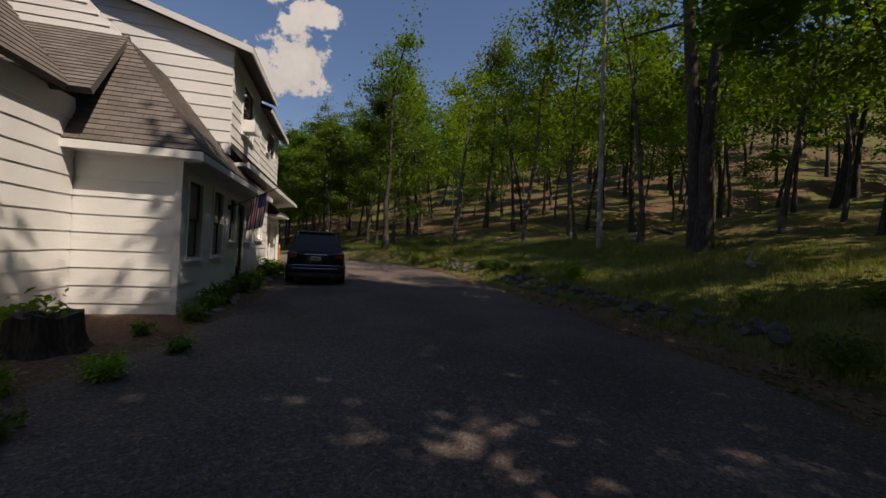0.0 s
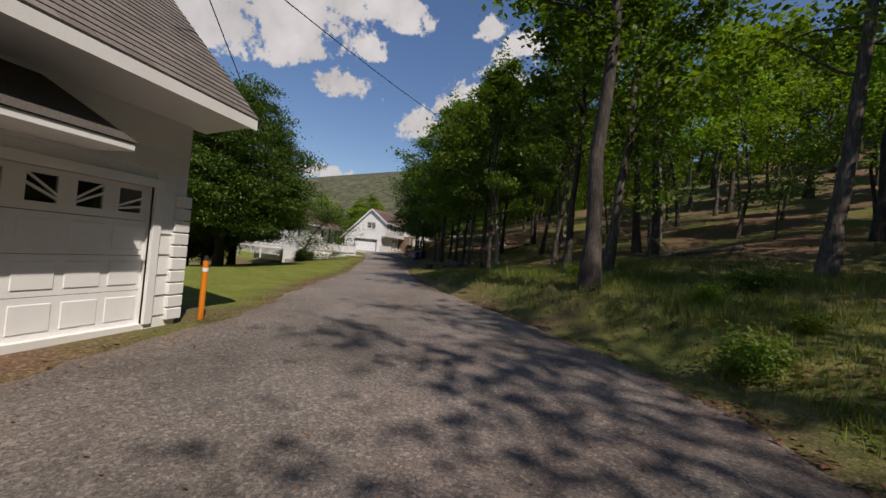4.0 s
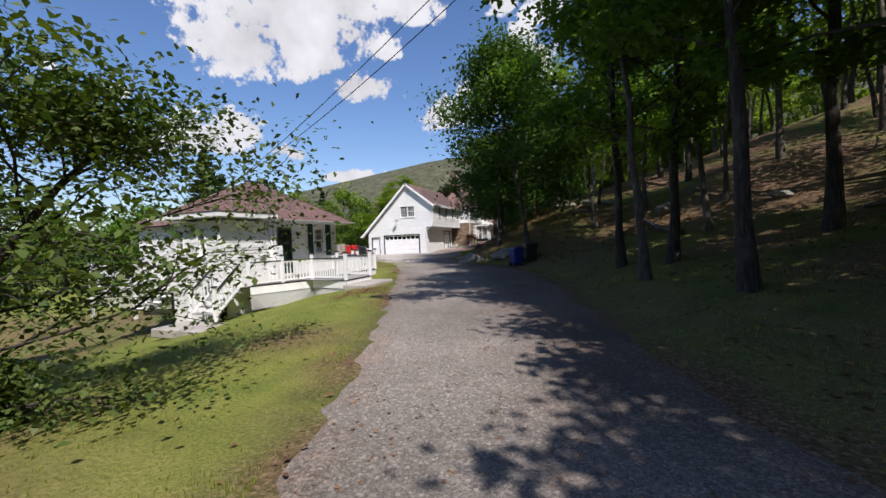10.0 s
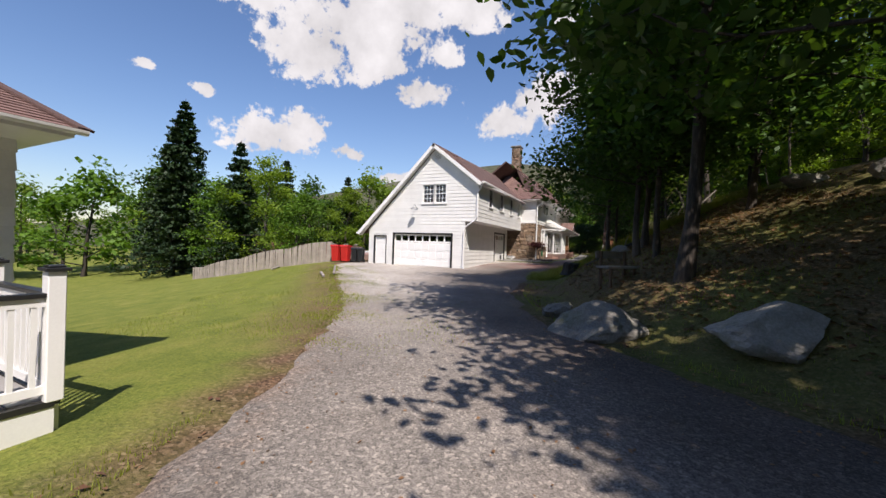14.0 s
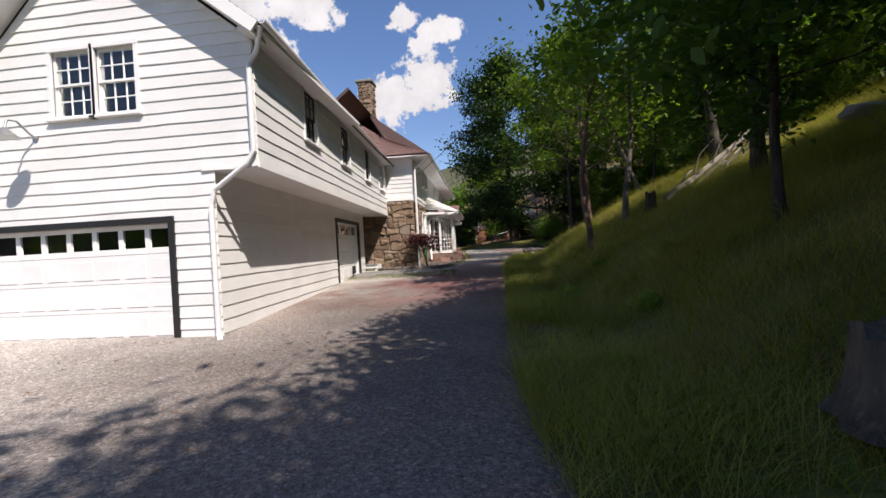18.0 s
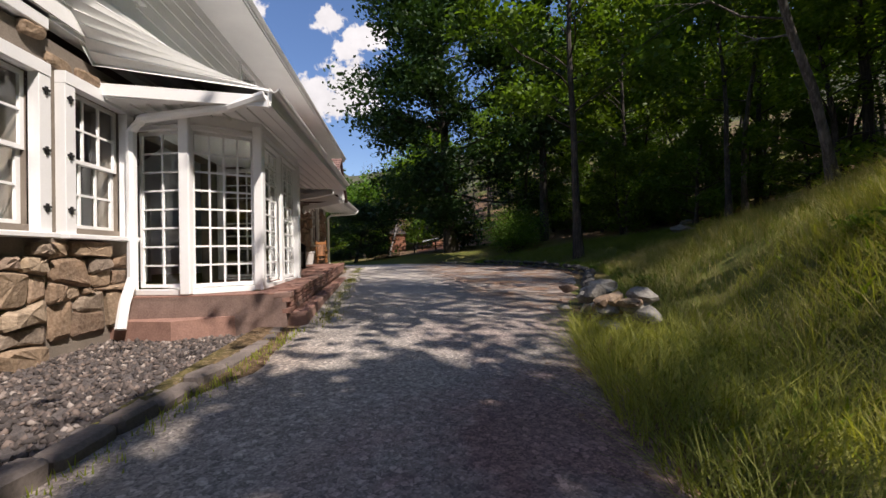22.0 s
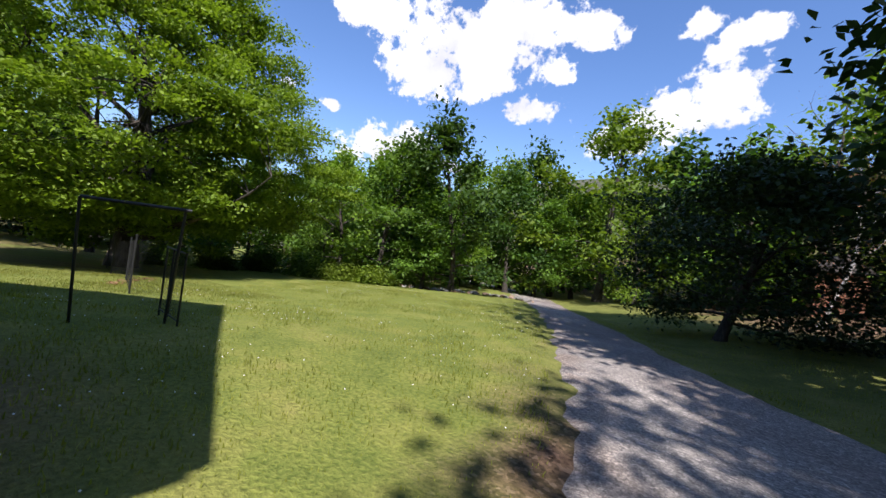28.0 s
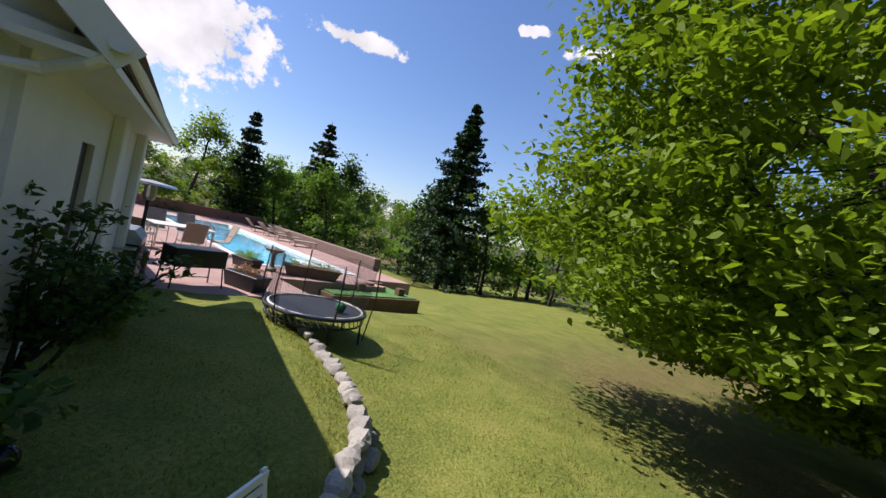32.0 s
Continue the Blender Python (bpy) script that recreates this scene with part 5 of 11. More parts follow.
def litter(name, label, n, place, size, mat, seed, lift=0.012):
    """Fallen leaves: small curled kites lying on the ground."""
    r = np.random.default_rng(seed)
    x, y, k = place(r, n)
    n = len(x)
    z = height(x, y) + lift
    a = r.uniform(0, 2 * np.pi, n)
    s = size * r.uniform(0.5, 1.3, n)
    t = np.stack([np.cos(a), np.sin(a), r.normal(0, 0.25, n)], -1) * s[:, None]
    w = np.stack([-np.sin(a), np.cos(a), r.normal(0, 0.25, n)], -1) * s[:, None] * 0.6
    p = np.stack([x, y, z], -1)
    lift_v = np.stack([0 * s, 0 * s, s * 0.25], -1)
    v = np.stack([p - t, p + w + lift_v, p + t, p - w + lift_v], 1)
    return tagged(new(name, np_mesh(name, v.reshape(-1, 3), np.arange(n * 4).reshape(-1, 4), mat)), label, "leaves", kind="stuff")


litter("leaf_litter", "dry brown leaves strewn over the woodland floor", 26000, along(-2, 78, 0.2, 16, 1, 0.6, 1.3), 0.055, M_LEAF_DEAD, 21)
litter("leaf_litter", "dark leaf drift and twigs below the tumbled stones", 9000, along(-2, 30, -0.3, 1.9, 1, 0.6, 1.1), 0.045, M_LEAF_DEAD, 26, 0.02)
litter("leaf_litter", "brown leaves drifted along the edge of the drive", 5000, along(-2, 112, -0.7, 0.5, 1, 0.3), 0.03, M_LEAF_DEAD, 22, 0.015)
litter("leaf_litter", "brown leaves drifted along the lawn's edge", 600, along(2, 66, -0.35, 0.5, -1, 0.2), 0.04, M_LEAF_DEAD, 23, 0.02)
litter("pine_litter", "rusty fallen needles and leaves on the gravel", 4200, along(99, 112, -4.2, 0.2, 1, 0.15), 0.016, M_LEAF_DEAD, 24, 0.006)


def clover(r, n):
    x, y, k = along(112.2, 126, 0.1, 9, -1, 0.35, 1.0, in_house)(r, n)
    return x, y, k


r_clover = np.random.default_rng(31)
litter("leaf_litter", "patch of brown leaves on the lawn by the deck", 900, lambda r, n: (-16.8 + r.normal(0, 0.35, n), 56.4 + r.normal(0, 0.8, n), np.ones(n)), 0.032, M_LEAF_DEAD, 25, 0.05)
cx, cy, _ = clover(r_clover, 1700)
cz = height(cx, cy) + 0.07
cv = np.array([(1, 0, 0), (-0.5, 0.87, 0), (-0.5, -0.87, 0), (0, 0, 1.1)]) * 0.008
CV = np.stack([cx, cy, cz], -1)[:, None] + cv[None]
CF = (np.arange(len(cx))[:, None, None] * 4 + np.array([(0, 1, 3), (1, 2, 3), (2, 0, 3)])[None]).reshape(-1, 3)
tagged(new("clover_flowers", np_mesh("clover_flowers", CV.reshape(-1, 3), CF, M_TRIM)), "small white clover heads scattered over the lawn", "flowers", kind="stuff")

# ---- building kit ----
class Face:
    """A wall's plane: along runs s metres, up z, out d metres."""

    def __init__(self, origin, along, out):
        self.o, self.u, self.n = Vector(origin), Vector(along).normalized(), Vector(out).normalized()

    def at(self, s, z, d=0.0):
        return self.o + self.u * s + Vector((0, 0, z)) + self.n * d


def add_slab(bm, f, s0, s1, z0, z1, d0, d1, bevel=0.0):
    """A block on a wall's face."""
    vs = [bm.verts.new(f.at(s, z, d)) for d in (d0, d1) for z in (z0, z1) for s in (s0, s1)]
    fs = [bm.faces.new([vs[i] for i in q]) for q in ((0, 2, 3, 1), (4, 5, 7, 6), (0, 1, 5, 4), (2, 6, 7, 3), (0, 4, 6, 2), (1, 3, 7, 5))]
    bmesh.ops.recalc_face_normals(bm, faces=fs)
    if bevel:
        bmesh.ops.bevel(bm, geom=list({e for q in fs for e in q.edges}), offset=bevel, segments=1, affect="EDGES", clamp_overlap=True)


def slab(f, s0, s1, z0, z1, d0, d1, bevel=0.0):
    bm = bmesh.new()
    add_slab(bm, f, s0, s1, z0, z1, d0, d1, bevel)
    return bm


def top_at(prof, s):
    return float(np.interp(s, [p[0] for p in prof], [p[1] for p in prof]))


def wall_core(f, prof, low, holes, thick=0.16):
    """The wall itself, with its openings cut through. prof: (s, top) points; low: height of the foot, or (s, foot) points; holes: s0, s1, z0, z1."""
    lowp = [(prof[0][0], low), (prof[-1][0], low)] if isinstance(low, (int, float)) else low
    cuts = sorted({p[0] for p in prof} | {p[0] for p in lowp} | {h[0] for h in holes} | {h[1] for h in holes})
    cuts = [c for c in cuts if prof[0][0] - 1e-6 <= c <= prof[-1][0] + 1e-6]
    bm = bmesh.new()
    for a, b in zip(cuts, cuts[1:]):
        if b - a < 1e-4:
            continue
        m = (a + b) / 2
        edges = [(top_at(lowp, a + 1e-5), top_at(lowp, b - 1e-5))]
        for h in sorted((h for h in holes if h[0] < m < h[1]), key=lambda h: h[2]):
            edges += [(h[2], h[2]), (h[3], h[3])]
        edges.append((top_at(prof, a + 1e-5), top_at(prof, b - 1e-5)))
        for i in range(0, len(edges), 2):
            (p0, p1), (q0, q1) = edges[i], edges[i + 1]
            if q0 - p0 < 1e-3 and q1 - p1 < 1e-3:
                continue
            vs = [bm.verts.new(f.at(s, z, d)) for d in (-thick, 0) for s, z in ((a, p0), (b, p1), (b, q1), (a, q0))]
            for q in ((0, 1, 2, 3), (7, 6, 5, 4), (0, 4, 5, 1), (1, 5, 6, 2), (2, 6, 7, 3), (3, 7, 4, 0)):
                bm.faces.new([vs[k] for k in q])
    bmesh.ops.recalc_face_normals(bm, faces=bm.faces[:])
    return bm


boards = random.Random(8)


def lap_boards(wall, f, prof, low, holes, step, z0=None, mat=None, wave=0.004, proud=0.026):
    """Clapboards laid over one another, each a board of its own under its wall."""
    lowp = [(prof[0][0], low), (prof[-1][0], low)] if isinstance(low, (int, float)) else low
    ss = np.linspace(prof[0][0], prof[-1][0], 121)
    tops, lows = np.interp(ss, *zip(*prof)), np.interp(ss, *zip(*lowp))
    z = min(lows) if z0 is None else z0
    while z < max(tops):
        zt = z + step
        mid = z + step * 0.5
        ok = (tops > mid) & (lows < mid + step * 0.2)
        runs, start = [], None
        for i, o in enumerate(ok):
            if o and start is None:
                start = ss[i]
            if start is not None and (not o or i == len(ok) - 1):
                runs.append((start, ss[i]))
                start = None
        for h in holes:
            if h[2] < zt - 0.02 and h[3] > z + 0.02:
                nxt = []
                for a, b in runs:
                    if h[0] >= b or h[1] <= a:
                        nxt.append((a, b))
                        continue
                    if h[0] - a > 0.03:
                        nxt.append((a, h[0]))
                    if b - h[1] > 0.03:
                        nxt.append((h[1], b))
                runs = nxt
        for a, b in runs:
            while b - a > 0.02:
                e = b if b - a < 5.2 else a + boards.uniform(2.8, 4.2)
                n = max(1, min(8, int((e - a) / 0.45)))
                zz = min(zt + 0.015, top_at(prof, (a + e) / 2) + 0.01)
                vs, fs = [], []
                for k in range(n + 1):
                    s = a + (e - a) * k / n
                    zb = z + boards.uniform(-wave, wave)
                    zk = min(zz, top_at(prof, s) + 0.004)
                    zk = max(zk, zb + 0.01)
                    vs += [f.at(s, zb, 0.0), f.at(s, zb, proud), f.at(s, zk, 0.006), f.at(s, zk, 0.0)]
                for k in range(n):
                    i, j = 4 * k, 4 * k + 4
                    fs += [(i, i + 1, j + 1, j), (i + 1, i + 2, j + 2, j + 1), (i + 2, i + 3, j + 3, j + 2)]
                fs += [(0, 3, 2, 1), (4 * n, 4 * n + 1, 4 * n + 2, 4 * n + 3)]
                part("board", mesh_of("board", vs, fs, mat or M_WHITE), None, wall)
                a = e
        z = zt


def make_wall(house, f, prof, low, holes, step=0.0, mat=None, name="wall", z0=None, thick=0.16, wave=0.004):
    w = part(name, wall_core(f, prof, low, holes, thick), mat or M_WHITE, house)
    if step:
        lap_boards(w, f, prof, low, [(h[0] - 0.02, h[1] + 0.02, h[2] - 0.02, h[3] + 0.02) for h in holes], step, z0, mat, wave)
    return w


def make_window(house, f, s0, s1, z0, z1, cols=3, rows=4, trim=0.09, trim_mat=None, sash_mat=None, split=True, hinges=False, name="window", sill=True, out=0.03, curtain=None, plain_low=False):
    """A window with its trim boards, sash, bars and glass in a wall's opening."""
    tm, sm = trim_mat or M_TRIM, sash_mat or M_TRIM
    bm = bmesh.new()
    o = out + 0.012
    add_slab(bm, f, s0 - trim, s0, z0 - trim * 0.6, z1, -0.02, o, 0.004)
    add_slab(bm, f, s1, s1 + trim, z0 - trim * 0.6, z1, -0.02, o, 0.004)
    add_slab(bm, f, s0 - trim, s1 + trim, z1, z1 + trim, -0.02, o + 0.006, 0.004)
    win = part(name, bm, tm, house)
    if sill:
        part("sill", slab(f, s0 - trim - 0.03, s1 + trim + 0.03, z0 - trim * 0.6 - 0.045, z0 - trim * 0.6 + 0.003, -0.02, o + 0.05, 0.006), tm, win)
    mid = (z0 + z1) / 2
    e = 0.04
    for a, b, d in [(z0, mid + 0.02, -0.08), (mid - 0.02, z1, -0.045)] if split else [(z0, z1, -0.06)]:
        bm = bmesh.new()
        add_slab(bm, f, s0, s0 + e, a, b, d - 0.015, d + 0.015)
        add_slab(bm, f, s1 - e, s1, a, b, d - 0.015, d + 0.015)
        add_slab(bm, f, s0 + e, s1 - e, a, a + e, d - 0.015, d + 0.015)
        add_slab(bm, f, s0 + e, s1 - e, b - e, b, d - 0.015, d + 0.015)
        r = rows // 2 if split else rows
        part("sash", bm, sm, win)
        bm = bmesh.new()
        bars = 1 if plain_low and a == z0 else cols
        r = 1 if bars == 1 else r
        for k in range(1, bars):
            s = s0 + e + (s1 - s0 - 2 * e) * k / cols
            add_slab(bm, f, s - 0.011, s + 0.011, a + e, b - e, d - 0.01, d + 0.012)
        for k in range(1, r):
            z = a + e + (b - a - 2 * e) * k / r
            add_slab(bm, f, s0 + e, s1 - e, z - 0.011, z + 0.011, d - 0.009, d + 0.011)
        if bars > 1 or r > 1:
            part("muntins", bm, sm, win)
        else:
            bm.free()
        g = part("pane", slab(f, s0 + e * 0.6, s1 - e * 0.6, a + e * 0.6, b - e * 0.6, d - 0.004, d + 0.001), M_GLASS, win)
        g.visible_shadow = False
    if curtain:
        part("blind", slab(f, s0, s1, z0 + (z1 - z0) * curtain, z1, -0.15, -0.14), M_TRIM, win)
    if hinges:
        bm = bmesh.new()
        for s in (s0 - trim * 0.55, s1 + trim * 0.55):
            for q in (0.12, 0.5, 0.9):
                z = z0 + (z1 - z0) * q
                add_slab(bm, f, s - 0.01, s + 0.01, z - 0.045, z + 0.03, o, o + 0.015)
                add_slab(bm, f, s - 0.035, s + 0.03, z - 0.01, z + 0.01, o, o + 0.018)
        part("shutter_hinges", bm, M_BLACK, win)
    return win


def roof_plane(house, corners, mat, thick=0.10, course=0.14, name="roof", lift=0.012):
    """A roof slope with overlapping courses. corners: low start, low end, high end, high start."""
    a, b, c, d = (Vector(p) for p in corners)
    n = max(2, round(((d - a).length + (c - b).length) / 2 / course))
    nrm = (b - a).cross(d - a).normalized()
    if nrm.z < 0:
        nrm = -nrm
    bm = bmesh.new()
    uv = bm.loops.layers.uv.new("UVMap")
    along = (b - a).normalized()

    def put(vs, ts):
        vs = [v for k, v in enumerate(vs) if all((v - w).length > 1e-4 for w in vs[:k])]
        if len(vs) < 3:
            return
        fc = bm.faces.new([bm.verts.new(v) for v in vs])
        for l, t in zip(fc.loops, ts):
            l[uv].uv = t
    uv_slab, slab_bm = uv, bm
    strips = []
    for i in range(n):
        bm = bmesh.new()
        uv = bm.loops.layers.uv.new("UVMap")
        strips.append(bm)
        p, q = i / n, (i + 1) / n
        l0, r0, l1, r1 = a.lerp(d, p), b.lerp(c, p), a.lerp(d, q), b.lerp(c, q)
        ul0, ur0, ul1, ur1 = [along.dot(v - a) for v in (l0, r0, l1, r1)]
        v0, v1 = i * 0.14, i * 0.14 + 0.139
        put((l0 + nrm * lift, r0 + nrm * lift, r1, l1), ((ul0, v0), (ur0, v0), (ur1, v1), (ul1, v1)))
        put((l0 - nrm * 0.004, r0 - nrm * 0.004, r0 + nrm * lift, l0 + nrm * lift), ((ul0, v0), (ur0, v0), (ur0, v0 + 0.01), (ul0, v0 + 0.01)))
    uv, bm = uv_slab, slab_bm
    e = nrm * -thick
    for q in ((a, d, c, b), (a, b, c, d)):
        put([p + (e if q[1] is d else nrm * -0.006) for p in q], ((0, 0),) * 4)
    for p, q in ((a, b), (b, c), (c, d), (d, a)):
        put((p + e, q + e, q + nrm * 0.001, p + nrm * 0.001), ((0, 0),) * 4)
    roof = part(name, bm, mat, house)
    for s in strips:
        part("shingle_course", s, mat, roof)
    return roof


def beam(p, q, w, h, up=(0, 0, 1)):
    """A squared timber from p to q, w wide and h high, hanging below the line."""
    p, q = Vector(p), Vector(q)
    d = (q - p).normalized()
    u = Vector(up)
    s = d.cross(u).normalized()
    u = s.cross(d)
    bm = bmesh.new()
    vs = [bm.verts.new(o + s * a * w / 2 - u * b * h) for o in (p, q) for a, b in ((-1, 0), (1, 0), (1, 1), (-1, 1))]
    for f in ((0, 1, 2, 3), (7, 6, 5, 4), (0, 4, 5, 1), (1, 5, 6, 2), (2, 6, 7, 3), (3, 7, 4, 0)):
        bm.faces.new([vs[i] for i in f])
    bmesh.ops.recalc_face_normals(bm, faces=bm.faces[:])
    return bm


def gutter(house, p, q, mat=None, r=0.06):
    """A half-round gutter along an eave."""
    p, q = Vector(p), Vector(q)
    d = (q - p).normalized()
    side = d.cross(Vector((0, 0, 1))).normalized()
    bm = bmesh.new()
    rows = []
    for o in (p, q):
        ring = [bm.verts.new(o + side * math.cos(t) * r * k + Vector((0, 0, -math.sin(t) * r * k))) for k in (1.0, 0.86) for t in np.linspace(0, math.pi, 7)]
        rows.append(ring)
    for k in range(6):
        bm.faces.new((rows[0][k], rows[0][k + 1], rows[1][k + 1], rows[1][k]))
        bm.faces.new((rows[0][7 + k + 1], rows[0][7 + k], rows[1][7 + k], rows[1][7 + k + 1]))
    for o in (0, 1):
        bm.faces.new(rows[o][:7] + rows[o][7:][::-1])
    for k in (0, 6):
        bm.faces.new((rows[0][k], rows[1][k], rows[1][7 + k], rows[0][7 + k]))
    bmesh.ops.recalc_face_normals(bm, faces=bm.faces[:])
    return part("gutter", bm, mat or M_TRIM, house)


def panel_door(house, f, s0, s1, z0, z1, mat, cols, rows, glass_from=0.45, name="door", trim=0.09, trim_mat=None, back=-0.05, panels=2, knob=True):
    """A door leaf with lights above and raised panels below, in its frame."""
    tm = trim_mat or M_TRIM
    bm = bmesh.new()
    add_slab(bm, f, s0 - trim, s0, z0, z1, -0.03, 0.045, 0.004)
    add_slab(bm, f, s1, s1 + trim, z0, z1, -0.03, 0.045, 0.004)
    add_slab(bm, f, s0 - trim, s1 + trim, z1, z1 + trim, -0.03, 0.05, 0.004)
    door = part(name, bm, tm, house)
    zg = z0 + (z1 - z0) * glass_from
    w = s1 - s0
    e = w * 0.14
    bm = bmesh.new()
    add_slab(bm, f, s0, s0 + e, z0, z1, back - 0.02, back + 0.02)
    add_slab(bm, f, s1 - e, s1, z0, z1, back - 0.02, back + 0.02)
    add_slab(bm, f, s0 + e, s1 - e, z1 - e, z1, back - 0.02, back + 0.02)
    add_slab(bm, f, s0 + e, s1 - e, z0, zg, back - 0.02, back + 0.02)
    for k in range(panels):
        a = s0 + e + (w - 2 * e) * (k + 0.08) / panels
        b = s0 + e + (w - 2 * e) * (k + 0.92) / panels
        if zg - z0 > 0.3:
            add_slab(bm, f, a, b, z0 + 0.12, zg - 0.1, back + 0.015, back + 0.032, 0.008)
    part("leaf", bm, mat, door)
    bm = bmesh.new()
    for k in range(1, cols):
        s = s0 + e + (w - 2 * e) * k / cols
        add_slab(bm, f, s - 0.012, s + 0.012, zg, z1 - e, back - 0.012, back + 0.014)
    for k in range(1, rows):
        z = zg + (z1 - e - zg) * k / rows
        add_slab(bm, f, s0 + e, s1 - e, z - 0.012, z + 0.012, back - 0.011, back + 0.013)
    part("muntins", bm, mat, door)
    g = part("pane", slab(f, s0 + e - 0.01, s1 - e + 0.01, zg - 0.01, z1 - e + 0.01, back - 0.004, back + 0.002), M_GLASS, door)
    g.visible_shadow = False
    if knob:
        bm = bmesh.new()
        bmesh.ops.create_uvsphere(bm, u_segments=10, v_segments=8, radius=0.032, matrix=Matrix.Translation(f.at(s0 + 0.07, z0 + (z1 - z0) * 0.45, back + 0.07)))
        part("knob", bm, M_BRASS, door)
    return door


def garage_door(house, f, s0, s1, z0, z1, cols, mat=None, lights="square", rows=4, trim_mat=None, trim=0.12):
    """A sectional overhead door with raised panels and a row of lights at its top."""
    tm = trim_mat or M_TRIM
    bm = bmesh.new()
    add_slab(bm, f, s0 - trim, s1 + trim, z1, z1 + trim, -0.04, 0.055, 0.004)
    g = part("garage_door", bm, tm, house)
    for a in (s0 - trim, s1):
        bm = bmesh.new()
        add_slab(bm, f, a, a + trim, z0, z1, -0.04, 0.05, 0.004)
        part("jamb", bm, tm, g)
    m = mat or M_TRIM
    h = (z1 - z0) / rows
    w = (s1 - s0) / cols
    for r in range(rows):
        a, b = z0 + r * h, z0 + (r + 1) * h - 0.008
        top = r == rows - 1
        bm = bmesh.new()
        if not top:
            add_slab(bm, f, s0, s1, a, b, -0.13, -0.09)
            for c in range(cols):
                add_slab(bm, f, s0 + w * (c + 0.1), s0 + w * (c + 0.9), a + h * 0.16, b - h * 0.16, -0.092, -0.078, 0.012)
        else:
            lo, hi = a + h * 0.2, b - h * 0.14
            add_slab(bm, f, s0, s1, a, lo, -0.13, -0.09)
            add_slab(bm, f, s0, s1, hi, b, -0.13, -0.09)
            for c in range(cols + 1):
                side = 0.2 if lights == "sunburst" else 0.09
                x0 = max(s0, s0 + w * c - w * side)
                x1 = min(s1, s0 + w * c + w * side)
                add_slab(bm, f, x0, x1, lo, hi, -0.13, -0.09)
            if lights == "sunburst":
                # slanting bars that fan over four lights
                for c in range(cols):
                    x0, x1 = s0 + w * (c + 0.19), s0 + w * (c + 0.81)
                    q = c % 4
                    for k in (0.25, 0.62):
                        zl = lo + (hi - lo) * (k if q < 2 else k * 0.3)
                        zr = lo + (hi - lo) * (k * 0.3 if q < 2 else k)
                        if q in (1, 2):
                            zl, zr = (lo + (hi - lo) * (k + 0.35), lo + (hi - lo) * k * 0.4) if q == 1 else (lo + (hi - lo) * k * 0.4, lo + (hi - lo) * (k + 0.35))
                        vs = [bm.verts.new(f.at(s, z, d)) for d in (-0.115, -0.085) for s, z in ((x0, zl), (x1, zr), (x1, zr + 0.03), (x0, zl + 0.03))]
                        for qd in ((0, 1, 2, 3), (7, 6, 5, 4), (0, 4, 5, 1), (1, 5, 6, 2), (2, 6, 7, 3), (3, 7, 4, 0)):
                            bm.faces.new([vs[i] for i in qd])
        part("door_section", bm, m, g)
        if top:
            p = part("pane", slab(f, s0 + 0.02, s1 - 0.02, a + h * 0.18, b - h * 0.12, -0.118, -0.112), M_GLASS, g)
            p.visible_shadow = False
            part("dark_room", slab(f, s0 - 0.05, s1 + 0.05, z0, z1, -0.9, -0.88), M_DARK, g)
    return g

# ---- white clapboard house with a garage ----
h1 = thing("house", "white clapboard house with brown shingle roof, dormers and garage", "house", (0, 0, 0))
F_EAST = Face((-2.9, 0, 0), (0, 1, 0), (1, 0, 0))
F_GAR = Face((-3.35, 0, 0), (0, 1, 0), (1, 0, 0))
F_SOUTH = Face((0, 8.34, 0), (1, 0, 0), (0, -1, 0))
F_LEFT = Face((-4.58, 0, 0), (0, 1, 0), (1, 0, 0))
F_NORTH = Face((0, 23.5, 0), (-1, 0, 0), (0, 1, 0))
holes = [(8.67, 9.45, 0.76, 2.28), (10.24, 10.98, 0.76, 2.28), (11.62, 12.2, 1.14, 2.25), (12.42, 13.28, -0.12, 2.2), (13.5, 14.28, 1.15, 2.24), (15.35, 16.25, 1.2, 2.25)]
make_wall(h1, F_EAST, [(8.34, 2.66), (17.3, 2.66)], -0.5, holes, 0.32, z0=-0.42, wave=0.007)
make_wall(h1, F_SOUTH, [(-4.58, 2.66), (-2.9, 2.66)], -0.5, [], 0.32, z0=-0.42, wave=0.007)
make_wall(h1, F_LEFT, [(1.0, 3.5), (8.3, 3.5)], -0.5, [], 0.32, z0=-0.42, wave=0.007)
make_wall(h1, Face((0, 1.0, 0), (1, 0, 0), (0, -1, 0)), [(-12, 3.5), (-7.6, 7.9), (-4.58, 3.5)], -0.5, [], 0.32)
part("corner_board", box((-2.97, 8.27, -0.45), (-2.86, 8.36, 2.64), 0.004), M_WHITE, h1)
for i, (a, b, c, d) in enumerate(holes):
    if i == 3:
        panel_door(h1, F_EAST, a, b, c, d, M_BLACK, 1, 2, 0.2, trim=0.07, trim_mat=M_WHITE)
    else:
        make_window(h1, F_EAST, a, b, c, d, 3 if i > 3 else 1, 4 if i > 3 else 2, 0.08, sash_mat=M_BLACK if i < 3 else M_TRIM)
g_holes = [(17.55, 19.73, 0.04, 2.05), (20.2, 20.86, 0.05, 2.02), (21.04, 23.0, 0.04, 2.0)]
make_wall(h1, F_GAR, [(17.3, 3.12), (23.5, 3.12)], -0.2, g_holes, 0.3, z0=-0.15)
make_wall(h1, Face((0, 17.3, 0), (-1, 0, 0), (0, 1, 0)), [(2.9, 3.0), (3.35, 3.0)], -0.2, [])
garage_door(h1, F_GAR, *g_holes[0], 4, lights="sunburst")
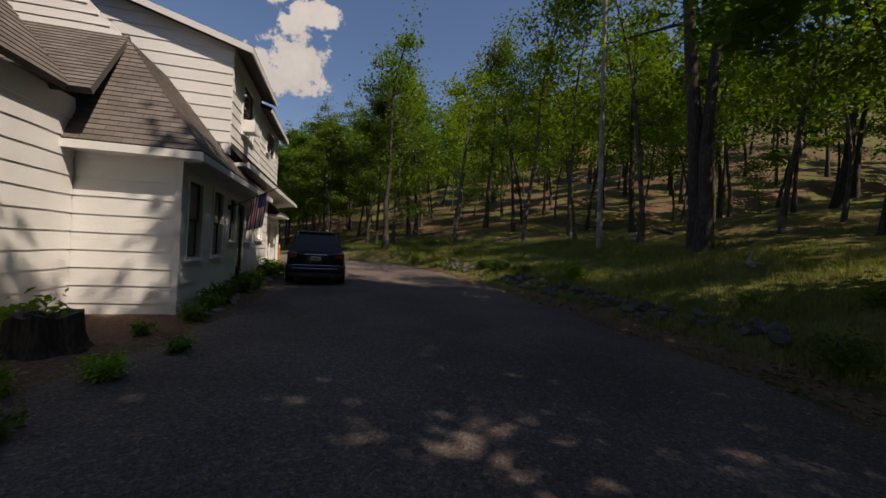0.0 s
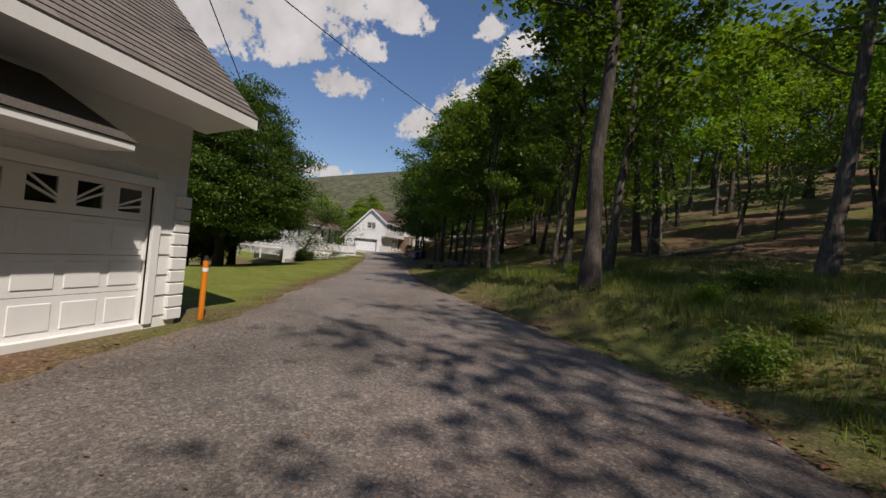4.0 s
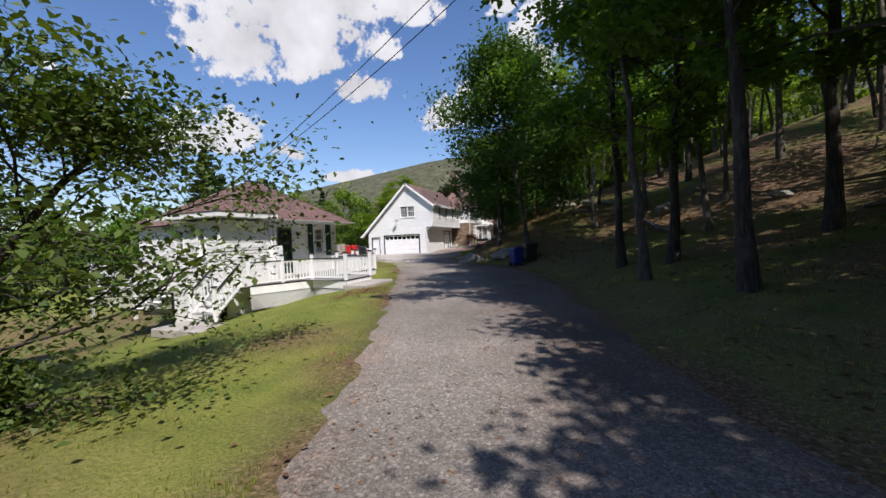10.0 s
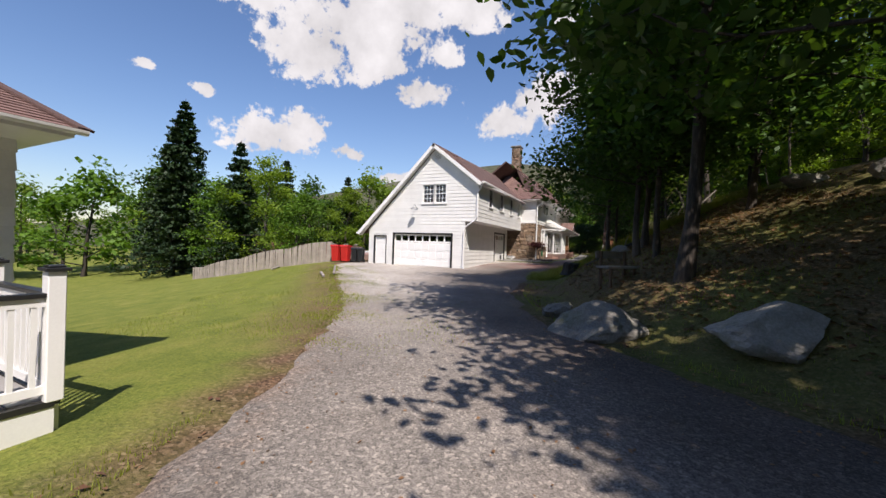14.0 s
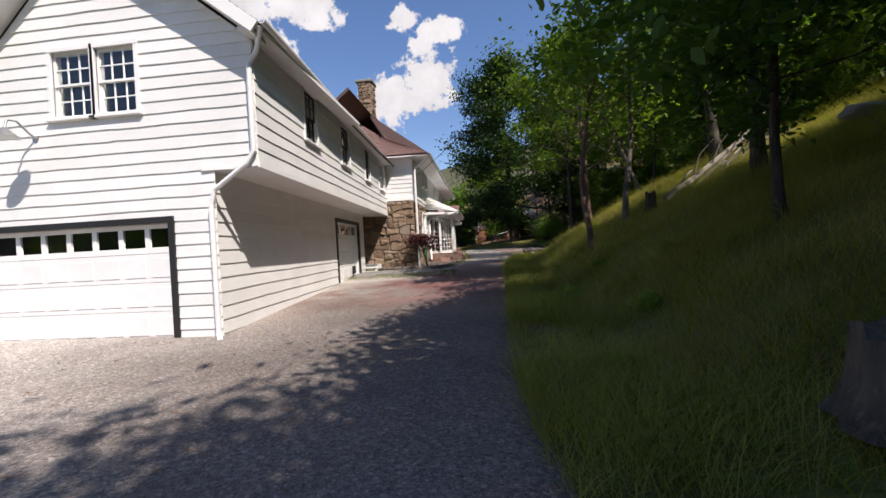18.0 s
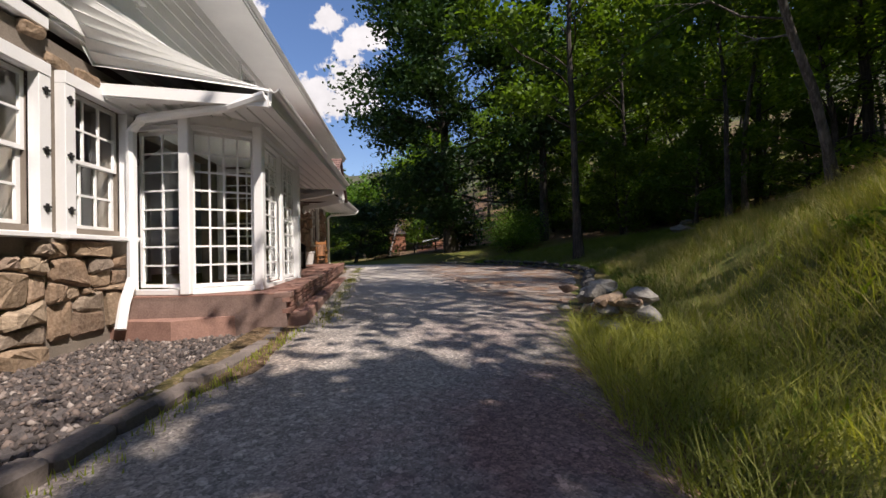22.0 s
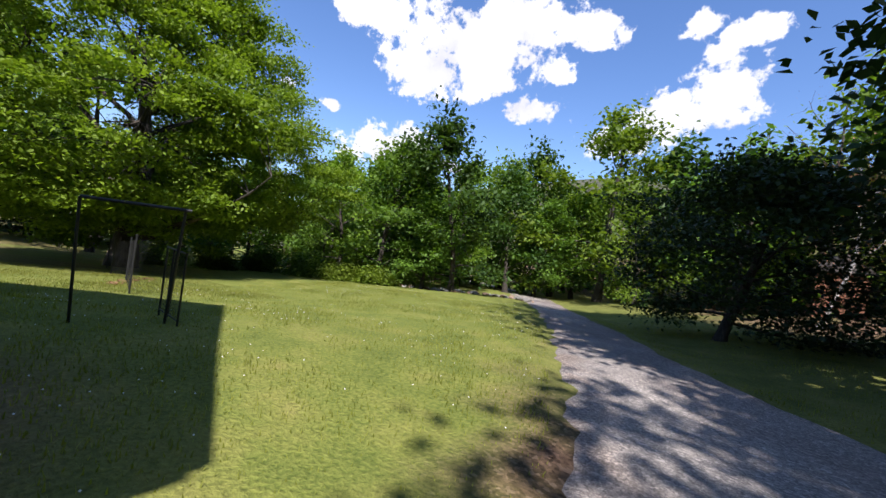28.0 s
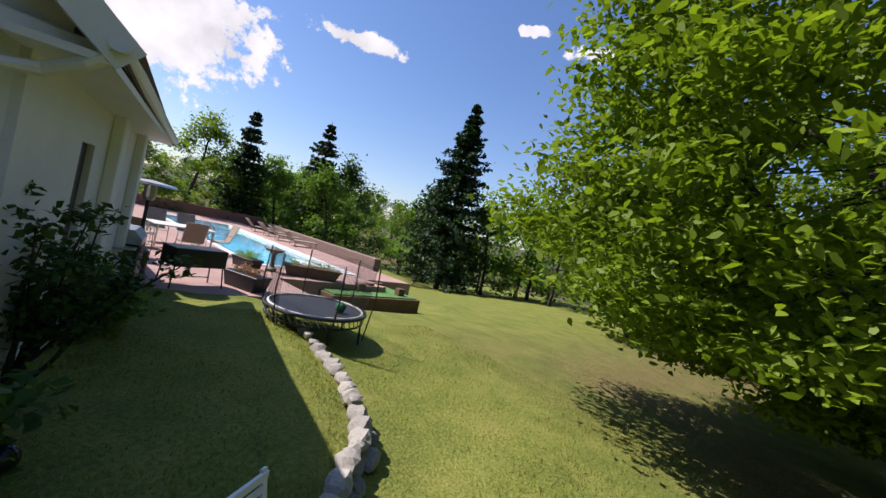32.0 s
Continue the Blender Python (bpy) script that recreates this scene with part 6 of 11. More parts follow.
garage_door(h1, F_GAR, *g_holes[2], 4, lights="sunburst")
panel_door(h1, F_GAR, *g_holes[1], M_TRIM, 3, 3, 0.42)
make_wall(h1, F_NORTH, [(3.35, 4.0), (7.6, 8.35), (11.85, 4.0)], -0.3, [], 0.3)
for k in range(10):
    part("corner_block", box((-3.36, 23.32, 0.06 + k * 0.19), (-3.28, 23.58, 0.06 + k * 0.19 + 0.172), 0.012), M_WHITE, h1)
make_wall(h1, Face((-11.85, 0, 0), (0, -1, 0), (-1, 0, 0)), [(-23.5, 4.0), (-1.0, 4.0)], -0.5, [], 0)
# roofs
roof_plane(h1, ((-2.45, 11.45, 3.28), (-2.45, 23.85, 3.28), (-7.6, 23.85, 8.6), (-7.6, 11.45, 8.6)), M_SHINGLE)
roof_plane(h1, ((-12.75, 23.85, 3.28), (-12.75, 0.8, 3.28), (-7.6, 0.8, 8.6), (-7.6, 23.85, 8.6)), M_SHINGLE)
roof_plane(h1, ((-2.45, 7.95, 2.74), (-2.45, 11.5, 2.74), (-4.42, 11.5, 5.22), (-4.42, 9.5, 5.22)), M_SHINGLE)
roof_plane(h1, ((-2.45, 11.5, 2.74), (-2.45, 15.66, 2.69), (-3.0, 15.66, 3.32), (-3.0, 11.5, 3.40)), M_SHINGLE)
roof_plane(h1, ((-4.8, 7.95, 2.74), (-2.45, 7.95, 2.74), (-4.42, 9.5, 5.22), (-4.8, 9.5, 5.22)), M_SHINGLE)
roof_plane(h1, ((-9.6, 7.6, 3.5), (-4.0, 7.6, 3.5), (-4.42, 9.6, 5.3), (-9.6, 9.6, 5.3)), M_SHINGLE)
roof_plane(h1, ((-4.3, 0.8, 3.5), (-4.3, 7.7, 3.5), (-7.6, 7.7, 8.0), (-7.6, 0.8, 8.0)), M_SHINGLE)
# soffits and fascias
part("soffit", prism([(-2.47, 3.16), (-3.4, 3.02), (-3.4, 3.10), (-2.47, 3.26)], "y", 11.5, 23.8), M_WHITE, h1)
part("soffit", prism([(-2.47, 2.6), (-2.95, 2.58), (-2.95, 2.66), (-2.47, 2.7)], "y", 8.0, 15.6), M_WHITE, h1)
part("soffit", prism([(7.97, 2.6), (8.36, 2.58), (8.36, 2.66), (7.97, 2.7)], "x", -4.7, -2.47), M_WHITE, h1)
part("fascia", box((-4.75, 7.93, 2.58), (-2.44, 7.965, 2.72)), M_WHITE, h1)
part("fascia", box((-2.465, 11.45, 3.10), (-2.43, 23.8, 3.25)), M_WHITE, h1)
part("fascia", box((-2.465, 7.95, 2.56), (-2.43, 15.6, 2.70)), M_WHITE, h1)
# upper storey
make_wall(h1, Face((0, 9.55, 0), (1, 0, 0), (0, -1, 0)), [(-10.5, 5.4), (-7.6, 8.3), (-4.55, 5.3)], 5.0, [], 0.2)
D1 = Face((-2.9, 0, 0), (0, 1, 0), (1, 0, 0))
d1_hole = [(12.5, 13.9, 4.3, 5.75)]
make_wall(h1, D1, [(11.4, 6.3), (15.1, 6.3)], 3.6, d1_hole, 0.3)
make_wall(h1, Face((0, 11.4, 0), (1, 0, 0), (0, -1, 0)), [(-6.2, 7.35), (-2.9, 6.33)], [(-6.2, 6.9), (-2.9, 3.4)], [], 0.3)
make_window(h1, D1, *d1_hole[0], 2, 4, 0.08, sash_mat=M_BLACK)
ac = part("air_conditioner", box((-2.95, 12.55, 4.33), (-2.55, 13.05, 4.68), 0.015), M_TRIM, h1, "white window air conditioner")
roof_plane(h1, ((-2.4, 11.15, 6.2), (-2.4, 15.35, 6.2), (-7.2, 15.35, 7.6), (-7.2, 11.15, 7.6)), M_SHINGLE, 0.14)
part("fascia", box((-2.43, 11.13, 6.02), (-2.39, 15.35, 6.17)), M_WHITE, h1)
part("bargeboard", beam((-2.4, 11.14, 6.19), (-7.2, 11.14, 7.59), 0.04, 0.16), M_WHITE, h1)
d2_hole = [(16.4, 18.25, 4.62, 5.5)]
make_wall(h1, D1, [(15.2, 5.86), (19.35, 5.86)], 3.7, d2_hole, 0.24)
make_wall(h1, Face((0, 15.2, 0), (1, 0, 0), (0, -1, 0)), [(-6.0, 6.8), (-2.9, 5.9)], [(-6.0, 6.6), (-2.9, 3.7)], [], 0.24)
make_wall(h1, Face((0, 19.35, 0), (-1, 0, 0), (0, 1, 0)), [(2.9, 5.9), (6.0, 6.8)], [(2.9, 3.7), (6.0, 6.6)], [], 0.24)
for k in range(3):
    make_window(h1, D1, 16.4 + k * 0.617, 16.4 + (k + 1) * 0.617 - 0.06, 4.62, 5.5, 2, 3, 0.06, split=False, sill=k == 0)
roof_plane(h1, ((-2.5, 14.95, 5.88), (-2.5, 19.6, 5.88), (-7.2, 19.6, 7.3), (-7.2, 14.95, 7.3)), M_SHINGLE, 0.14)
part("fascia", box((-2.53, 14.95, 5.7), (-2.49, 19.6, 5.85)), M_WHITE, h1)
# rooflight
bm = bmesh.new()
add_prism(bm, [(-4.55, 5.52), (-5.35, 6.35), (-5.42, 6.28), (-4.62, 5.45)], "y", 20.9, 21.6)
part("rooflight_frame", bm, M_BLACK, h1)
part("rooflight_glass", prism([(-4.60, 5.585), (-5.32, 6.335), (-5.33, 6.32), (-4.61, 5.57)], "y", 20.97, 21.53), M_GLASS, h1)
part("vent_pipe", tube([(-4.05, 20.6, 4.6), (-4.05, 20.6, 5.2)], 0.045, 10), M_METAL, h1)
# hipped hood over the side door
bm = bmesh.new()
q = [(-3.34, 19.55, 2.4), (-2.6, 19.55, 2.4), (-2.6, 22.15, 2.4), (-3.34, 22.15, 2.4), (-3.34, 20.15, 2.98), (-3.34, 21.6, 2.98)]
vs = [bm.verts.new(p) for p in q]
for f in ((0, 1, 4), (1, 2, 5, 4), (2, 3, 5), (0, 3, 2, 1), (0, 4, 5, 3)):
    bm.faces.new([vs[i] for i in f])
bmesh.ops.recalc_face_normals(bm, faces=bm.faces[:])
hood = part("door_hood", bm, M_SHINGLE, h1, "small hipped shingle hood over the door")
part("hood_board", box((-3.34, 19.57, 2.3), (-2.62, 22.13, 2.395), 0.01), M_WHITE, hood)
part("wall_vent", box((-3.36, 18.95, 2.55), (-3.3, 19.15, 2.72), 0.01), M_BLACK, h1)
part("wall_lamp", box((-3.36, 19.9, 1.55), (-3.29, 19.98, 1.68), 0.01), M_BLACK, h1)
part("foundation", box((-11.8, 1.2, -0.7), (-3.0, 23.4, -0.36)), M_CONCRETE, h1)

# flag on a slanting pole by the door
flag = thing("flag", "striped red, white and blue flag on a slanting pole", "flag", (-2.86, 11.5, 2.0))
part("pole", tube([(0, 0, 0), (1.1, 0.35, 0.66)], 0.014, 8), M_BLACK, flag)
part("bracket", box((-0.03, -0.04, -0.06), (0.05, 0.04, 0.06), 0.008), M_BLACK, flag)


def flag_build(nt, b):
    tc = nt.nodes.new("ShaderNodeTexCoord")
    sx = nt.nodes.new("ShaderNodeSeparateXYZ")
    nt.links.new(tc.outputs["UV"], sx.inputs[0])
    w = nd(nt, "ShaderNodeMath")
    w.operation = "MULTIPLY"
    w.inputs[1].default_value = 6.5
    nt.links.new(sx.outputs["X"], w.inputs[0])
    fr = nt.nodes.new("ShaderNodeMath")
    fr.operation = "FRACT"
    nt.links.new(w.outputs[0], fr.inputs[0])
    gt = nt.nodes.new("ShaderNodeMath")
    gt.operation = "GREATER_THAN"
    gt.inputs[1].default_value = 0.5
    nt.links.new(fr.outputs[0], gt.inputs[0])
    c = mix_of(nt, gt.outputs[0], (0.38, 0.03, 0.04), (0.72, 0.70, 0.68))
    gx = nt.nodes.new("ShaderNodeMath")
    gx.operation = "GREATER_THAN"
    gx.inputs[1].default_value = 0.46
    nt.links.new(sx.outputs["X"], gx.inputs[0])
    gy_ = nt.nodes.new("ShaderNodeMath")
    gy_.operation = "GREATER_THAN"
    gy_.inputs[1].default_value = 0.6
    nt.links.new(sx.outputs["Y"], gy_.inputs[0])
    both = nt.nodes.new("ShaderNodeMath")
    both.operation = "MULTIPLY"
    nt.links.new(gx.outputs[0], both.inputs[0])
    nt.links.new(gy_.outputs[0], both.inputs[1])
    c = mix_of(nt, both.outputs[0], c, (0.025, 0.03, 0.11))
    nt.links.new(c, b.inputs["Base Color"])
    b.inputs["Roughness"].default_value = 0.85


M_FLAG = material("flag_cloth", flag_build)
bm = bmesh.new()
uvl = bm.loops.layers.uv.new("UVMap")
nw, nh = 12, 14
gv = [[bm.verts.new((0.50 + 0.38 * i / nw - 0.10 * j / nh, 0.16 + 0.12 * i / nw + (0.03 + 0.03 * j / nh) * math.sin(i * 1.5 + j * 0.3), 0.30 + 0.23 * i / nw - 1.0 * j / nh * (0.9 + 0.1 * i / nw))) for i in range(nw + 1)] for j in range(nh + 1)]
for j in range(nh):
    for i in range(nw):
        fc = bm.faces.new((gv[j][i], gv[j][i + 1], gv[j + 1][i + 1], gv[j + 1][i]))
        for l, (a, b2) in zip(fc.loops, ((i, j), (i + 1, j), (i + 1, j + 1), (i, j + 1))):
            l[uvl].uv = (a / nw, 1 - b2 / nh)
part("cloth", bm, M_FLAG, flag, smooth=True)

# yellow lantern hung under the eave
feeder = thing("bird_feeder", "yellow-green plastic bird feeder hanging under the eave", "bird feeder", (-2.6, 14.9, 2.75))
part("wire", tube([(0, 0, 0.24), (0, 0, 0.62)], 0.004, 6), M_BLACK, feeder)
M_YELLOW = plain("yellow_plastic", (0.55, 0.55, 0.04), 0.35)
part("tube", tube([(0, 0, 0.03), (0, 0, 0.2)], [0.03, 0.03], 10), M_YELLOW, feeder)
part("tray", tube([(0, 0, 0), (0, 0, 0.03)], [0.055, 0.045], 10), M_YELLOW, feeder)
part("lid", tube([(0, 0, 0.2), (0, 0, 0.25)], [0.05, 0.015], 10), M_YELLOW, feeder)

# ---- white cottage with a deck ----
cot = thing("cottage", "small white cottage with red-brown hip roof and dark green shutters", "house", (0, 0, 0))
C_E = Face((-22.93, 0, 0), (0, 1, 0), (1, 0, 0))
c_holes = [(59.24, 60.0, 0.42, 2.56), (61.86, 62.5, 1.34, 2.6)]
make_wall(cot, C_E, [(57.7, 2.96), (63.75, 2.96)], -1.0, c_holes, 0.235, z0=0.1)
make_wall(cot, Face((0, 63.75, 0), (-1, 0, 0), (0, 1, 0)), [(22.93, 2.96), (30.2, 2.96)], -1.2, [], 0.235, z0=0.1)
make_wall(cot, Face((0, 57.7, 0), (1, 0, 0), (0, -1, 0)), [(-30.2, 2.96), (-22.1, 2.96)], -1.4, [], 0.235, z0=0.1)
make_wall(cot, Face((-30.2, 0, 0), (0, -1, 0), (-1, 0, 0)), [(-63.75, 2.96), (-57.7, 2.96)], -1.4, [])
panel_door(cot, C_E, *c_holes[0], M_GREEN, 3, 3, 0.5, trim=0.075, trim_mat=M_BLACK, panels=1)
cot_window = make_window(cot, C_E, *c_holes[1], 3, 4, 0.1, plain_low=True)
part("window_shade", slab(C_E, 61.88, 62.48, 1.36, 1.62, -0.13, -0.12), M_TRIM, cot_window, "pale cloth behind the lower sash")


def shutter(s0, s1):
    bm = bmesh.new()
    add_slab(bm, C_E, s0, s1, 1.14, 2.87, 0.03, 0.06, 0.004)
    sh = part("shutter", bm, M_GREEN, cot, "dark green shutter with a cut heart")
    bm = bmesh.new()
    m = (s0 + s1) / 2
    pts = [C_E.at(m + x * 0.055, 2.33 + z * 0.055, 0.062) for x, z in ((0, -1.1), (0.9, 0.1), (0.85, 0.6), (0.45, 0.8), (0, 0.45), (-0.45, 0.8), (-0.85, 0.6), (-0.9, 0.1))]
    bm.faces.new([bm.verts.new(p) for p in pts])
    r = bmesh.ops.extrude_face_region(bm, geom=bm.faces[:])
    bmesh.ops.translate(bm, verts=[v for v in r["geom"] if isinstance(v, bmesh.types.BMVert)], vec=(0.004, 0, 0))
    part("heart", bm, M_TRIM, sh)


shutter(61.27, 61.66)
shutter(62.74, 63.18)
# hip roof
E0, E1, W0, W1 = (-21.95, 57.3, 2.94), (-21.95, 64.1, 2.94), (-30.8, 57.3, 2.94), (-30.8, 64.1, 2.94)
P0, P1 = (-26.9, 61.4, 5.42), (-26.9, 62.1, 5.42)
roof_plane(cot, (E0, E1, P1, P0), M_SHINGLE_RED, 0.06)
roof_plane(cot, (W1, W0, P0, P1), M_SHINGLE_RED, 0.06)
roof_plane(cot, (E1, W1, P1, P1), M_SHINGLE_RED, 0.06)
roof_plane(cot, (W0, E0, P0, P0), M_SHINGLE_RED, 0.06)
part("soffit", box((-30.7, 57.4, 2.84), (-22.0, 64.0, 2.9)), M_TRIM, cot)
gutter(cot, (-21.93, 57.8, 2.93), (-21.93, 64.1, 2.93))
for p, q in ((E0, P0), (E1, P1)):
    part("hip_cap", beam(Vector(p) + Vector((0, 0, 0.03)), Vector(q) + Vector((0, 0, 0.03)), 0.2, 0.03), M_SHINGLE_RED, cot)
part("ridge_cap", box((-27.05, 61.25, 5.39), (-26.75, 62.25, 5.48), 0.03), M_BLACK, cot)
# annex with a flat roof
A_E = Face((-22.1, 0, 0), (0, 1, 0), (1, 0, 0))
A_S = Face((0, 55.4, 0), (1, 0, 0), (0, -1, 0))
a_holes = [(-24.35, -24.0, 1.55, 2.5), (-23.2, -22.85, 1.5, 2.5)]
make_wall(cot, A_E, [(55.4, 2.8), (57.7, 2.8)], -1.2, [], 0.235, z0=0.1)
make_wall(cot, A_S, [(-24.85, 2.8), (-22.1, 2.8)], -1.4, a_holes, 0.235, z0=0.1)
make_wall(cot, Face((-24.85, 0, 0), (0, -1, 0), (-1, 0, 0)), [(-57.7, 2.8), (-55.4, 2.8)], -1.4, [])
for h in a_holes:
    make_window(cot, A_S, *h, 1, 2, 0.05)
part("foundation", box((-24.8, 55.45, -1.6), (-22.15, 57.6, 0.1)), M_GREEN, cot)
part("flat_roof", box((-25.3, 54.95, 2.9), (-21.6, 57.85, 3.08), 0.01), M_TRIM, cot)
part("roof_felt", box((-25.32, 54.93, 3.08), (-21.58, 57.7, 3.12)), M_SHINGLE, cot)
part("downspout", tube([(-21.9, 55.1, 2.95), (-21.95, 55.25, 2.8), (-22.06, 55.36, 2.62), (-22.06, 55.36, -0.6)], 0.035, 8), M_TRIM, cot)
part("corner_board", box((-22.16, 55.34, -0.4), (-22.05, 55.46, 2.88), 0.004), M_TRIM, cot)
mast = part("service_mast", tube([(-22.1, 57.75, 2.4), (-22.1, 57.75, 4.05), (-22.02, 57.7, 4.15), (-21.95, 57.66, 4.05)], 0.03, 8), M_METAL, cot)
part("meter_box", box((-22.1, 57.2, 1.15), (-21.95, 57.45, 1.4), 0.02), M_METAL, cot)
part("post_box", box((-22.2, 57.8, 0.3), (-21.75, 58.2, 1.75), 0.02), M_TRIM, cot)
sign = thing("welcome_sign", "tall white welcome board leaning beside the cottage door", "sign", (-22.02, 57.95, 1.8))
part("board", box((-0.02, -0.14, 0), (0.02, 0.14, 1.1), 0.006), M_TRIM, sign)
for i, ch in enumerate("WELCOME"):
    cu = bpy.data.curves.new("letter", "FONT")
    cu.body, cu.size, cu.align_x, cu.extrude = ch, 0.17, "CENTER", 0.002
    ob = new("letter_source", cu)
    me = bpy.data.meshes.new_from_object(ob)
    bpy.data.objects.remove(ob)
    me.transform(pose(0.024, 0, 0.93 - i * 0.145, 90, 0, 90))
    part("letter", me, None, sign)
    me.materials.append(M_BLACK)
lamp = thing("wall_lantern", "small black lantern on the cottage wall", "lamp", (-22.93, 60.4, 2.35))
part("bracket", tube([(0.02, 0, 0.02), (0.1, 0, 0.08), (0.13, 0, 0.04)], 0.012, 6), M_BLACK, lamp)
part("cage", tube([(0.13, 0, -0.15), (0.13, 0, 0.02), (0.13, 0, 0.07)], [0.035, 0.065, 0.01], 6), M_BLACK, lamp)
bars = part("number_bars", box((-22.9, 60.58, 2.24), (-22.88, 60.63, 2.36)), M_BLACK, cot)
part("number_bars", box((-22.9, 60.67, 2.24), (-22.88, 60.70, 2.36)), M_BLACK, cot)

# deck with white rails
deck = thing("deck", "grey boarded deck with white balustrade and black caps", "deck", (0, 0, 0))
DZ = 0.28
outline = [(-22.9, 55.2), (-21.3, 55.9), (-20.22, 58.15), (-18.35, 57.83), (-18.3, 59.62), (-20.15, 59.85), (-20.15, 63.25), (-22.9, 63.25)]
bm = bmesh.new()
fc = bm.faces.new([bm.verts.new((x, y, DZ)) for x, y in outline])
if fc.normal.z < 0:
    fc.normal_flip()
r = bmesh.ops.extrude_face_region(bm, geom=[fc])
bmesh.ops.translate(bm, verts=[v for v in r["geom"] if isinstance(v, bmesh.types.BMVert)], vec=(0, 0, -0.04))
bmesh.ops.recalc_face_normals(bm, faces=bm.faces[:])
part("floor", bm, M_DECK, deck)
for k in range(30):
    y = 56.15 + k * 0.236
    x1 = -20.17 if y > 59.9 or y < 57.8 else -18.36
    if y < 58.15:
        x1 = min(x1, -20.25 - (58.15 - y) * 0.48) if y < 57.8 else x1
    part("plank", box((-22.88, y, DZ + 0.002), (x1, y + 0.224, DZ + 0.02), 0.004), M_DECK, deck)
runs = [(outline[i], outline[i + 1]) for i in range(1, 7)]


def post(x, y, z0=DZ, top=1.36):
    p = part("post", box((x - 0.06, y - 0.06, z0), (x + 0.06, y + 0.06, top), 0.008), M_TRIM, deck)
    bm = bmesh.new()
    add_box(bm, (x - 0.085, y - 0.085, top), (x + 0.085, y + 0.085, top + 0.03), 0.006)
    add_box(bm, (x - 0.06, y - 0.06, top + 0.03), (x + 0.06, y + 0.06, top + 0.05), 0.012)
    part("cap", bm, M_BLACK, p)


def rail(a, b, za=DZ, zb=DZ):
    a, b = Vector((*a, 0)), Vector((*b, 0))
    n = max(2, int((b - a).length / 0.125))
    hi = 0.86
    part("top_rail", beam(a + Vector((0, 0, za + hi + 0.04)), b + Vector((0, 0, zb + hi + 0.04)), 0.09, 0.035), M_BLACK, deck)
    part("upper_rail", beam(a + Vector((0, 0, za + hi)), b + Vector((0, 0, zb + hi)), 0.045, 0.07), M_TRIM, deck)
    part("lower_rail", beam(a + Vector((0, 0, za + 0.14)), b + Vector((0, 0, zb + 0.14)), 0.045, 0.07), M_TRIM, deck)
    for k in range(1, n):
        p = a.lerp(b, k / n)
        z = za + (zb - za) * k / n
        part("baluster", BALUSTER, None, deck).matrix_basis = pose(p.x, p.y, z + 0.1)


BALUSTER = mesh_of("baluster", [(x, y, z) for z in (0, 0.72) for x, y in ((-.017, -.017), (.017, -.017), (.017, .017), (-.017, .017))], [(0, 1, 5, 4), (1, 2, 6, 5), (2, 3, 7, 6), (3, 0, 4, 7)], M_TRIM)
for i, (a, b) in enumerate(runs):
    e = Vector((b[0] - a[0], b[1] - a[1], 0)).normalized()
    if i != 2:
        rail(a, b)
        if Vector((b[0] - a[0], b[1] - a[1])).length > 2.2:
            post((a[0] + b[0]) / 2, (a[1] + b[1]) / 2)
    post(*a)
    n = Vector((e.y, -e.x, 0))
    o0, o1 = Vector((*a, 0)) + n * 0.03, Vector((*b, 0)) + n * 0.03
    part("edge_board", beam(o0 + Vector((0, 0, DZ + 0.01)), o1 + Vector((0, 0, DZ + 0.01)), 0.05, 0.05), M_BLACK, deck)
    part("skirt_board", beam(o0 + Vector((0, 0, DZ - 0.04)), o1 + Vector((0, 0, DZ - 0.04)), 0.03, 0.30), M_TRIM, deck)
    # lattice below
    L = (o1 - o0).length
    if i in (0, 1, 4, 5):
        bm = bmesh.new()
        h = 0.55 if i == 0 else 0.34
        m = int(L / 0.13)
        for k in range(m):
            for sgn in (1, -1):
                s0 = k * 0.13 + 0.065
                s1 = s0 + sgn * h
                c0, c1 = max(0, min(L, s0)), max(0, min(L, s1))
                z0, z1 = DZ - 0.36, DZ - 0.36 - abs(c1 - c0)
                p, q = o0 + e * c0 - n * (0.02 if sgn > 0 else 0.03), o0 + e * c1 - n * (0.02 if sgn > 0 else 0.03)
                w = e * 0.022
                bm.faces.new([bm.verts.new(v) for v in (p - w + Vector((0, 0, z0)), p + w + Vector((0, 0, z0)), q + w + Vector((0, 0, z1)), q - w + Vector((0, 0, z1)))])
        r = bmesh.ops.extrude_face_region(bm, geom=bm.faces[:])
        bmesh.ops.translate(bm, verts=[v for v in r["geom"] if isinstance(v, bmesh.types.BMVert)], vec=n * 0.008)
        part("lattice", bm, M_TRIM, deck)
post(*outline[7])
# stair down to the lawn
ST = Vector((-21.0, 55.6, 0))
for k in range(4):
    part("step", box((-22.5 + 0.0, 55.55 - k * 0.28 - 0.3, DZ - 0.02 - (k + 1) * 0.2), (-21.35, 55.55 - k * 0.28, DZ - (k + 1) * 0.2 + 0.02), 0.008), M_DECK, deck)
    part("riser", box((-22.45, 55.53 - k * 0.28, DZ - 0.22 - k * 0.2), (-21.4, 55.55 - k * 0.28, DZ - 0.02 - k * 0.2)), M_TRIM, deck)
for x in (-22.5, -21.3):
    post(x, 54.4, -0.75, 0.42)
    post(x, 55.55, DZ, 1.36)
    rail((x, 55.5), (x, 54.45), DZ, DZ - 0.9)
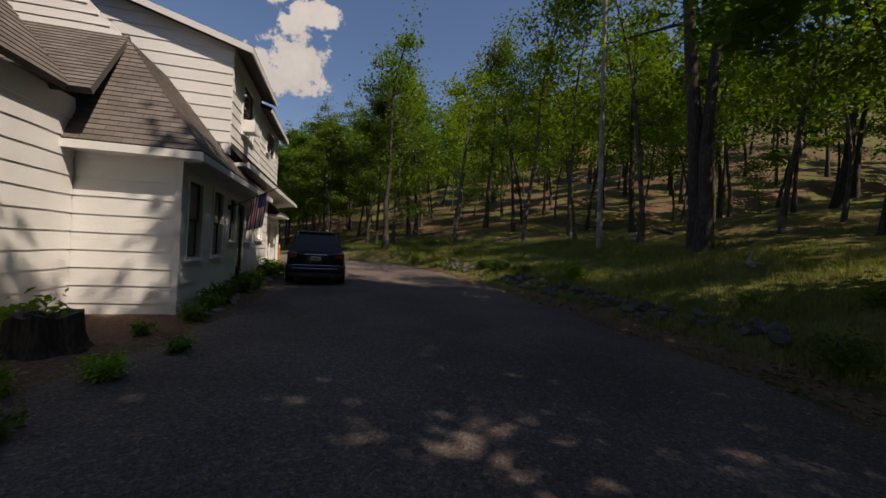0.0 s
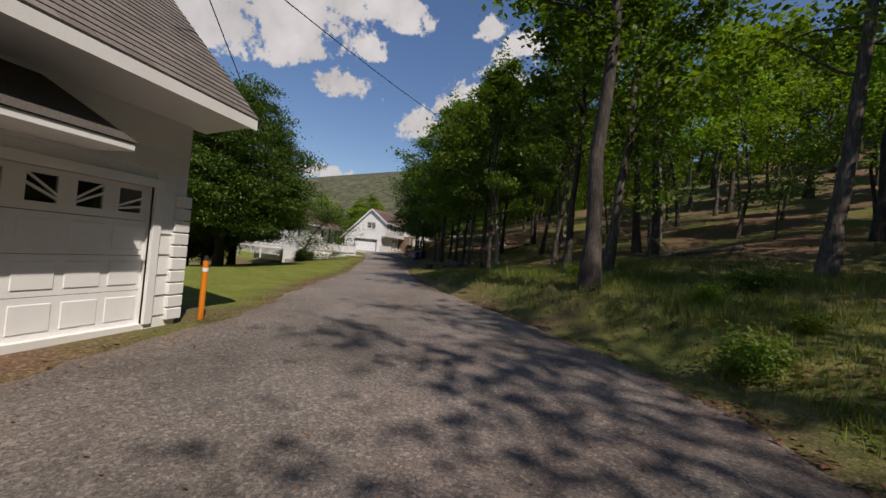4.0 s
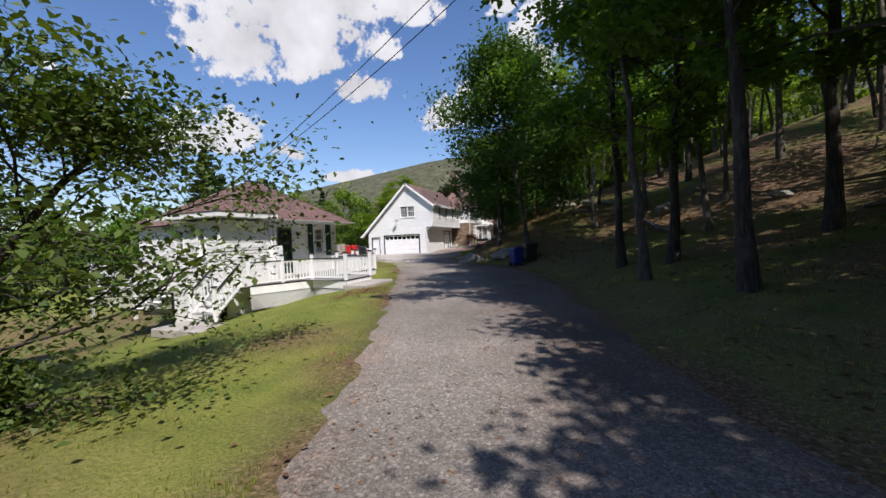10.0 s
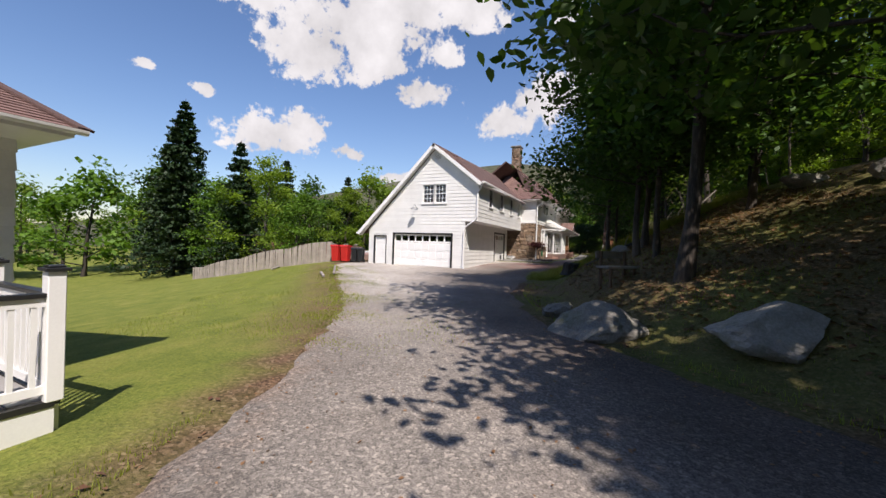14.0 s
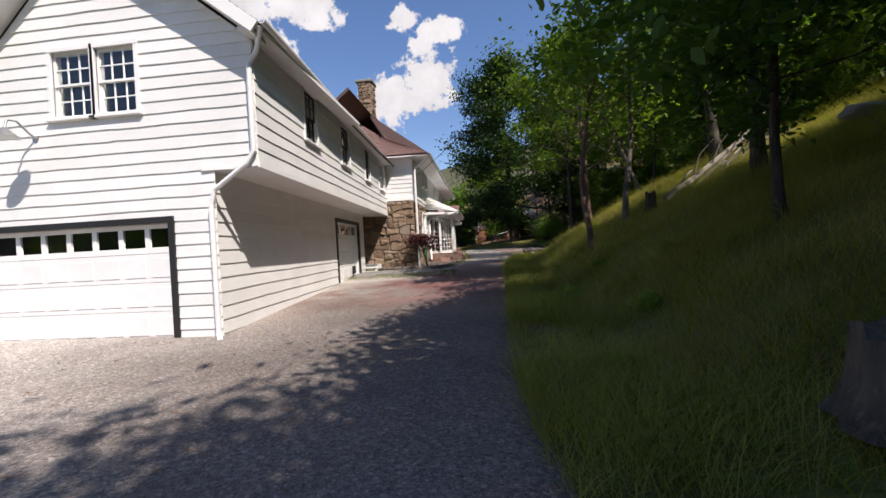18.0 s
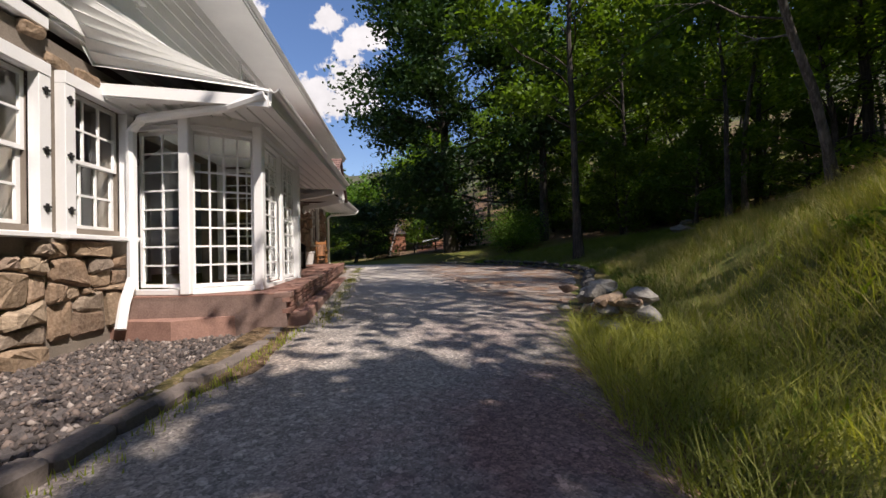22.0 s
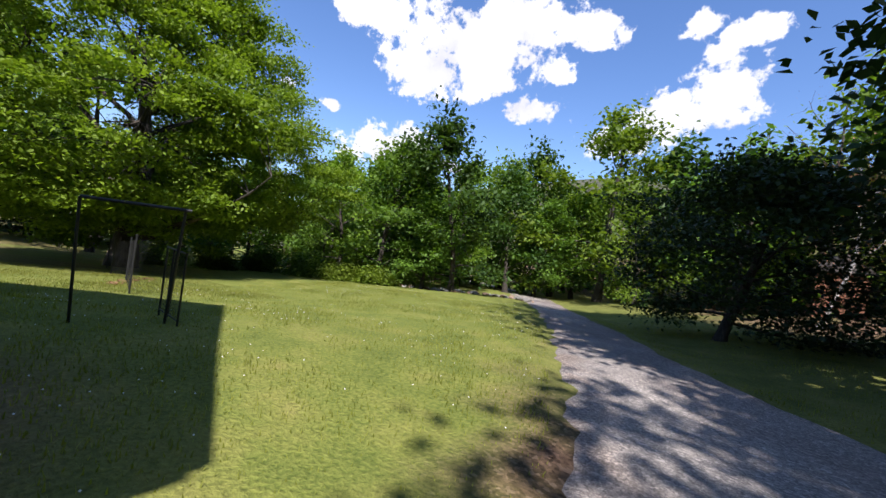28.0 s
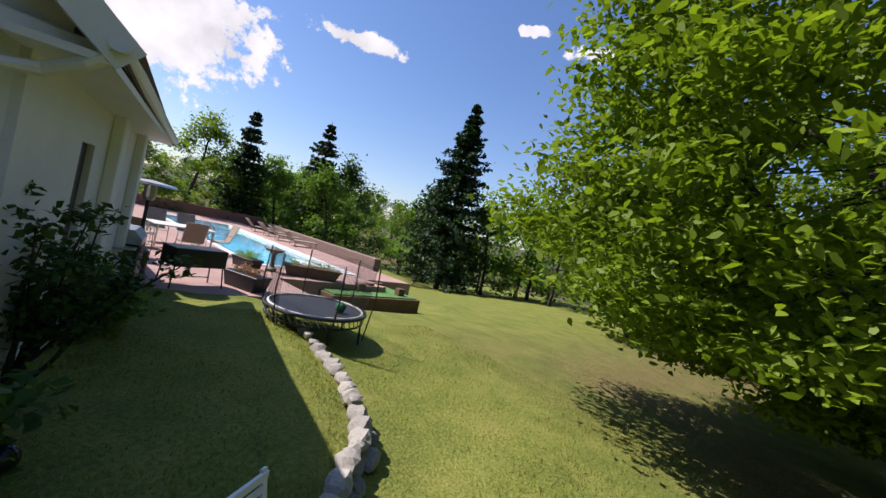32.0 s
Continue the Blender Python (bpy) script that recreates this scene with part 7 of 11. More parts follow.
slab1 = tagged(part("concrete_slab", box((-22.9, 53.3, gz(-22, 53.8) - 0.05), (-20.6, 54.5, gz(-21, 53.8) + 0.06), 0.03), M_CONCRETE), "pale concrete slab at the foot of the deck stair", "slab")
for k in range(2):
    tagged(part("stone_slab", box((-18.3, 57.5 + k * 1.12, -0.12), (-17.25, 58.58 + k * 1.12, 0.12), 0.03), M_CONCRETE), "broad pale stone step in front of the deck", "step", group="deck steps")
# stone piers and a second rail behind the annex
deck2 = thing("side_deck", "raised side deck with white rails, lattice and stair", "deck", (0, 0, 0))
part("floor", box((-31, 56.0, 0.2), (-25.0, 57.6, 0.3)), M_DECK, deck2)
part("skirt_board", box((-31, 55.95, 0.0), (-25.0, 55.99, 0.28)), M_TRIM, deck2)
part("top_rail", box((-31, 55.95, 1.15), (-25.0, 56.05, 1.2)), M_TRIM, deck2)
part("lower_rail", box((-31, 55.97, 0.38), (-25.0, 56.03, 0.43)), M_TRIM, deck2)
for k in range(46):
    part("baluster", BALUSTER, None, deck2).matrix_basis = pose(-30.95 + k * 0.13, 56, 0.43)
for x in (-31, -28, -25.05):
    part("post", box((x - 0.06, 55.94, -1.2), (x + 0.06, 56.06, 1.35), 0.008), M_TRIM, deck2)
bm = bmesh.new()
for k in range(46):
    for sgn in (1, -1):
        x = -31 + k * 0.13
        add_prism(bm, [(x, 0.0), (x + 0.03, 0.0), (x + 0.03 + sgn * 0.7, -0.7), (x + sgn * 0.7, -0.7)], "y", 55.985 + sgn * 0.006, 55.995 + sgn * 0.006)
part("lattice", bm, M_TRIM, deck2)
for k in range(4):
    part("step", box((-26.2, 55.9 - k * 0.3 - 0.3, 0.1 - k * 0.2), (-25.1, 55.9 - k * 0.3, 0.15 - k * 0.2), 0.008), M_TRIM, deck2)

# ---- large white garage wing ----
barn = thing("garage_building", "large white clapboard garage building with asymmetric gable and overhanging upper floor", "building", (0, 0, 0))
B_S = Face((0, 83.2, 0), (1, 0, 0), (0, -1, 0))
B_UP = Face((-24.45, 83.2, 0), (-0.6, 11.4, 0), (11.4, 0.6, 0))
B_LOW = Face((-25.3, 83.2, 0), (-0.55, 9.6, 0), (9.6, 0.55, 0))
prof = [(-32.35, 2.72), (-27.4, 7.72), (-24.45, 5.38)]
b_low = [(-32.35, 0.25), (-25.3, 0.25), (-25.299, 3.3), (-24.45, 3.3)]
b_holes = [(-31.82, -30.95, 0.3, 2.2), (-30.3, -26.14, 0.3, 2.36), (-28.22, -27.46, 4.36, 5.5), (-27.36, -26.6, 4.36, 5.5), (-27.42, -27.0, 7.02, 7.42)]
make_wall(barn, B_S, prof, b_low, b_holes, 0.21, z0=0.28, wave=0.008)
up_holes = [(2.1, 2.85, 4.28, 5.4), (4.7, 5.55, 4.28, 5.4), (7.5, 8.2, 4.28, 5.4), (9.95, 10.75, 4.28, 5.4)]
make_wall(barn, B_UP, [(0, 5.62), (11.4, 5.62)], 3.28, up_holes, 0.235, z0=3.28, wave=0.008)
low_holes = [(6.57, 9.33, 0.62, 2.72)]
make_wall(barn, B_LOW, [(0, 3.3), (10.25, 3.3)], [(0, 0.2), (10.25, 0.55)], low_holes, 0.245, z0=0.38, wave=0.01)
make_wall(barn, Face((-32.35, 0, 0), (0, -1, 0), (-1, 0, 0)), [(-94.6, 2.7), (-83.2, 2.7)], -0.5, [])
for k, h in enumerate(up_holes):
    make_window(barn, B_UP, *h, 3, 4, 0.07, sash_mat=M_TRIM if k == 3 else M_BLACK)
for h in b_holes[2:4]:
    make_window(barn, B_S, *h, 3, 4, 0.08)
bm = bmesh.new()
for k in range(5):
    add_slab(bm, B_S, -27.42, -27.0, 7.03 + k * 0.08, 7.08 + k * 0.08, -0.06, 0.0)
part("gable_vent", bm, M_TRIM, barn)
part("vent_back", slab(B_S, -27.44, -26.98, 7.0, 7.44, -0.12, -0.08), M_DARK, barn)
garage_door(barn, B_S, *b_holes[1], 8, rows=4, trim_mat=M_BLACK, trim=0.11)
garage_door(barn, B_LOW, *low_holes[0], 4, rows=4, trim_mat=M_BLACK, trim=0.12)
# narrow door
bm = bmesh.new()
for s0, s1, z0, z1 in ((-31.94, -31.82, 0.3, 2.2), (-30.95, -30.9, 0.3, 2.2), (-31.94, -30.9, 2.2, 2.28)):
    add_slab(bm, B_S, s0, s1, z0, z1, -0.03, 0.045, 0.004)
nd_ = part("side_door", bm, M_BLACK, barn)
bm = bmesh.new()
add_slab(bm, B_S, -31.82, -30.95, 0.3, 2.2, -0.12, -0.08)
for k in range(4):
    add_slab(bm, B_S, -31.72, -31.05, 0.38 + k * 0.46, 0.74 + k * 0.46, -0.082, -0.07, 0.01)
part("leaf", bm, M_TRIM, nd_)
part("knob", tube([B_S.at(-31.2, 1.15, -0.08), B_S.at(-31.2, 1.15, -0.03)], [0.02, 0.03], 8), M_METAL, nd_)
# roof
roof_plane(barn, ((-33.1, 94.6, 2.42), (-33.1, 82.85, 2.42), (-27.4, 82.85, 8.02), (-27.4, 94.6, 8.02)), M_SHINGLE_RED, 0.07)
roof_plane(barn, ((-24.1, 82.85, 5.42), (-24.55, 94.3, 5.42), (-27.4, 94.3, 8.02), (-27.4, 82.85, 8.02)), M_SHINGLE_RED, 0.07)
part("bargeboard", beam((-33.1, 82.84, 2.42), (-27.4, 82.84, 8.0), 0.05, 0.2), M_TRIM, barn)
part("bargeboard", beam((-27.4, 82.84, 8.0), (-24.1, 82.84, 5.42), 0.05, 0.2), M_TRIM, barn)
for a, b in (((-33.0, 2.3), (-27.4, 7.85)), ((-27.4, 7.85), (-24.2, 5.3))):
    part("rake_soffit", prism([a, b, (b[0], b[1] - 0.06), (a[0], a[1] - 0.06)], "y", 82.88, 83.22), M_TRIM, barn)
part("soffit", prism([(-24.12, 5.33), (-24.5, 5.36), (-24.5, 5.42), (-24.12, 5.4)], "y", 82.9, 88.0), M_TRIM, barn)
part("soffit", slab(B_UP, 0, 11.3, 5.52, 5.58, 0.0, 0.36), M_TRIM, barn)
part("overhang_floor", slab(B_UP, 0.0, 11.3, 3.2, 3.28, -1.0, 0.03), M_TRIM, barn)
gutter(barn, (-24.05, 82.85, 5.45), (-24.62, 94.2, 5.45))
part("downspout", tube([(-24.1, 82.9, 5.38), (-24.3, 83.1, 5.1), (-24.47, 83.12, 4.9), (-24.47, 83.12, 3.45), (-24.6, 83.1, 3.25), (-25.2, 83.1, 2.85), (-25.27, 83.1, 2.6), (-25.27, 83.1, 0.42), (-25.1, 82.9, 0.34)], 0.045, 8), M_TRIM, barn)
part("left_gutter_end", box((-33.2, 82.8, 2.32), (-33.0, 83.4, 2.44), 0.02), M_TRIM, barn)
lampb = thing("barn_lamp", "gooseneck barn lamp with metal shade on the white gable", "lamp", (-28.62, 83.2, 4.0))
part("arm", tube([(0, 0, 0), (0, -0.14, 0.1), (0, -0.3, 0.24), (0, -0.44, 0.22), (0, -0.48, 0.06)], 0.018, 8), M_METAL, lampb)
part("plate", tube([(0, 0.02, 0), (0, -0.03, 0)], 0.06, 10), M_METAL, lampb)
part("shade", tube([(0, -0.48, 0.08), (0, -0.48, 0.04), (0, -0.48, -0.08)], [0.03, 0.07, 0.2], 16), M_METAL, lampb)

part("pet_flap", box((-25.86, 91.67, 0.79), (-25.80, 91.93, 1.09), 0.01), M_BLACK, barn, "small black pet flap in the garage door")

# ---- fieldstone main house ----
main = thing("stone_house", "fieldstone house with white upper floor and a glazed bay", "house", (0, 0, 0))
masons = random.Random(21)


def clip_cell(poly, mx, mz, nx, nz):
    """Keeps the part of a polygon on the near side of the line through (mx, mz) with the normal (nx, nz)."""
    out = []
    for (x0, z0), (x1, z1) in zip(poly, poly[1:] + poly[:1]):
        d0, d1 = (x0 - mx) * nx + (z0 - mz) * nz, (x1 - mx) * nx + (z1 - mz) * nz
        if d0 <= 0:
            out.append((x0, z0))
        if (d0 < 0 < d1) or (d1 < 0 < d0):
            t = d0 / (d0 - d1)
            out.append((x0 + (x1 - x0) * t, z0 + (z1 - z0) * t))
    return out


def lay_stones(wall, f, s0, s1, z0, z1, holes, mean_w=0.5, mean_h=0.34, limit=300, mat=None):
    """Fieldstones of irregular outline, each of its own, fitted to one another with narrow recessed joints."""
    cells = []
    ph = masons.uniform(0, 6)

    def bed(k, z, x):
        return z if z <= z0 + 0.01 or z >= z1 - 0.01 else z + mean_h * (0.20 * math.sin(x * 2.3 + k * 2.1 + ph) + 0.13 * math.sin(x * 5.7 + k * 4.4))
    z, k = z0, 0
    while z < z1 - 0.02:
        top = z + mean_h * masons.choice((0.65, 0.85, 1.0, 1.25, 1.5))
        if top > z1 - mean_h * 0.45:
            top = z1
        x, lean0, lean1 = s0, 0.0, 0.0
        while x < s1 - 0.02:
            w = mean_w * masons.choice((0.5, 0.75, 1.0, 1.3, 1.7))
            end, next0, next1 = x + w, masons.uniform(-0.16, 0.16) * mean_w, masons.uniform(-0.16, 0.16) * mean_w
            if end > s1 - mean_w * 0.4:
                end, next0, next1 = s1, 0.0, 0.0
            a, b, c, d = x + lean0, end + next0, end + next1, x + lean1
            low = [(q, bed(k, z, q)) for q in (a, a + (b - a) * 0.35, a + (b - a) * 0.7, b)]
            high = [(q, bed(k + 1, top, q)) for q in (c, d + (c - d) * 0.65, d + (c - d) * 0.3, d)]
            poly = low + high
            mx, mz = (a + b + c + d) / 4, (bed(k, z, x) + bed(k + 1, top, end)) / 2
            if top - z > mean_h * 1.1 and masons.random() < 0.45 or top - z > mean_h * 0.95 and masons.random() < 0.15:
                t = masons.uniform(-0.3, 0.3)
                cells.append(clip_cell(poly, mx, mz + masons.uniform(-0.04, 0.04), t, 1))
                cells.append(clip_cell(poly, mx, mz, -t, -1))
            else:
                cells.append(poly)
            x, lean0, lean1 = end, next0, next1
        z, k = top, k + 1
    made = 0
    for cell in cells:
        if len(cell) < 3:
            continue
        sx, sz = sum(x for x, _ in cell) / len(cell), sum(q for _, q in cell) / len(cell)
        if any(h[0] - 0.02 < sx < h[1] + 0.02 and h[2] - 0.02 < sz < h[3] + 0.02 for h in holes) or made >= limit:
            continue
        for h in holes:
            if len(cell) < 3:
                break
            if min(x for x, _ in cell) < h[1] and max(x for x, _ in cell) > h[0] and min(z for _, z in cell) < h[3] and max(z for _, z in cell) > h[2]:
                away = [(h[0] - sx, (h[0], sz, 1, 0)), (sx - h[1], (h[1], sz, -1, 0)), (h[2] - sz, (sx, h[2], 0, 1)), (sz - h[3], (sx, h[3], 0, -1))]
                cell = clip_cell(cell, *max(away)[1])
        if len(cell) < 3:
            continue
        area = 0.5 * abs(sum(p[0] * q[1] - q[0] * p[1] for p, q in zip(cell, cell[1:] + cell[:1])))
        if area < 0.004:
            continue
        cx, cz = sum(x for x, _ in cell) / len(cell), sum(z for _, z in cell) / len(cell)
        # joints, softened corners and a rough face
        ring = []
        for i in range(len(cell)):
            p, q, r = cell[i - 1], cell[i], cell[(i + 1) % len(cell)]
            for other in (p, r):
                L = math.hypot(other[0] - q[0], other[1] - q[1])
                t = min(0.3, 0.03 / max(L, 0.01))
                ring.append((q[0] + (other[0] - q[0]) * t, q[1] + (other[1] - q[1]) * t))
        rad = math.sqrt(area) * 0.6
        k1 = 1 - min(0.3, 0.010 / rad)
        k2 = k1 - min(0.3, masons.uniform(0.02, 0.045) / rad)
        out = masons.uniform(0.03, 0.11)
        tilt, tip = masons.uniform(-0.09, 0.09), masons.uniform(-0.09, 0.09)
        n = len(ring)
        jit = [masons.uniform(0.95, 1.0) for _ in range(n)]
        outer = [(cx + (x - cx) * k1 * j, cz + (z - cz) * k1 * j) for (x, z), j in zip(ring, jit)]
        inner = [(cx + (x - cx) * k2 * j, cz + (z - cz) * k2 * j, max(0.01, out * masons.uniform(0.85, 1.15) + tilt * (x - cx) + tip * (z - cz))) for (x, z), j in zip(ring, jit)]
        vs = [f.at(x, z, -0.02) for x, z in outer] + [f.at(x, z, max(0.006, d * 0.5)) for (x, z), (_, _, d) in zip(outer, inner)] + [f.at(*q) for q in inner]
        vs.append(f.at(cx + masons.uniform(-0.3, 0.3) * rad, cz + masons.uniform(-0.3, 0.3) * rad, out * masons.uniform(0.95, 1.3)))
        fs = [(k, (k + 1) % n, n + (k + 1) % n, n + k) for k in range(n)] + [(n + k, n + (k + 1) % n, 2 * n + (k + 1) % n, 2 * n + k) for k in range(n)] + [(2 * n + k, 2 * n + (k + 1) % n, 3 * n) for k in range(n)]
        part("stone", mesh_of("stone", vs, fs, mat or M_STONE), None, wall)
        made += 1
    return made


S_E = Face((-23.85, 0, 0), (0, 1, 0), (1, 0, 0))
S_S = Face((0, 94.6, 0), (1, 0, 0), (0, -1, 0))
s_holes = [(97.1, 97.86, 2.04, 3.4), (98.25, 98.97, 2.04, 3.42), (105.86, 106.45, 1.55, 3.08), (108.5, 109.43, 2.16, 3.46)]
bay_hole = (99.15, 101.44, 1.2, 3.4)
w_e = make_wall(main, S_E, [(94.6, 3.86), (98.2, 3.80), (111.0, 3.72)], 0.5, s_holes + [bay_hole], 0, M_MORTAR, "stone_wall", thick=0.3)
lay_stones(w_e, S_E, 94.6, 98.0, 0.62, 3.84, [(a - 0.14, b + 0.14, c - 0.14, d + 0.3) for a, b, c, d in s_holes], 0.34, 0.24)
lay_stones(w_e, S_E, 98.0, 111.0, 0.95, 3.68, [(a - 0.13, b + 0.13, c - 0.12, d + 0.13) for a, b, c, d in s_holes] + [(99.12, 101.5, 0.9, 3.6)], 0.35, 0.24)
w_s = make_wall(main, S_S, [(-27.6, 3.86), (-23.85, 3.86)], 0.4, [(-26.95, -26.35, 1.02, 2.95)], 0, M_MORTAR, "stone_wall", thick=0.3)
lay_stones(w_s, S_S, -26.25, -23.8, 0.62, 3.84, [], 0.46, 0.30)
panel_door(main, S_S, -26.93, -26.37, 1.04, 2.93, M_TRIM, 1, 1, 0.93, panels=2)
for k in range(2):
    part("step", box((-27.2, 93.55 + k * 0.33, 0.6), (-25.45, 94.58, 0.84 + k * 0.17), 0.015), M_TRIM if k else M_TRIM, main)
    part("tread", box((-27.2, 93.5 + k * 0.33, 0.84 + k * 0.17), (-25.45, 93.88 + k * 0.33, 0.88 + k * 0.17), 0.008), M_DECK, main)
for k, h in enumerate(s_holes):
    if k == 2:
        panel_door(main, S_E, *h, M_TRIM, 3, 5, 0.16, trim=0.09, panels=1)
    else:
        make_window(main, S_E, *h, 4 if k == 3 else 3, 4, 0.12, hinges=True, out=0.08)
# band and white shingled upper floor at the south end
part("band", slab(S_S, -25.1, -23.78, 3.86, 4.05, -0.1, 0.07, 0.01), M_TRIM, main)
part("band", slab(S_E, 94.52, 98.0, 3.84, 4.0, -0.1, 0.07, 0.01), M_TRIM, main)
make_wall(main, S_S, [(-27.6, 5.9), (-23.83, 5.9)], 4.0, [], 0.2, z0=4.05)
U_E = Face((-23.78, 0, 0), (0, 1, 0), (1, 0, 0))
u_holes = [(97.5, 98.0, 5.0, 5.8), (98.45, 99.15, 4.95, 5.85), (102.3, 103.0, 4.72, 5.6), (105.45, 106.05, 4.72, 5.45), (107.65, 108.05, 5.2, 5.5), (108.45, 109.0, 4.75, 5.78), (109.12, 109.68, 4.75, 5.78)]
make_wall(main, U_E, [(94.6, 5.95), (111.0, 5.95)], 3.95, u_holes, 0.2, z0=4.0)
for h in u_holes:
    make_window(main, U_E, *h, 3 if h[1] - h[0] > 0.45 else 2, 4, 0.07, split=h[3] - h[2] > 0.4)
# north end
N_N = Face((0, 111.0, 0), (-1, 0, 0), (0, 1, 0))
w_n = make_wall(main, N_N, [(23.8, 3.7), (33.1, 3.5)], 0.2, [], 0, M_WHITE)
make_wall(main, Face((0, 111.06, 0), (-1, 0, 0), (0, 1, 0)), [(23.8, 5.9), (26.6, 9.15), (33.3, 3.9)], 3.55, [], 0.22, z0=3.55)
part("band", box((-33.5, 111.05, 3.45), (-23.9, 111.2, 3.56), 0.01), M_TRIM, main)
# rear wall with its deep eave
R_W = Face((-33.15, 111.0, 0), (-1.25, -4.6, 0), (-4.6, 1.25, 0))
r_holes = [(1.5, 2.0, 1.1, 3.0)]
make_wall(main, R_W, [(0, 3.6), (4.8, 3.6)], 0.0, r_holes, 0, M_WHITE)
part("dark_door", slab(R_W, 1.5, 2.0, 1.1, 3.0, -0.1, -0.06), M_BLACK, main)
part("pilaster", slab(R_W, 2.6, 2.95, 0.9, 3.5, 0, 0.12, 0.01), M_TRIM, main)
part("pilaster", slab(R_W, 4.5, 4.8, 0.9, 3.5, 0, 0.12, 0.01), M_TRIM, main)
part("rear_soffit", slab(R_W, -0.3, 5.2, 3.42, 3.47, -0.05, 0.42), M_TRIM, main)
gutter(main, R_W.at(-0.35, 3.56, 0.44), R_W.at(5.2, 3.52, 0.44))
part("downspout", tube([R_W.at(-0.28, 3.5, 0.42), R_W.at(-0.25, 3.4, 0.3), R_W.at(-0.15, 3.3, 0.1), (-32.75, 111.12, 3.2), (-32.75, 111.12, 0.9)], 0.045, 8), M_TRIM, main)
make_wall(main, Face((0, 106.3, 0), (1, 0, 0), (0, -1, 0)), [(-34.5, 3.6), (-28, 3.6)], 0.0, [])
# main roof
roof_plane(main, ((-23.05, 98.2, 5.92), (-23.05, 111.3, 5.92), (-26.6, 111.35, 9.3), (-26.6, 98.2, 9.3)), M_SHINGLE_RED, 0.12)
roof_plane(main, ((-33.6, 111.35, 3.58), (-35.1, 105.4, 3.52), (-26.6, 105.4, 9.3), (-26.6, 111.35, 9.3)), M_SHINGLE_RED, 0.12)
roof_plane(main, ((-33.9, 105.4, 3.55), (-33.9, 94.6, 3.55), (-26.6, 94.6, 9.3), (-26.6, 105.4, 9.3)), M_SHINGLE_RED, 0.12)
roof_plane(main, ((-22.95, 94.1, 5.88), (-22.95, 98.3, 5.88), (-26.6, 98.3, 9.2), (-25.3, 96.3, 7.2)), M_SHINGLE_RED, 0.10)
roof_plane(main, ((-27.6, 94.1, 5.88), (-22.95, 94.1, 5.88), (-25.3, 96.3, 7.2), (-27.6, 98.3, 9.0)), M_SHINGLE_RED, 0.10)
part("eave_soffit", box((-23.8, 94.15, 5.78), (-22.98, 111.27, 5.82)), M_TRIM, main)
part("eave_soffit", box((-25.2, 94.12, 5.77), (-23.7, 94.62, 5.81)), M_TRIM, main)
part("fascia", box((-23.05, 98.3, 5.74), (-23.0, 111.3, 5.9)), M_TRIM, main)
gutter(main, (-22.93, 94.1, 5.88), (-22.93, 98.4, 5.88))
gutter(main, (-22.99, 98.3, 5.9), (-22.99, 111.35, 5.9))
part("bargeboard", beam((-23.0, 111.42, 5.9), (-26.6, 111.40, 9.3), 0.05, 0.2), M_TRIM, main)
part("bargeboard", beam((-26.6, 111.38, 9.3), (-33.62, 111.38, 3.56), 0.05, 0.2), M_TRIM, main)
part("downspout", tube([(-23.0, 94.3, 5.82), (-23.2, 94.4, 5.5), (-23.62, 94.5, 5.3), (-23.66, 94.5, 5.1), (-23.66, 94.5, 0.8)], 0.05, 8), M_TRIM, main)
part("downspout", tube([(-23.05, 111.42, 5.85), (-23.3, 111.3, 5.55), (-23.6, 111.15, 5.5)], 0.045, 8), M_TRIM, main)
part("chimney_core", box((-27.85, 100.3, 8.3), (-27.05, 101.1, 12.0)), M_MORTAR, main)
ch = main.children[-1]
for f, a, b in ((Face((0, 100.3, 0), (1, 0, 0), (0, -1, 0)), -27.85, -27.05), (Face((-27.05, 0, 0), (0, 1, 0), (1, 0, 0)), 100.3, 101.1)):
    lay_stones(ch, f, a, b, 8.6, 11.9, [], 0.3, 0.22)
part("chimney_cap", box((-27.98, 100.17, 11.95), (-26.92, 101.23, 12.1), 0.03), M_GREYSTONE, main)
# pent roof over the ground floor
pent = [(98.69, 104.6, -22.06, 3.63, 3.58, 100.2), (107.0, 111.55, -22.6, 3.62, 3.66, 107.0)]
for a, b, x, za, zb, c in pent:
    roof_plane(main, ((x, a, za), (x, b, zb), (-23.76, b, zb + 0.85), (-23.76, c, za + 0.95)), M_SHINGLE if a > 100 else M_WHITE, 0.05, 0.14 if a > 100 else 0.22)
    part("pent_soffit", prism([(x + 0.02, zb - 0.14), (-23.9, zb - 0.06), (-23.9, zb + 0.02), (x + 0.02, zb - 0.06)], "y", a, b), M_TRIM, main)
    part("pent_fascia", beam((x + 0.01, a, za), (x + 0.01, b, zb), 0.04, 0.16), M_TRIM, main)
    gutter(main, (x + 0.07, a - 0.05, za), (x + 0.07, b, zb), None, 0.055)
    for k in range(9):
        xx = x - 0.1 - k * (abs(-23.8 - x) - 0.15) / 9
        part("soffit_bead", box((xx - 0.006, a + 0.05, zb - 0.148), (xx + 0.006, b - 0.05, zb - 0.128 + (x - xx) * 0.045)), M_WHITE, main)
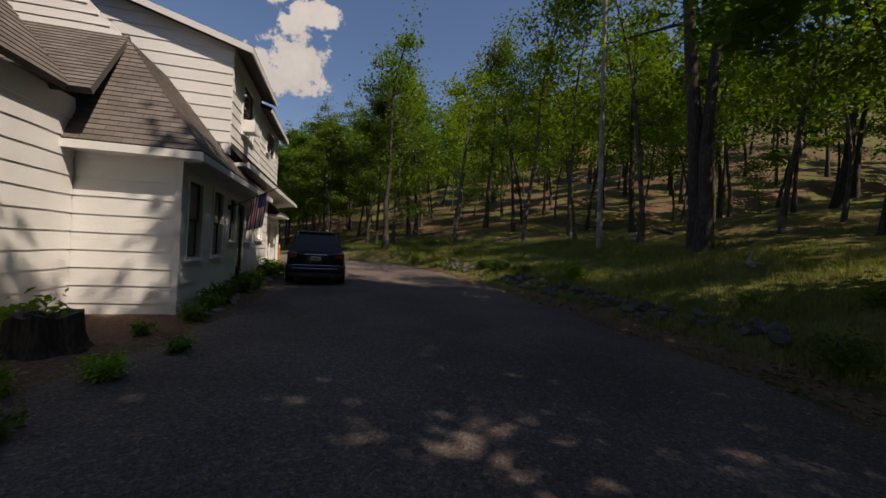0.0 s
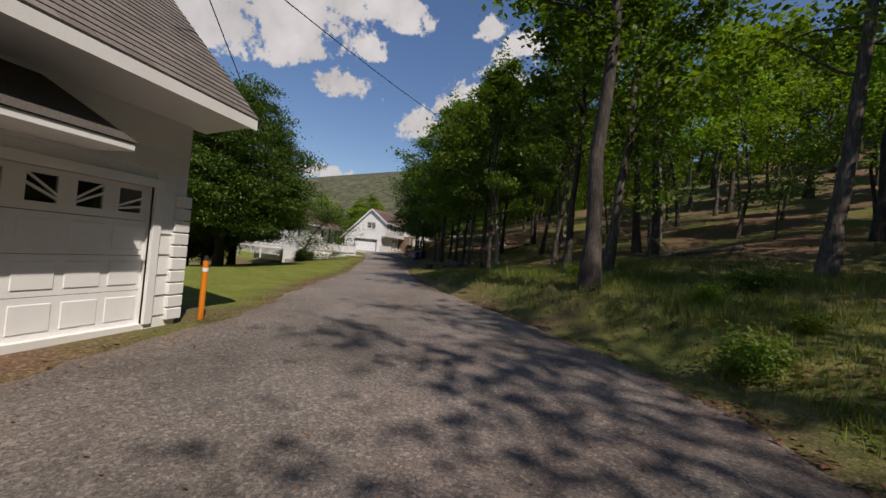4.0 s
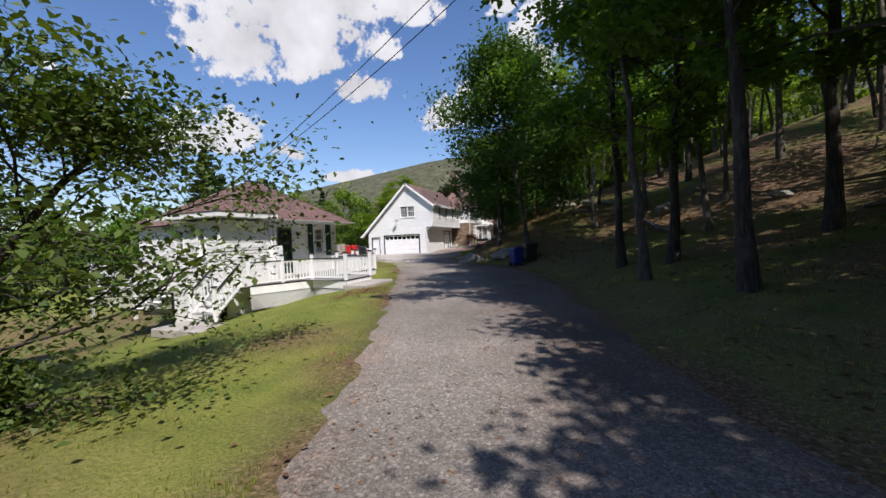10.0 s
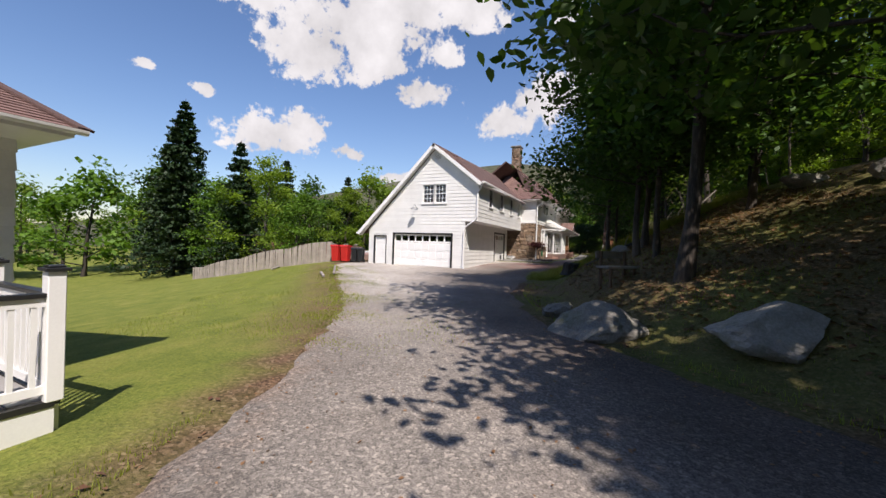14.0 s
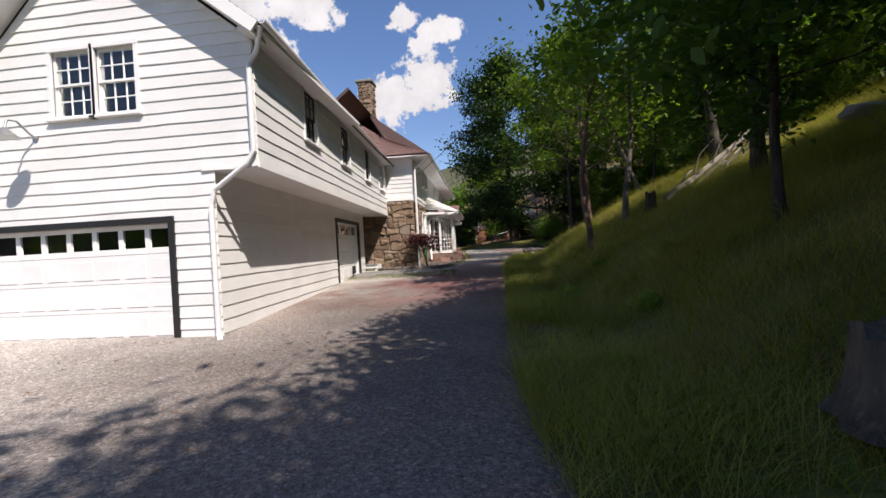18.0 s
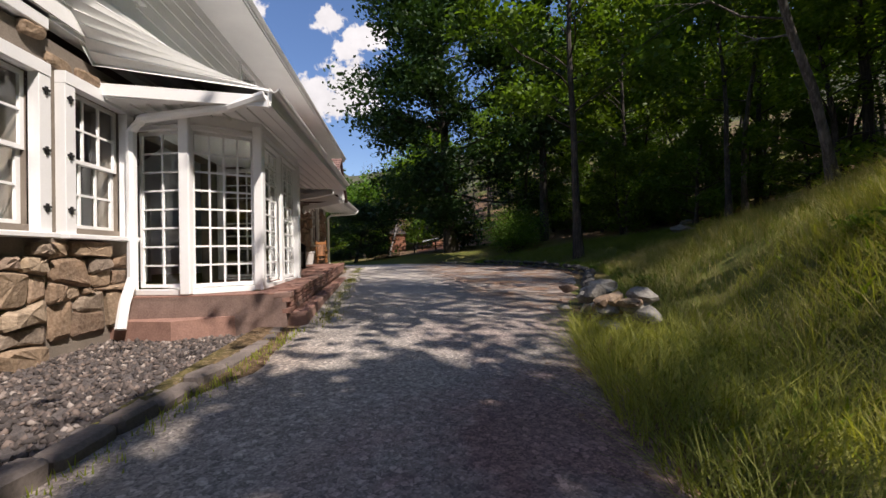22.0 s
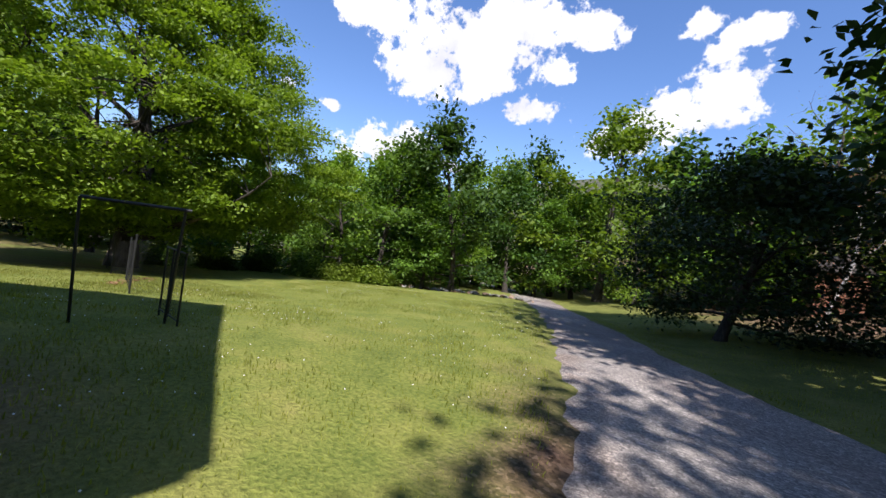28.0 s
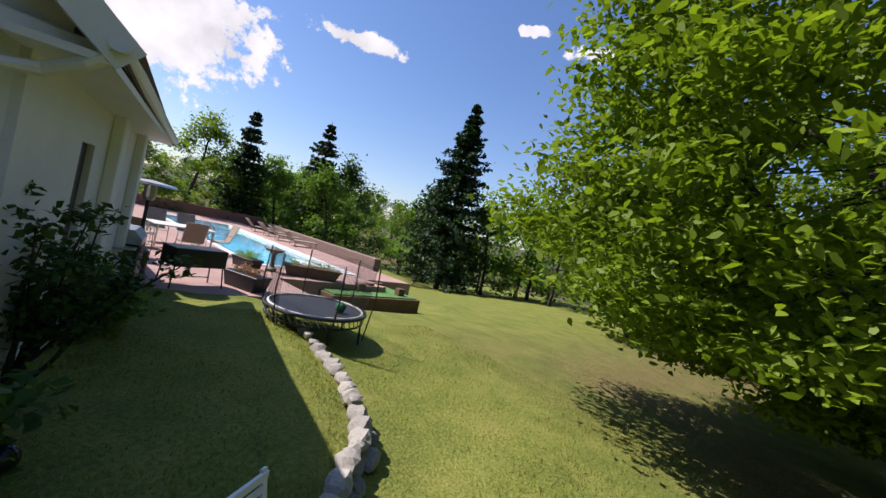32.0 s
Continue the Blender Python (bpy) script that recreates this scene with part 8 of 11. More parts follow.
# the hipped south end of the pent, clad in white boards, over the bay
roof_plane(main, ((-23.8, 98.55, 3.80), (-22.06, 98.69, 3.63), (-23.76, 100.2, 4.60), (-23.80, 97.7, 4.70)), M_WHITE, 0.04, 0.2)
part("pent_soffit", prism([(-23.85, 98.6), (-22.1, 98.72), (-22.1, 99.0), (-23.85, 99.3)], "z", 3.46, 3.5), M_TRIM, main)
part("crown_mould", beam((-23.82, 98.62, 3.62), (-22.06, 98.70, 3.55), 0.07, 0.13), M_TRIM, main)
part("downspout", tube([(-22.1, 98.66, 3.55), (-22.5, 98.7, 3.42), (-23.55, 98.9, 3.34), (-23.7, 98.95, 3.2), (-23.7, 98.95, 1.5), (-23.66, 98.75, 1.22), (-23.64, 98.65, 0.95)], 0.055, 8), M_TRIM, main)
part("downspout", tube([(-22.5, 111.45, 3.6), (-22.6, 111.3, 3.48), (-23.55, 111.05, 3.4), (-23.7, 111.06, 3.3), (-23.7, 111.06, 1.25), (-23.5, 111.2, 1.18)], 0.05, 8), M_TRIM, main)
# porch gable with an arched ceiling
G = Face((-22.44, 0, 0), (0, 1, 0), (1, 0, 0))
arch = [(104.95, 3.62), (106.2, 4.58), (107.25, 3.52), (107.0, 3.5)] + [(106.15 + 0.86 * math.cos(t), 3.5 + 0.68 * math.sin(t)) for t in np.linspace(0.15, math.pi - 0.15, 13)] + [(105.2, 3.56)]
bm = bmesh.new()
fc = bm.faces.new([bm.verts.new(G.at(s, z, 0)) for s, z in arch])
bmesh.ops.triangulate(bm, faces=[fc])
r = bmesh.ops.extrude_face_region(bm, geom=bm.faces[:])
bmesh.ops.translate(bm, verts=[v for v in r["geom"] if isinstance(v, bmesh.types.BMVert)], vec=(-0.05, 0, 0))
bmesh.ops.recalc_face_normals(bm, faces=bm.faces[:])
part("porch_gable", bm, M_TRIM, main)
bm = bmesh.new()
ts = np.linspace(0, math.pi, 15)
for (a, b) in zip(ts, ts[1:]):
    q = [(106.15 + 0.9 * math.cos(a), 3.46 + 0.7 * math.sin(a)), (106.15 + 0.9 * math.cos(b), 3.46 + 0.7 * math.sin(b))]
    bm.faces.new([bm.verts.new(v) for v in (G.at(*q[0], -0.04), G.at(*q[1], -0.04), G.at(*q[1], -1.4), G.at(*q[0], -1.4))])
bmesh.ops.remove_doubles(bm, verts=bm.verts[:], dist=0.001)
r = bmesh.ops.extrude_face_region(bm, geom=bm.faces[:])
bmesh.ops.translate(bm, verts=[v for v in r["geom"] if isinstance(v, bmesh.types.BMVert)], vec=(0, 0, 0.03))
part("porch_ceiling", bm, M_TRIM, main)
roof_plane(main, ((-23.8, 107.35, 3.48), (-22.36, 107.35, 3.48), (-22.36, 106.2, 4.66), (-23.8, 106.2, 4.66)), M_SHINGLE_RED, 0.05)
roof_plane(main, ((-22.36, 104.85, 3.6), (-23.8, 104.85, 3.6), (-23.8, 106.2, 4.66), (-22.36, 106.2, 4.66)), M_SHINGLE_RED, 0.05)
for y in (105.25, 107.15):
    bm = beam((-23.85, y, 3.3), (-22.5, y, 3.56), 0.14, 0.14)
    b = part("bracket", bm, M_TRIM, main)
    bm = bmesh.new()
    add_tube(bm, [(-23.75, y - 0.09, 3.14), (-23.75, y + 0.09, 3.14)], 0.07, 10)
    add_tube(bm, [(-23.6, y - 0.09, 3.17), (-23.6, y + 0.09, 3.17)], 0.05, 10)
    add_tube(bm, [(-22.52, y - 0.09, 3.46), (-22.52, y + 0.09, 3.46)], 0.06, 10)
    part("scroll", bm, M_TRIM, b)
plamp = thing("porch_lantern", "black porch ceiling lantern with glass panes", "lamp", (-23.38, 106.12, 3.62))
part("stem", tube([(0, 0, 0.35), (0, 0, 0)], 0.012, 6), M_BLACK, plamp)
part("hood", tube([(0, 0, 0.03), (0, 0, -0.02)], [0.07, 0.15], 8), M_BLACK, plamp)
part("cage", tube([(0, 0, -0.02), (0, 0, -0.16)], [0.13, 0.08], 8), M_METAL, plamp)
# bay window
bay_pts = [(-23.82, 99.15), (-23.12, 98.98), (-22.42, 99.37), (-22.48, 101.36), (-23.8, 101.46)]
bay = part("bay_floor", prism([(x, y) for x, y in bay_pts], "z", 1.2, 1.3), M_TRIM, main, "white glazed bay window with many small panes")
part("bay_head", prism([(x + 0.04, y) for x, y in bay_pts], "z", 3.34, 3.62), M_TRIM, main)
for k, ((x0, y0), (x1, y1)) in enumerate(zip(bay_pts, bay_pts[1:])):
    d = Vector((x1 - x0, y1 - y0, 0))
    L = d.length
    f = Face((x0, y0, 0), d, (d.y, -d.x, 0))
    n_win = (1, 1, 2, 1)[k]
    for j in range(n_win):
        a, b = L * j / n_win + 0.05, L * (j + 1) / n_win - 0.05
        make_window(main, f, a, b, 1.36, 3.26, (2, 4, 3, 3)[k], 8, 0.045, split=False, name="bay_window", sill=False, out=0.01)
        part("apron", slab(f, a - 0.04, b + 0.04, 1.28, 1.34, -0.06, 0.02), M_TRIM, main)
    part("bay_post", box((x1 - 0.06, y1 - 0.06, 1.28), (x1 + 0.06, y1 + 0.06, 3.40), 0.012), M_TRIM, main)
out = [(-23.85, 98.8), (-23.1, 98.6), (-22.12, 99.15), (-22.18, 101.4), (-23.85, 101.4)]
plinth = part("bay_plinth", prism([(x, y) for x, y in bay_pts], "z", 0.8, 1.2), M_BRICK, main)
tagged(part("bay_step", prism(out, "z", 0.75, 1.02), M_BRICK), "reddish stone step round the foot of the bay", "step")

# brick terrace, rising a little to the north
terrace = thing("brick_terrace", "red brick terrace along the stone house front", "terrace", (0, 0, 0))
terrace.matrix_basis = pose(0, 99.0, 1.27, 1.0) @ Matrix.Translation((0, -99.0, -1.25))
tl = [(-21.92, 98.9), (-22.58, 107.75)]
part("bed", prism([(-23.9, 98.9), (-21.97, 98.9), (-22.63, 107.7), (-23.9, 107.7)], "z", 0.7, 1.24), M_BRICK, terrace)
dirv = (Vector((*tl[1], 0)) - Vector((*tl[0], 0)))
TL = dirv.length
dv = dirv.normalized()
nv = Vector((dv.y, -dv.x, 0))
bk = bmesh.new()
add_box(bk, (-0.047, -0.1, -0.03), (0.047, 0.1, 0.03), 0.006)
BR_H = bpy.data.meshes.new("brick")
bk.to_mesh(BR_H)
bk.free()
BR_H.materials.append(M_BRICK)
ang = math.degrees(math.atan2(dv.y, dv.x))
base = Vector((*tl[0], 0))
n = int(TL / 0.102)
for k in range(n):
    p = base + dv * (k + 0.5) * TL / n - nv * 0.09
    part("brick", BR_H, None, terrace).matrix_basis = pose(p.x, p.y, 1.235 + masons.uniform(-0.006, 0.006), masons.uniform(-2, 2), masons.uniform(-2, 2), ang + masons.uniform(-2, 2))
for row in range(3):
    m = int(TL / 0.205)
    for k in range(m):
        p = base + dv * (k + 0.5 + (row % 2) * 0.5) * TL / m - nv * 0.05
        if (p - base).length > TL:
            continue
        part("brick", BR_H, None, terrace).matrix_basis = pose(p.x, p.y, 1.17 - row * 0.066, 0, 0, ang + 90 + masons.uniform(-2, 2))
for row in range(4):
    for k in range(20):
        p = base + dv * (TL * 0.35 + k * 0.206 + (row % 2) * 0.1) - nv * (0.25 + row * 0.1)
        part("brick", BR_H, None, terrace).matrix_basis = pose(p.x, p.y, 1.226 + masons.uniform(-0.004, 0.004), 0, 0, ang + 90 + masons.uniform(-1.5, 1.5))
part("paving", prism([(-23.9, 98.9), (-22.1, 98.9), (-22.76, 107.6), (-23.9, 107.6)], "z", 1.2, 1.252), M_BRICK, terrace)
lower = [(-21.75, 99.0), (-22.4, 108.0), (-22.75, 107.9), (-22.1, 99.0)]
footing = thing("terrace_footing", "worn brick footing along the terrace edge", "footing", (0, 0, 0))
part("bed", prism(lower, "z", 0.8, 1.02), M_BRICK, footing)
for row in range(3):
    for k in range(42):
        t = (k + 0.5 + 0.5 * (row % 2)) / 43
        part("brick", BR_H, None, footing).matrix_basis = pose(-21.81 - 0.65 * t - row * 0.1, 99.05 + 8.85 * t, 1.0 + masons.uniform(-0.004, 0.006), 0, 0, ang + 90 + masons.uniform(-2, 2))

# ---- loose things along the way ----
from mathutils import noise as relief


def rock_mesh(seed, sx, sy, sz, mat=None, rough=0.16, sub=2):
    """A weathered stone: a ball cut by planes and roughened."""
    r = random.Random(seed)
    bm = bmesh.new()
    bmesh.ops.create_icosphere(bm, subdivisions=sub, radius=1.0)
    cuts = [(Vector((r.uniform(-1, 1), r.uniform(-1, 1), r.uniform(-0.5, 1))).normalized(), r.uniform(0.5, 0.82)) for _ in range(10)]
    shift = Vector((seed * 1.7, seed * 0.9, seed * 2.3))
    for v in bm.verts:
        p = v.co.copy()
        p *= 1 + rough * 1.6 * relief.noise(p * 1.1 + shift)
        for n, d in cuts:
            k = p.dot(n)
            if k > d:
                p -= n * (k - d) * 0.93
        p *= 1 + rough * (0.55 * relief.noise(p * 3.1 + shift) + 0.3 * relief.noise(p * 7.7 + shift) + r.uniform(-0.08, 0.08))
        v.co = Vector((p.x * sx, p.y * sy, p.z * sz))
    me = bpy.data.meshes.new("stone")
    bm.to_mesh(me)
    bm.free()
    me.materials.append(mat or M_GREYSTONE)
    return me


ROCKS = [rock_mesh(200 + i, 1, 0.75, 0.55) for i in range(7)]
ROCKS_DARK = [rock_mesh(240 + i, 1, 0.8, 0.62, M_DARKSTONE, 0.22) for i in range(7)]
ROCKS_TAN = [rock_mesh(220 + i, 1, 0.72, 0.5, M_STONE) for i in range(5)]


def lay_rock(parent, name, me, x, y, z, s, rz, flat=1.0, label=""):
    ob = part(name, me, None, parent, label)
    ob.matrix_basis = pose(x, y, z, 0, 0, rz) @ Matrix.Diagonal((s, s, s * flat, 1))
    return ob


def boulder(x, y, s, seed, label, flat=1.0, rz=0, sink=0.25, mat=None):
    me = rock_mesh(seed, 1, 0.8, 0.62, mat, 0.17, 4)
    ob = tagged(new("boulder", me), label, "boulder", "boulders beside the drive")
    ob.matrix_basis = pose(x, y, gz(x, y) + s * flat * (0.5 - sink), 0, 0, rz) @ Matrix.Diagonal((s, s, s * flat, 1))
    return ob


def stump(x, y, r, h, label, hollow=True):
    st = thing("tree_stump", label, "stump", (x, y, gz(x, y) - 0.05))
    rr = random.Random(int(x * 10 + y * 7))
    bm = bmesh.new()
    n = 18
    rad = [1 + 0.12 * math.sin(k * 2.1 + x) + rr.uniform(-0.06, 0.06) for k in range(n)]
    rings = []
    for z, s in ((0, 1.35), (0.12, 1.1), (h * 0.5, 0.98), (h, 0.92)):
        rings.append([bm.verts.new((math.cos(k * 6.283 / n) * r * rad[k] * s, math.sin(k * 6.283 / n) * r * rad[k] * s, z + (rr.uniform(-0.05, 0.05) if z == h else 0))) for k in range(n)])
    inner = [bm.verts.new((v.co.x * 0.72, v.co.y * 0.72, v.co.z - 0.01)) for v in rings[-1]]
    rings.append(inner)
    if hollow:
        rings.append([bm.verts.new((v.co.x * 0.5, v.co.y * 0.5, h * 0.55)) for v in inner])
    for a, b in zip(rings, rings[1:]):
        for k in range(n):
            bm.faces.new((a[k], a[(k + 1) % n], b[(k + 1) % n], b[k]))
    bm.faces.new(rings[-1])
    part("bark", bm, M_BARK_DARK, st)
    part("cut_face", prism([(math.cos(k * 6.283 / n) * r * rad[k] * 0.66, math.sin(k * 6.283 / n) * r * rad[k] * 0.66) for k in range(n)], "z", h * 0.5, h * (0.58 if hollow else 0.985)), M_WEATHERED, st, "greyed cut wood")
    return st


def weed(x, y, s, seed, label, mat=None, z=None, leaf=0.09, name="weed", spread=0.28, n=26):
    t = TreeMaker(seed, 3)
    tips = []
    for k in range(7):
        a = k * 0.9 + t.rng.uniform(0, 0.6)
        p = t.bent((0, 0, 0), (math.cos(a) * 0.6, math.sin(a) * 0.6, 1), t.rng.uniform(0.3, 0.55), 3, 0.15)
        t.limb(p, [0.008, 0.007, 0.005, 0.003], 3)
        tips += [p[1], p[2], p[3]]
    ob = thing(name, label, "plant", (x, y, gz(x, y) - 0.02 if z is None else z), seed * 37 % 360, "weeds and small plants")
    ob.scale = (s, s, s)
    part("stem", t.wood("stem", M_LEAF_MID), None, ob)
    part("leaves", t.leaves("leaves", mat or M_LEAF, tips, 0.12 * spread / 0.28, n, leaf, 0.6, 0.2), None, ob)
    return ob


def bush(x, y, r, h, seed, label, mat=None, z=None, leaf=0.10, count=240, name="bush", limbs=26):
    t = TreeMaker(seed, 4)
    tips = []
    for k in range(limbs):
        a = t.rng.uniform(0, 6.28)
        e = t.rng.uniform(0.25, 1.4)
        p = t.bent((0, 0, 0), (math.cos(a) * math.cos(e) * r / h, math.sin(a) * math.cos(e) * r / h, math.sin(e)), h * t.rng.uniform(0.7, 1.05), 4, 0.14)
        t.limb(p, np.linspace(0.022, 0.005, 5), 4)
        tips += [p[2], p[3], p[4]]
    ob = thing(name, label, "bush", (x, y, gz(x, y) - 0.05 if z is None else z), 0, "bushes")
    part("stem", t.wood("stem", M_BARK_DARK), None, ob)
    part("foliage", t.leaves("foliage", mat or M_LEAF_MID, tips, 0.22 * r, count // 3, leaf, 0.7, 0.2), None, ob)
    return ob


# --- by the first house ---
stump(-3.35, 5.75, 0.34, 0.5, "old dark hollow tree stump beside the white house")
for i, (x, y, s) in enumerate(((-3.6, 5.0, 0.5), (-2.7, 6.6, 0.4), (-3.9, 6.3, 1.1), (-2.4, 7.7, 0.6), (-2.55, 9.0, 0.7), (-2.5, 9.6, 0.8), (-2.55, 10.6, 0.75), (-2.5, 11.6, 0.9), (-2.45, 12.3, 1.0), (-2.5, 13.2, 0.9), (-2.5, 16.0, 1.2), (-2.4, 16.7, 1.1), (-2.2, 4.6, 0.5), (-1.9, 5.6, 0.45), (-2.9, 4.2, 0.6), (-2.3, 3.3, 0.5))):
    weed(x, y, s, 300 + i, "leafy green plant growing along the house wall", M_LEAF_MID if i % 2 else M_LEAF)
for i in range(16):
    x, y = -2.35 + 0.12 * math.sin(i * 2.3), 8.1 + i * 0.55
    if 12.9 < y < 13.9:
        continue
    ob = tagged(new("border_stone", ROCKS[i % 7]), "grey field stone edging the house bed", "stone", "stones edging the house bed")
    ob.matrix_basis = pose(x, y, gz(x, y) + 0.02, 0, 0, i * 47) @ Matrix.Diagonal((0.16 + 0.05 * math.sin(i), 0.16, 0.14, 1))
row = thing("stone_row", "low tumbled row of grey field stones along the verge", "stone wall", (0, 0, 0))
rr = random.Random(41)
for i in range(150):
    f = rr.uniform(0, 1)
    y = 2.2 + f * 13.6
    x = 6.85 + 0.35 * f + rr.uniform(-0.36, 0.36)
    s = rr.uniform(0.08, 0.22)
    lay_rock(row, "stone", ROCKS_DARK[i % 7], x, y, gz(x, y) + s * 0.12 + (0.10 if rr.random() < 0.35 else 0), s, rr.uniform(0, 360), rr.uniform(0.75, 1.2))
for i in range(34):
    f = rr.uniform(0, 1)
    x, y, s = 6.62 - 0.62 * f + rr.uniform(-0.3, 0.4), 19.0 + f * 2.8, rr.uniform(0.10, 0.26)
    lay_rock(row, "stone", ROCKS_DARK[i % 7], x, y, gz(x, y) + s * 0.1 + (0.08 if i % 3 == 0 else 0), s, rr.uniform(0, 360), rr.uniform(0.7, 1.1))
for i, (x, y, s) in enumerate(((17.3, 19.8, 0.35), (7.6, 14.8, 0.22), (17, 15, 0.4), (19, 12.5, 0.35), (24, 22, 0.5), (12.5, 24, 0.3), (21, 17, 0.45), (27, 26, 0.5), (7.4, 20.6, 0.2))):
    boulder(x, y, s, 400 + i, "grey stone half sunk in the woodland slope", 0.8, i * 70)
br = thing("fallen_branch", "bleached forked dead branch lying in the grass", "branch", (11.9, 8.9, gz(11.9, 8.9)), 20)
part("limb", tube([(-0.75, -0.35, 0.10), (-0.3, -0.1, 0.16), (0.25, 0.05, 0.18), (0.7, 0.1, 0.5)], [0.09, 0.075, 0.06, 0.02], 8), M_WEATHERED, br)
part("fork", tube([(0.05, 0.0, 0.16), (0.5, -0.25, 0.12), (1.1, -0.4, 0.1)], [0.06, 0.05, 0.025], 7), M_WEATHERED, br)
for i, (x, y) in enumerate(((5.6, 22.0), (6.2, 3.4), (9.5, 4.6), (8.8, 6.5), (5.3, 27.2), (4.9, 24.6), (6.0, 25.5), (7.4, 23.4), (8.6, 12.8), (9.4, 16.0), (3.2, 31.5), (6.6, 28.4))):
    weed(x, y, 0.7 + 0.5 * (i % 3) / 2, 340 + i, "leafy green weeds among the verge grass", M_LEAF_MID if i % 2 else M_LEAF, leaf=0.045, n=60)
for i, (x, y, r, h) in enumerate(((7.7, 17.5, 0.55, 0.5), (8.3, 16.6, 0.5, 0.42), (7.4, 18.6, 0.35, 0.4))):
    bush(x, y, r, h, 360 + i, "low dark ferny undergrowth beside the tumbled stones", M_LEAF_LAWN, leaf=0.05, count=420)
post_o = thing("marker_post", "bright orange driveway marker post beside the garage", "post", (-3.28, 23.95, gz(-3.28, 23.95)))
part("stake", tube([(0, 0, -0.1), (0, 0, 0.98)], 0.045, 10), M_ORANGE, post_o)
part("cap", tube([(0, 0, 0.98), (0, 0, 1.06)], [0.045, 0.03], 10), M_BLACK, post_o, "black cap")
part("band", tube([(0, 0, 0.80), (0, 0, 0.86)], 0.047, 10), M_TRIM, post_o, "pale reflective band")


# --- the parked car ---
def car():
    c = thing("suv", "black estate car parked beside the white house", "car", (-0.70, 13.58, -0.26), 2.0)
    c.scale = (1.0, 1.0, 1.05)
    half = [(0.0, 0.80, 0.34, 1.02), (0.10, 0.90, 0.30, 1.06), (0.35, 0.945, 0.27, 1.08), (1.2, 0.955, 0.26, 1.08), (2.6, 0.955, 0.26, 1.06), (3.7, 0.945, 0.26, 1.04), (4.35, 0.90, 0.28, 0.98), (4.68, 0.78, 0.32, 0.88), (4.78, 0.60, 0.38, 0.80)]
    bm = bmesh.new()
    rings = []
    for y, w, z0, z1 in half:
        sec = [(-w * 0.9, z0), (-w, z0 + 0.12), (-w * 1.0, z0 + 0.40), (-w * 0.985, z1 - 0.10), (-w * 0.93, z1)]
        pts = sec + [(-x, z) for x, z in sec[::-1]]
        rings.append([bm.verts.new((x, y, z)) for x, z in pts])
    for a, b in zip(rings, rings[1:]):
        for k in range(10):
            bm.faces.new((a[k], a[(k + 1) % 10], b[(k + 1) % 10], b[k]))
    bm.faces.new(rings[0])
    bm.faces.new(rings[-1][::-1])
    bmesh.ops.recalc_face_normals(bm, faces=bm.faces[:])
    part("body", bm, M_CARPAINT, c, smooth=True)
    # cabin
    cab = [(0.16, 0.86, 0.86, 1.06, 1.08), (0.52, 0.84, 0.66, 1.06, 1.70), (1.2, 0.85, 0.69, 1.06, 1.765), (2.4, 0.85, 0.69, 1.05, 1.745), (2.9, 0.84, 0.66, 1.04, 1.66), (3.72, 0.80, 0.74, 1.02, 1.06)]
    bm = bmesh.new()
    rings = []
    for y, w0, w1, z0, z1 in cab:
        rings.append([bm.verts.new(p) for p in ((-w0, y, z0), (-w1, y, z1 - 0.03 if z1 > 1.2 else z1), (-w1 * 0.86, y, z1), (w1 * 0.86, y, z1), (w1, y, z1 - 0.03 if z1 > 1.2 else z1), (w0, y, z0))])
    for a, b in zip(rings, rings[1:]):
        for k in range(5):
            bm.faces.new((a[k], a[k + 1], b[k + 1], b[k]))
    bmesh.ops.recalc_face_normals(bm, faces=bm.faces[:])
    part("cabin", bm, M_CARPAINT, c)

    def pane(name, pts, off):
        bm2 = bmesh.new()
        a = [bm2.verts.new(Vector(p)) for p in pts]
        b = [bm2.verts.new(Vector(p) + Vector(off)) for p in pts]
        bm2.faces.new(a)
        bm2.faces.new(b[::-1])
        for k in range(len(a)):
            bm2.faces.new((a[k], b[k], b[(k + 1) % len(a)], a[(k + 1) % len(a)]))
        bmesh.ops.recalc_face_normals(bm2, faces=bm2.faces[:])
        part(name, bm2, M_CARGLASS, c)
    pane("rear_window", [(-0.72, 0.215, 1.13), (0.72, 0.215, 1.13), (0.58, 0.475, 1.62), (-0.58, 0.475, 1.62)], (0, -0.012, 0.006))
    pane("windscreen", [(-0.72, 3.58, 1.11), (0.72, 3.58, 1.11), (0.6, 2.96, 1.62), (-0.6, 2.96, 1.62)], (0, 0.012, 0.01))
    for s in (-1, 1):
        for y0, y1, ya, yb in ((0.42, 1.18, 0.62, 1.18), (1.28, 2.12, 1.28, 2.12), (2.2, 3.25, 2.2, 2.85)):
            pane("side_window", [(s * 0.838, y0, 1.14), (s * 0.838, y1, 1.14), (s * 0.71, yb, 1.63), (s * 0.71, ya, 1.63)], (s * 0.018, 0, 0))
        part("tail_light", box((s * 0.60, -0.01, 0.86), (s * 0.90, 0.16, 1.06), 0.03), M_TAIL, c, "red tail light")
        part("headlight", box((s * 0.55, 4.52, 0.72), (s * 0.85, 4.70, 0.88), 0.04), M_GLASS, c)
        part("roof_rail", tube([(s * 0.62, 0.75, 1.76), (s * 0.63, 0.9, 1.81), (s * 0.63, 2.3, 1.80), (s * 0.62, 2.5, 1.74)], 0.018, 6), M_BLACK, c)
        mirror = part("wing_mirror", box((s * 0.92, 2.95, 1.10), (s * 1.12, 3.10, 1.24), 0.04), M_CARPAINT, c)
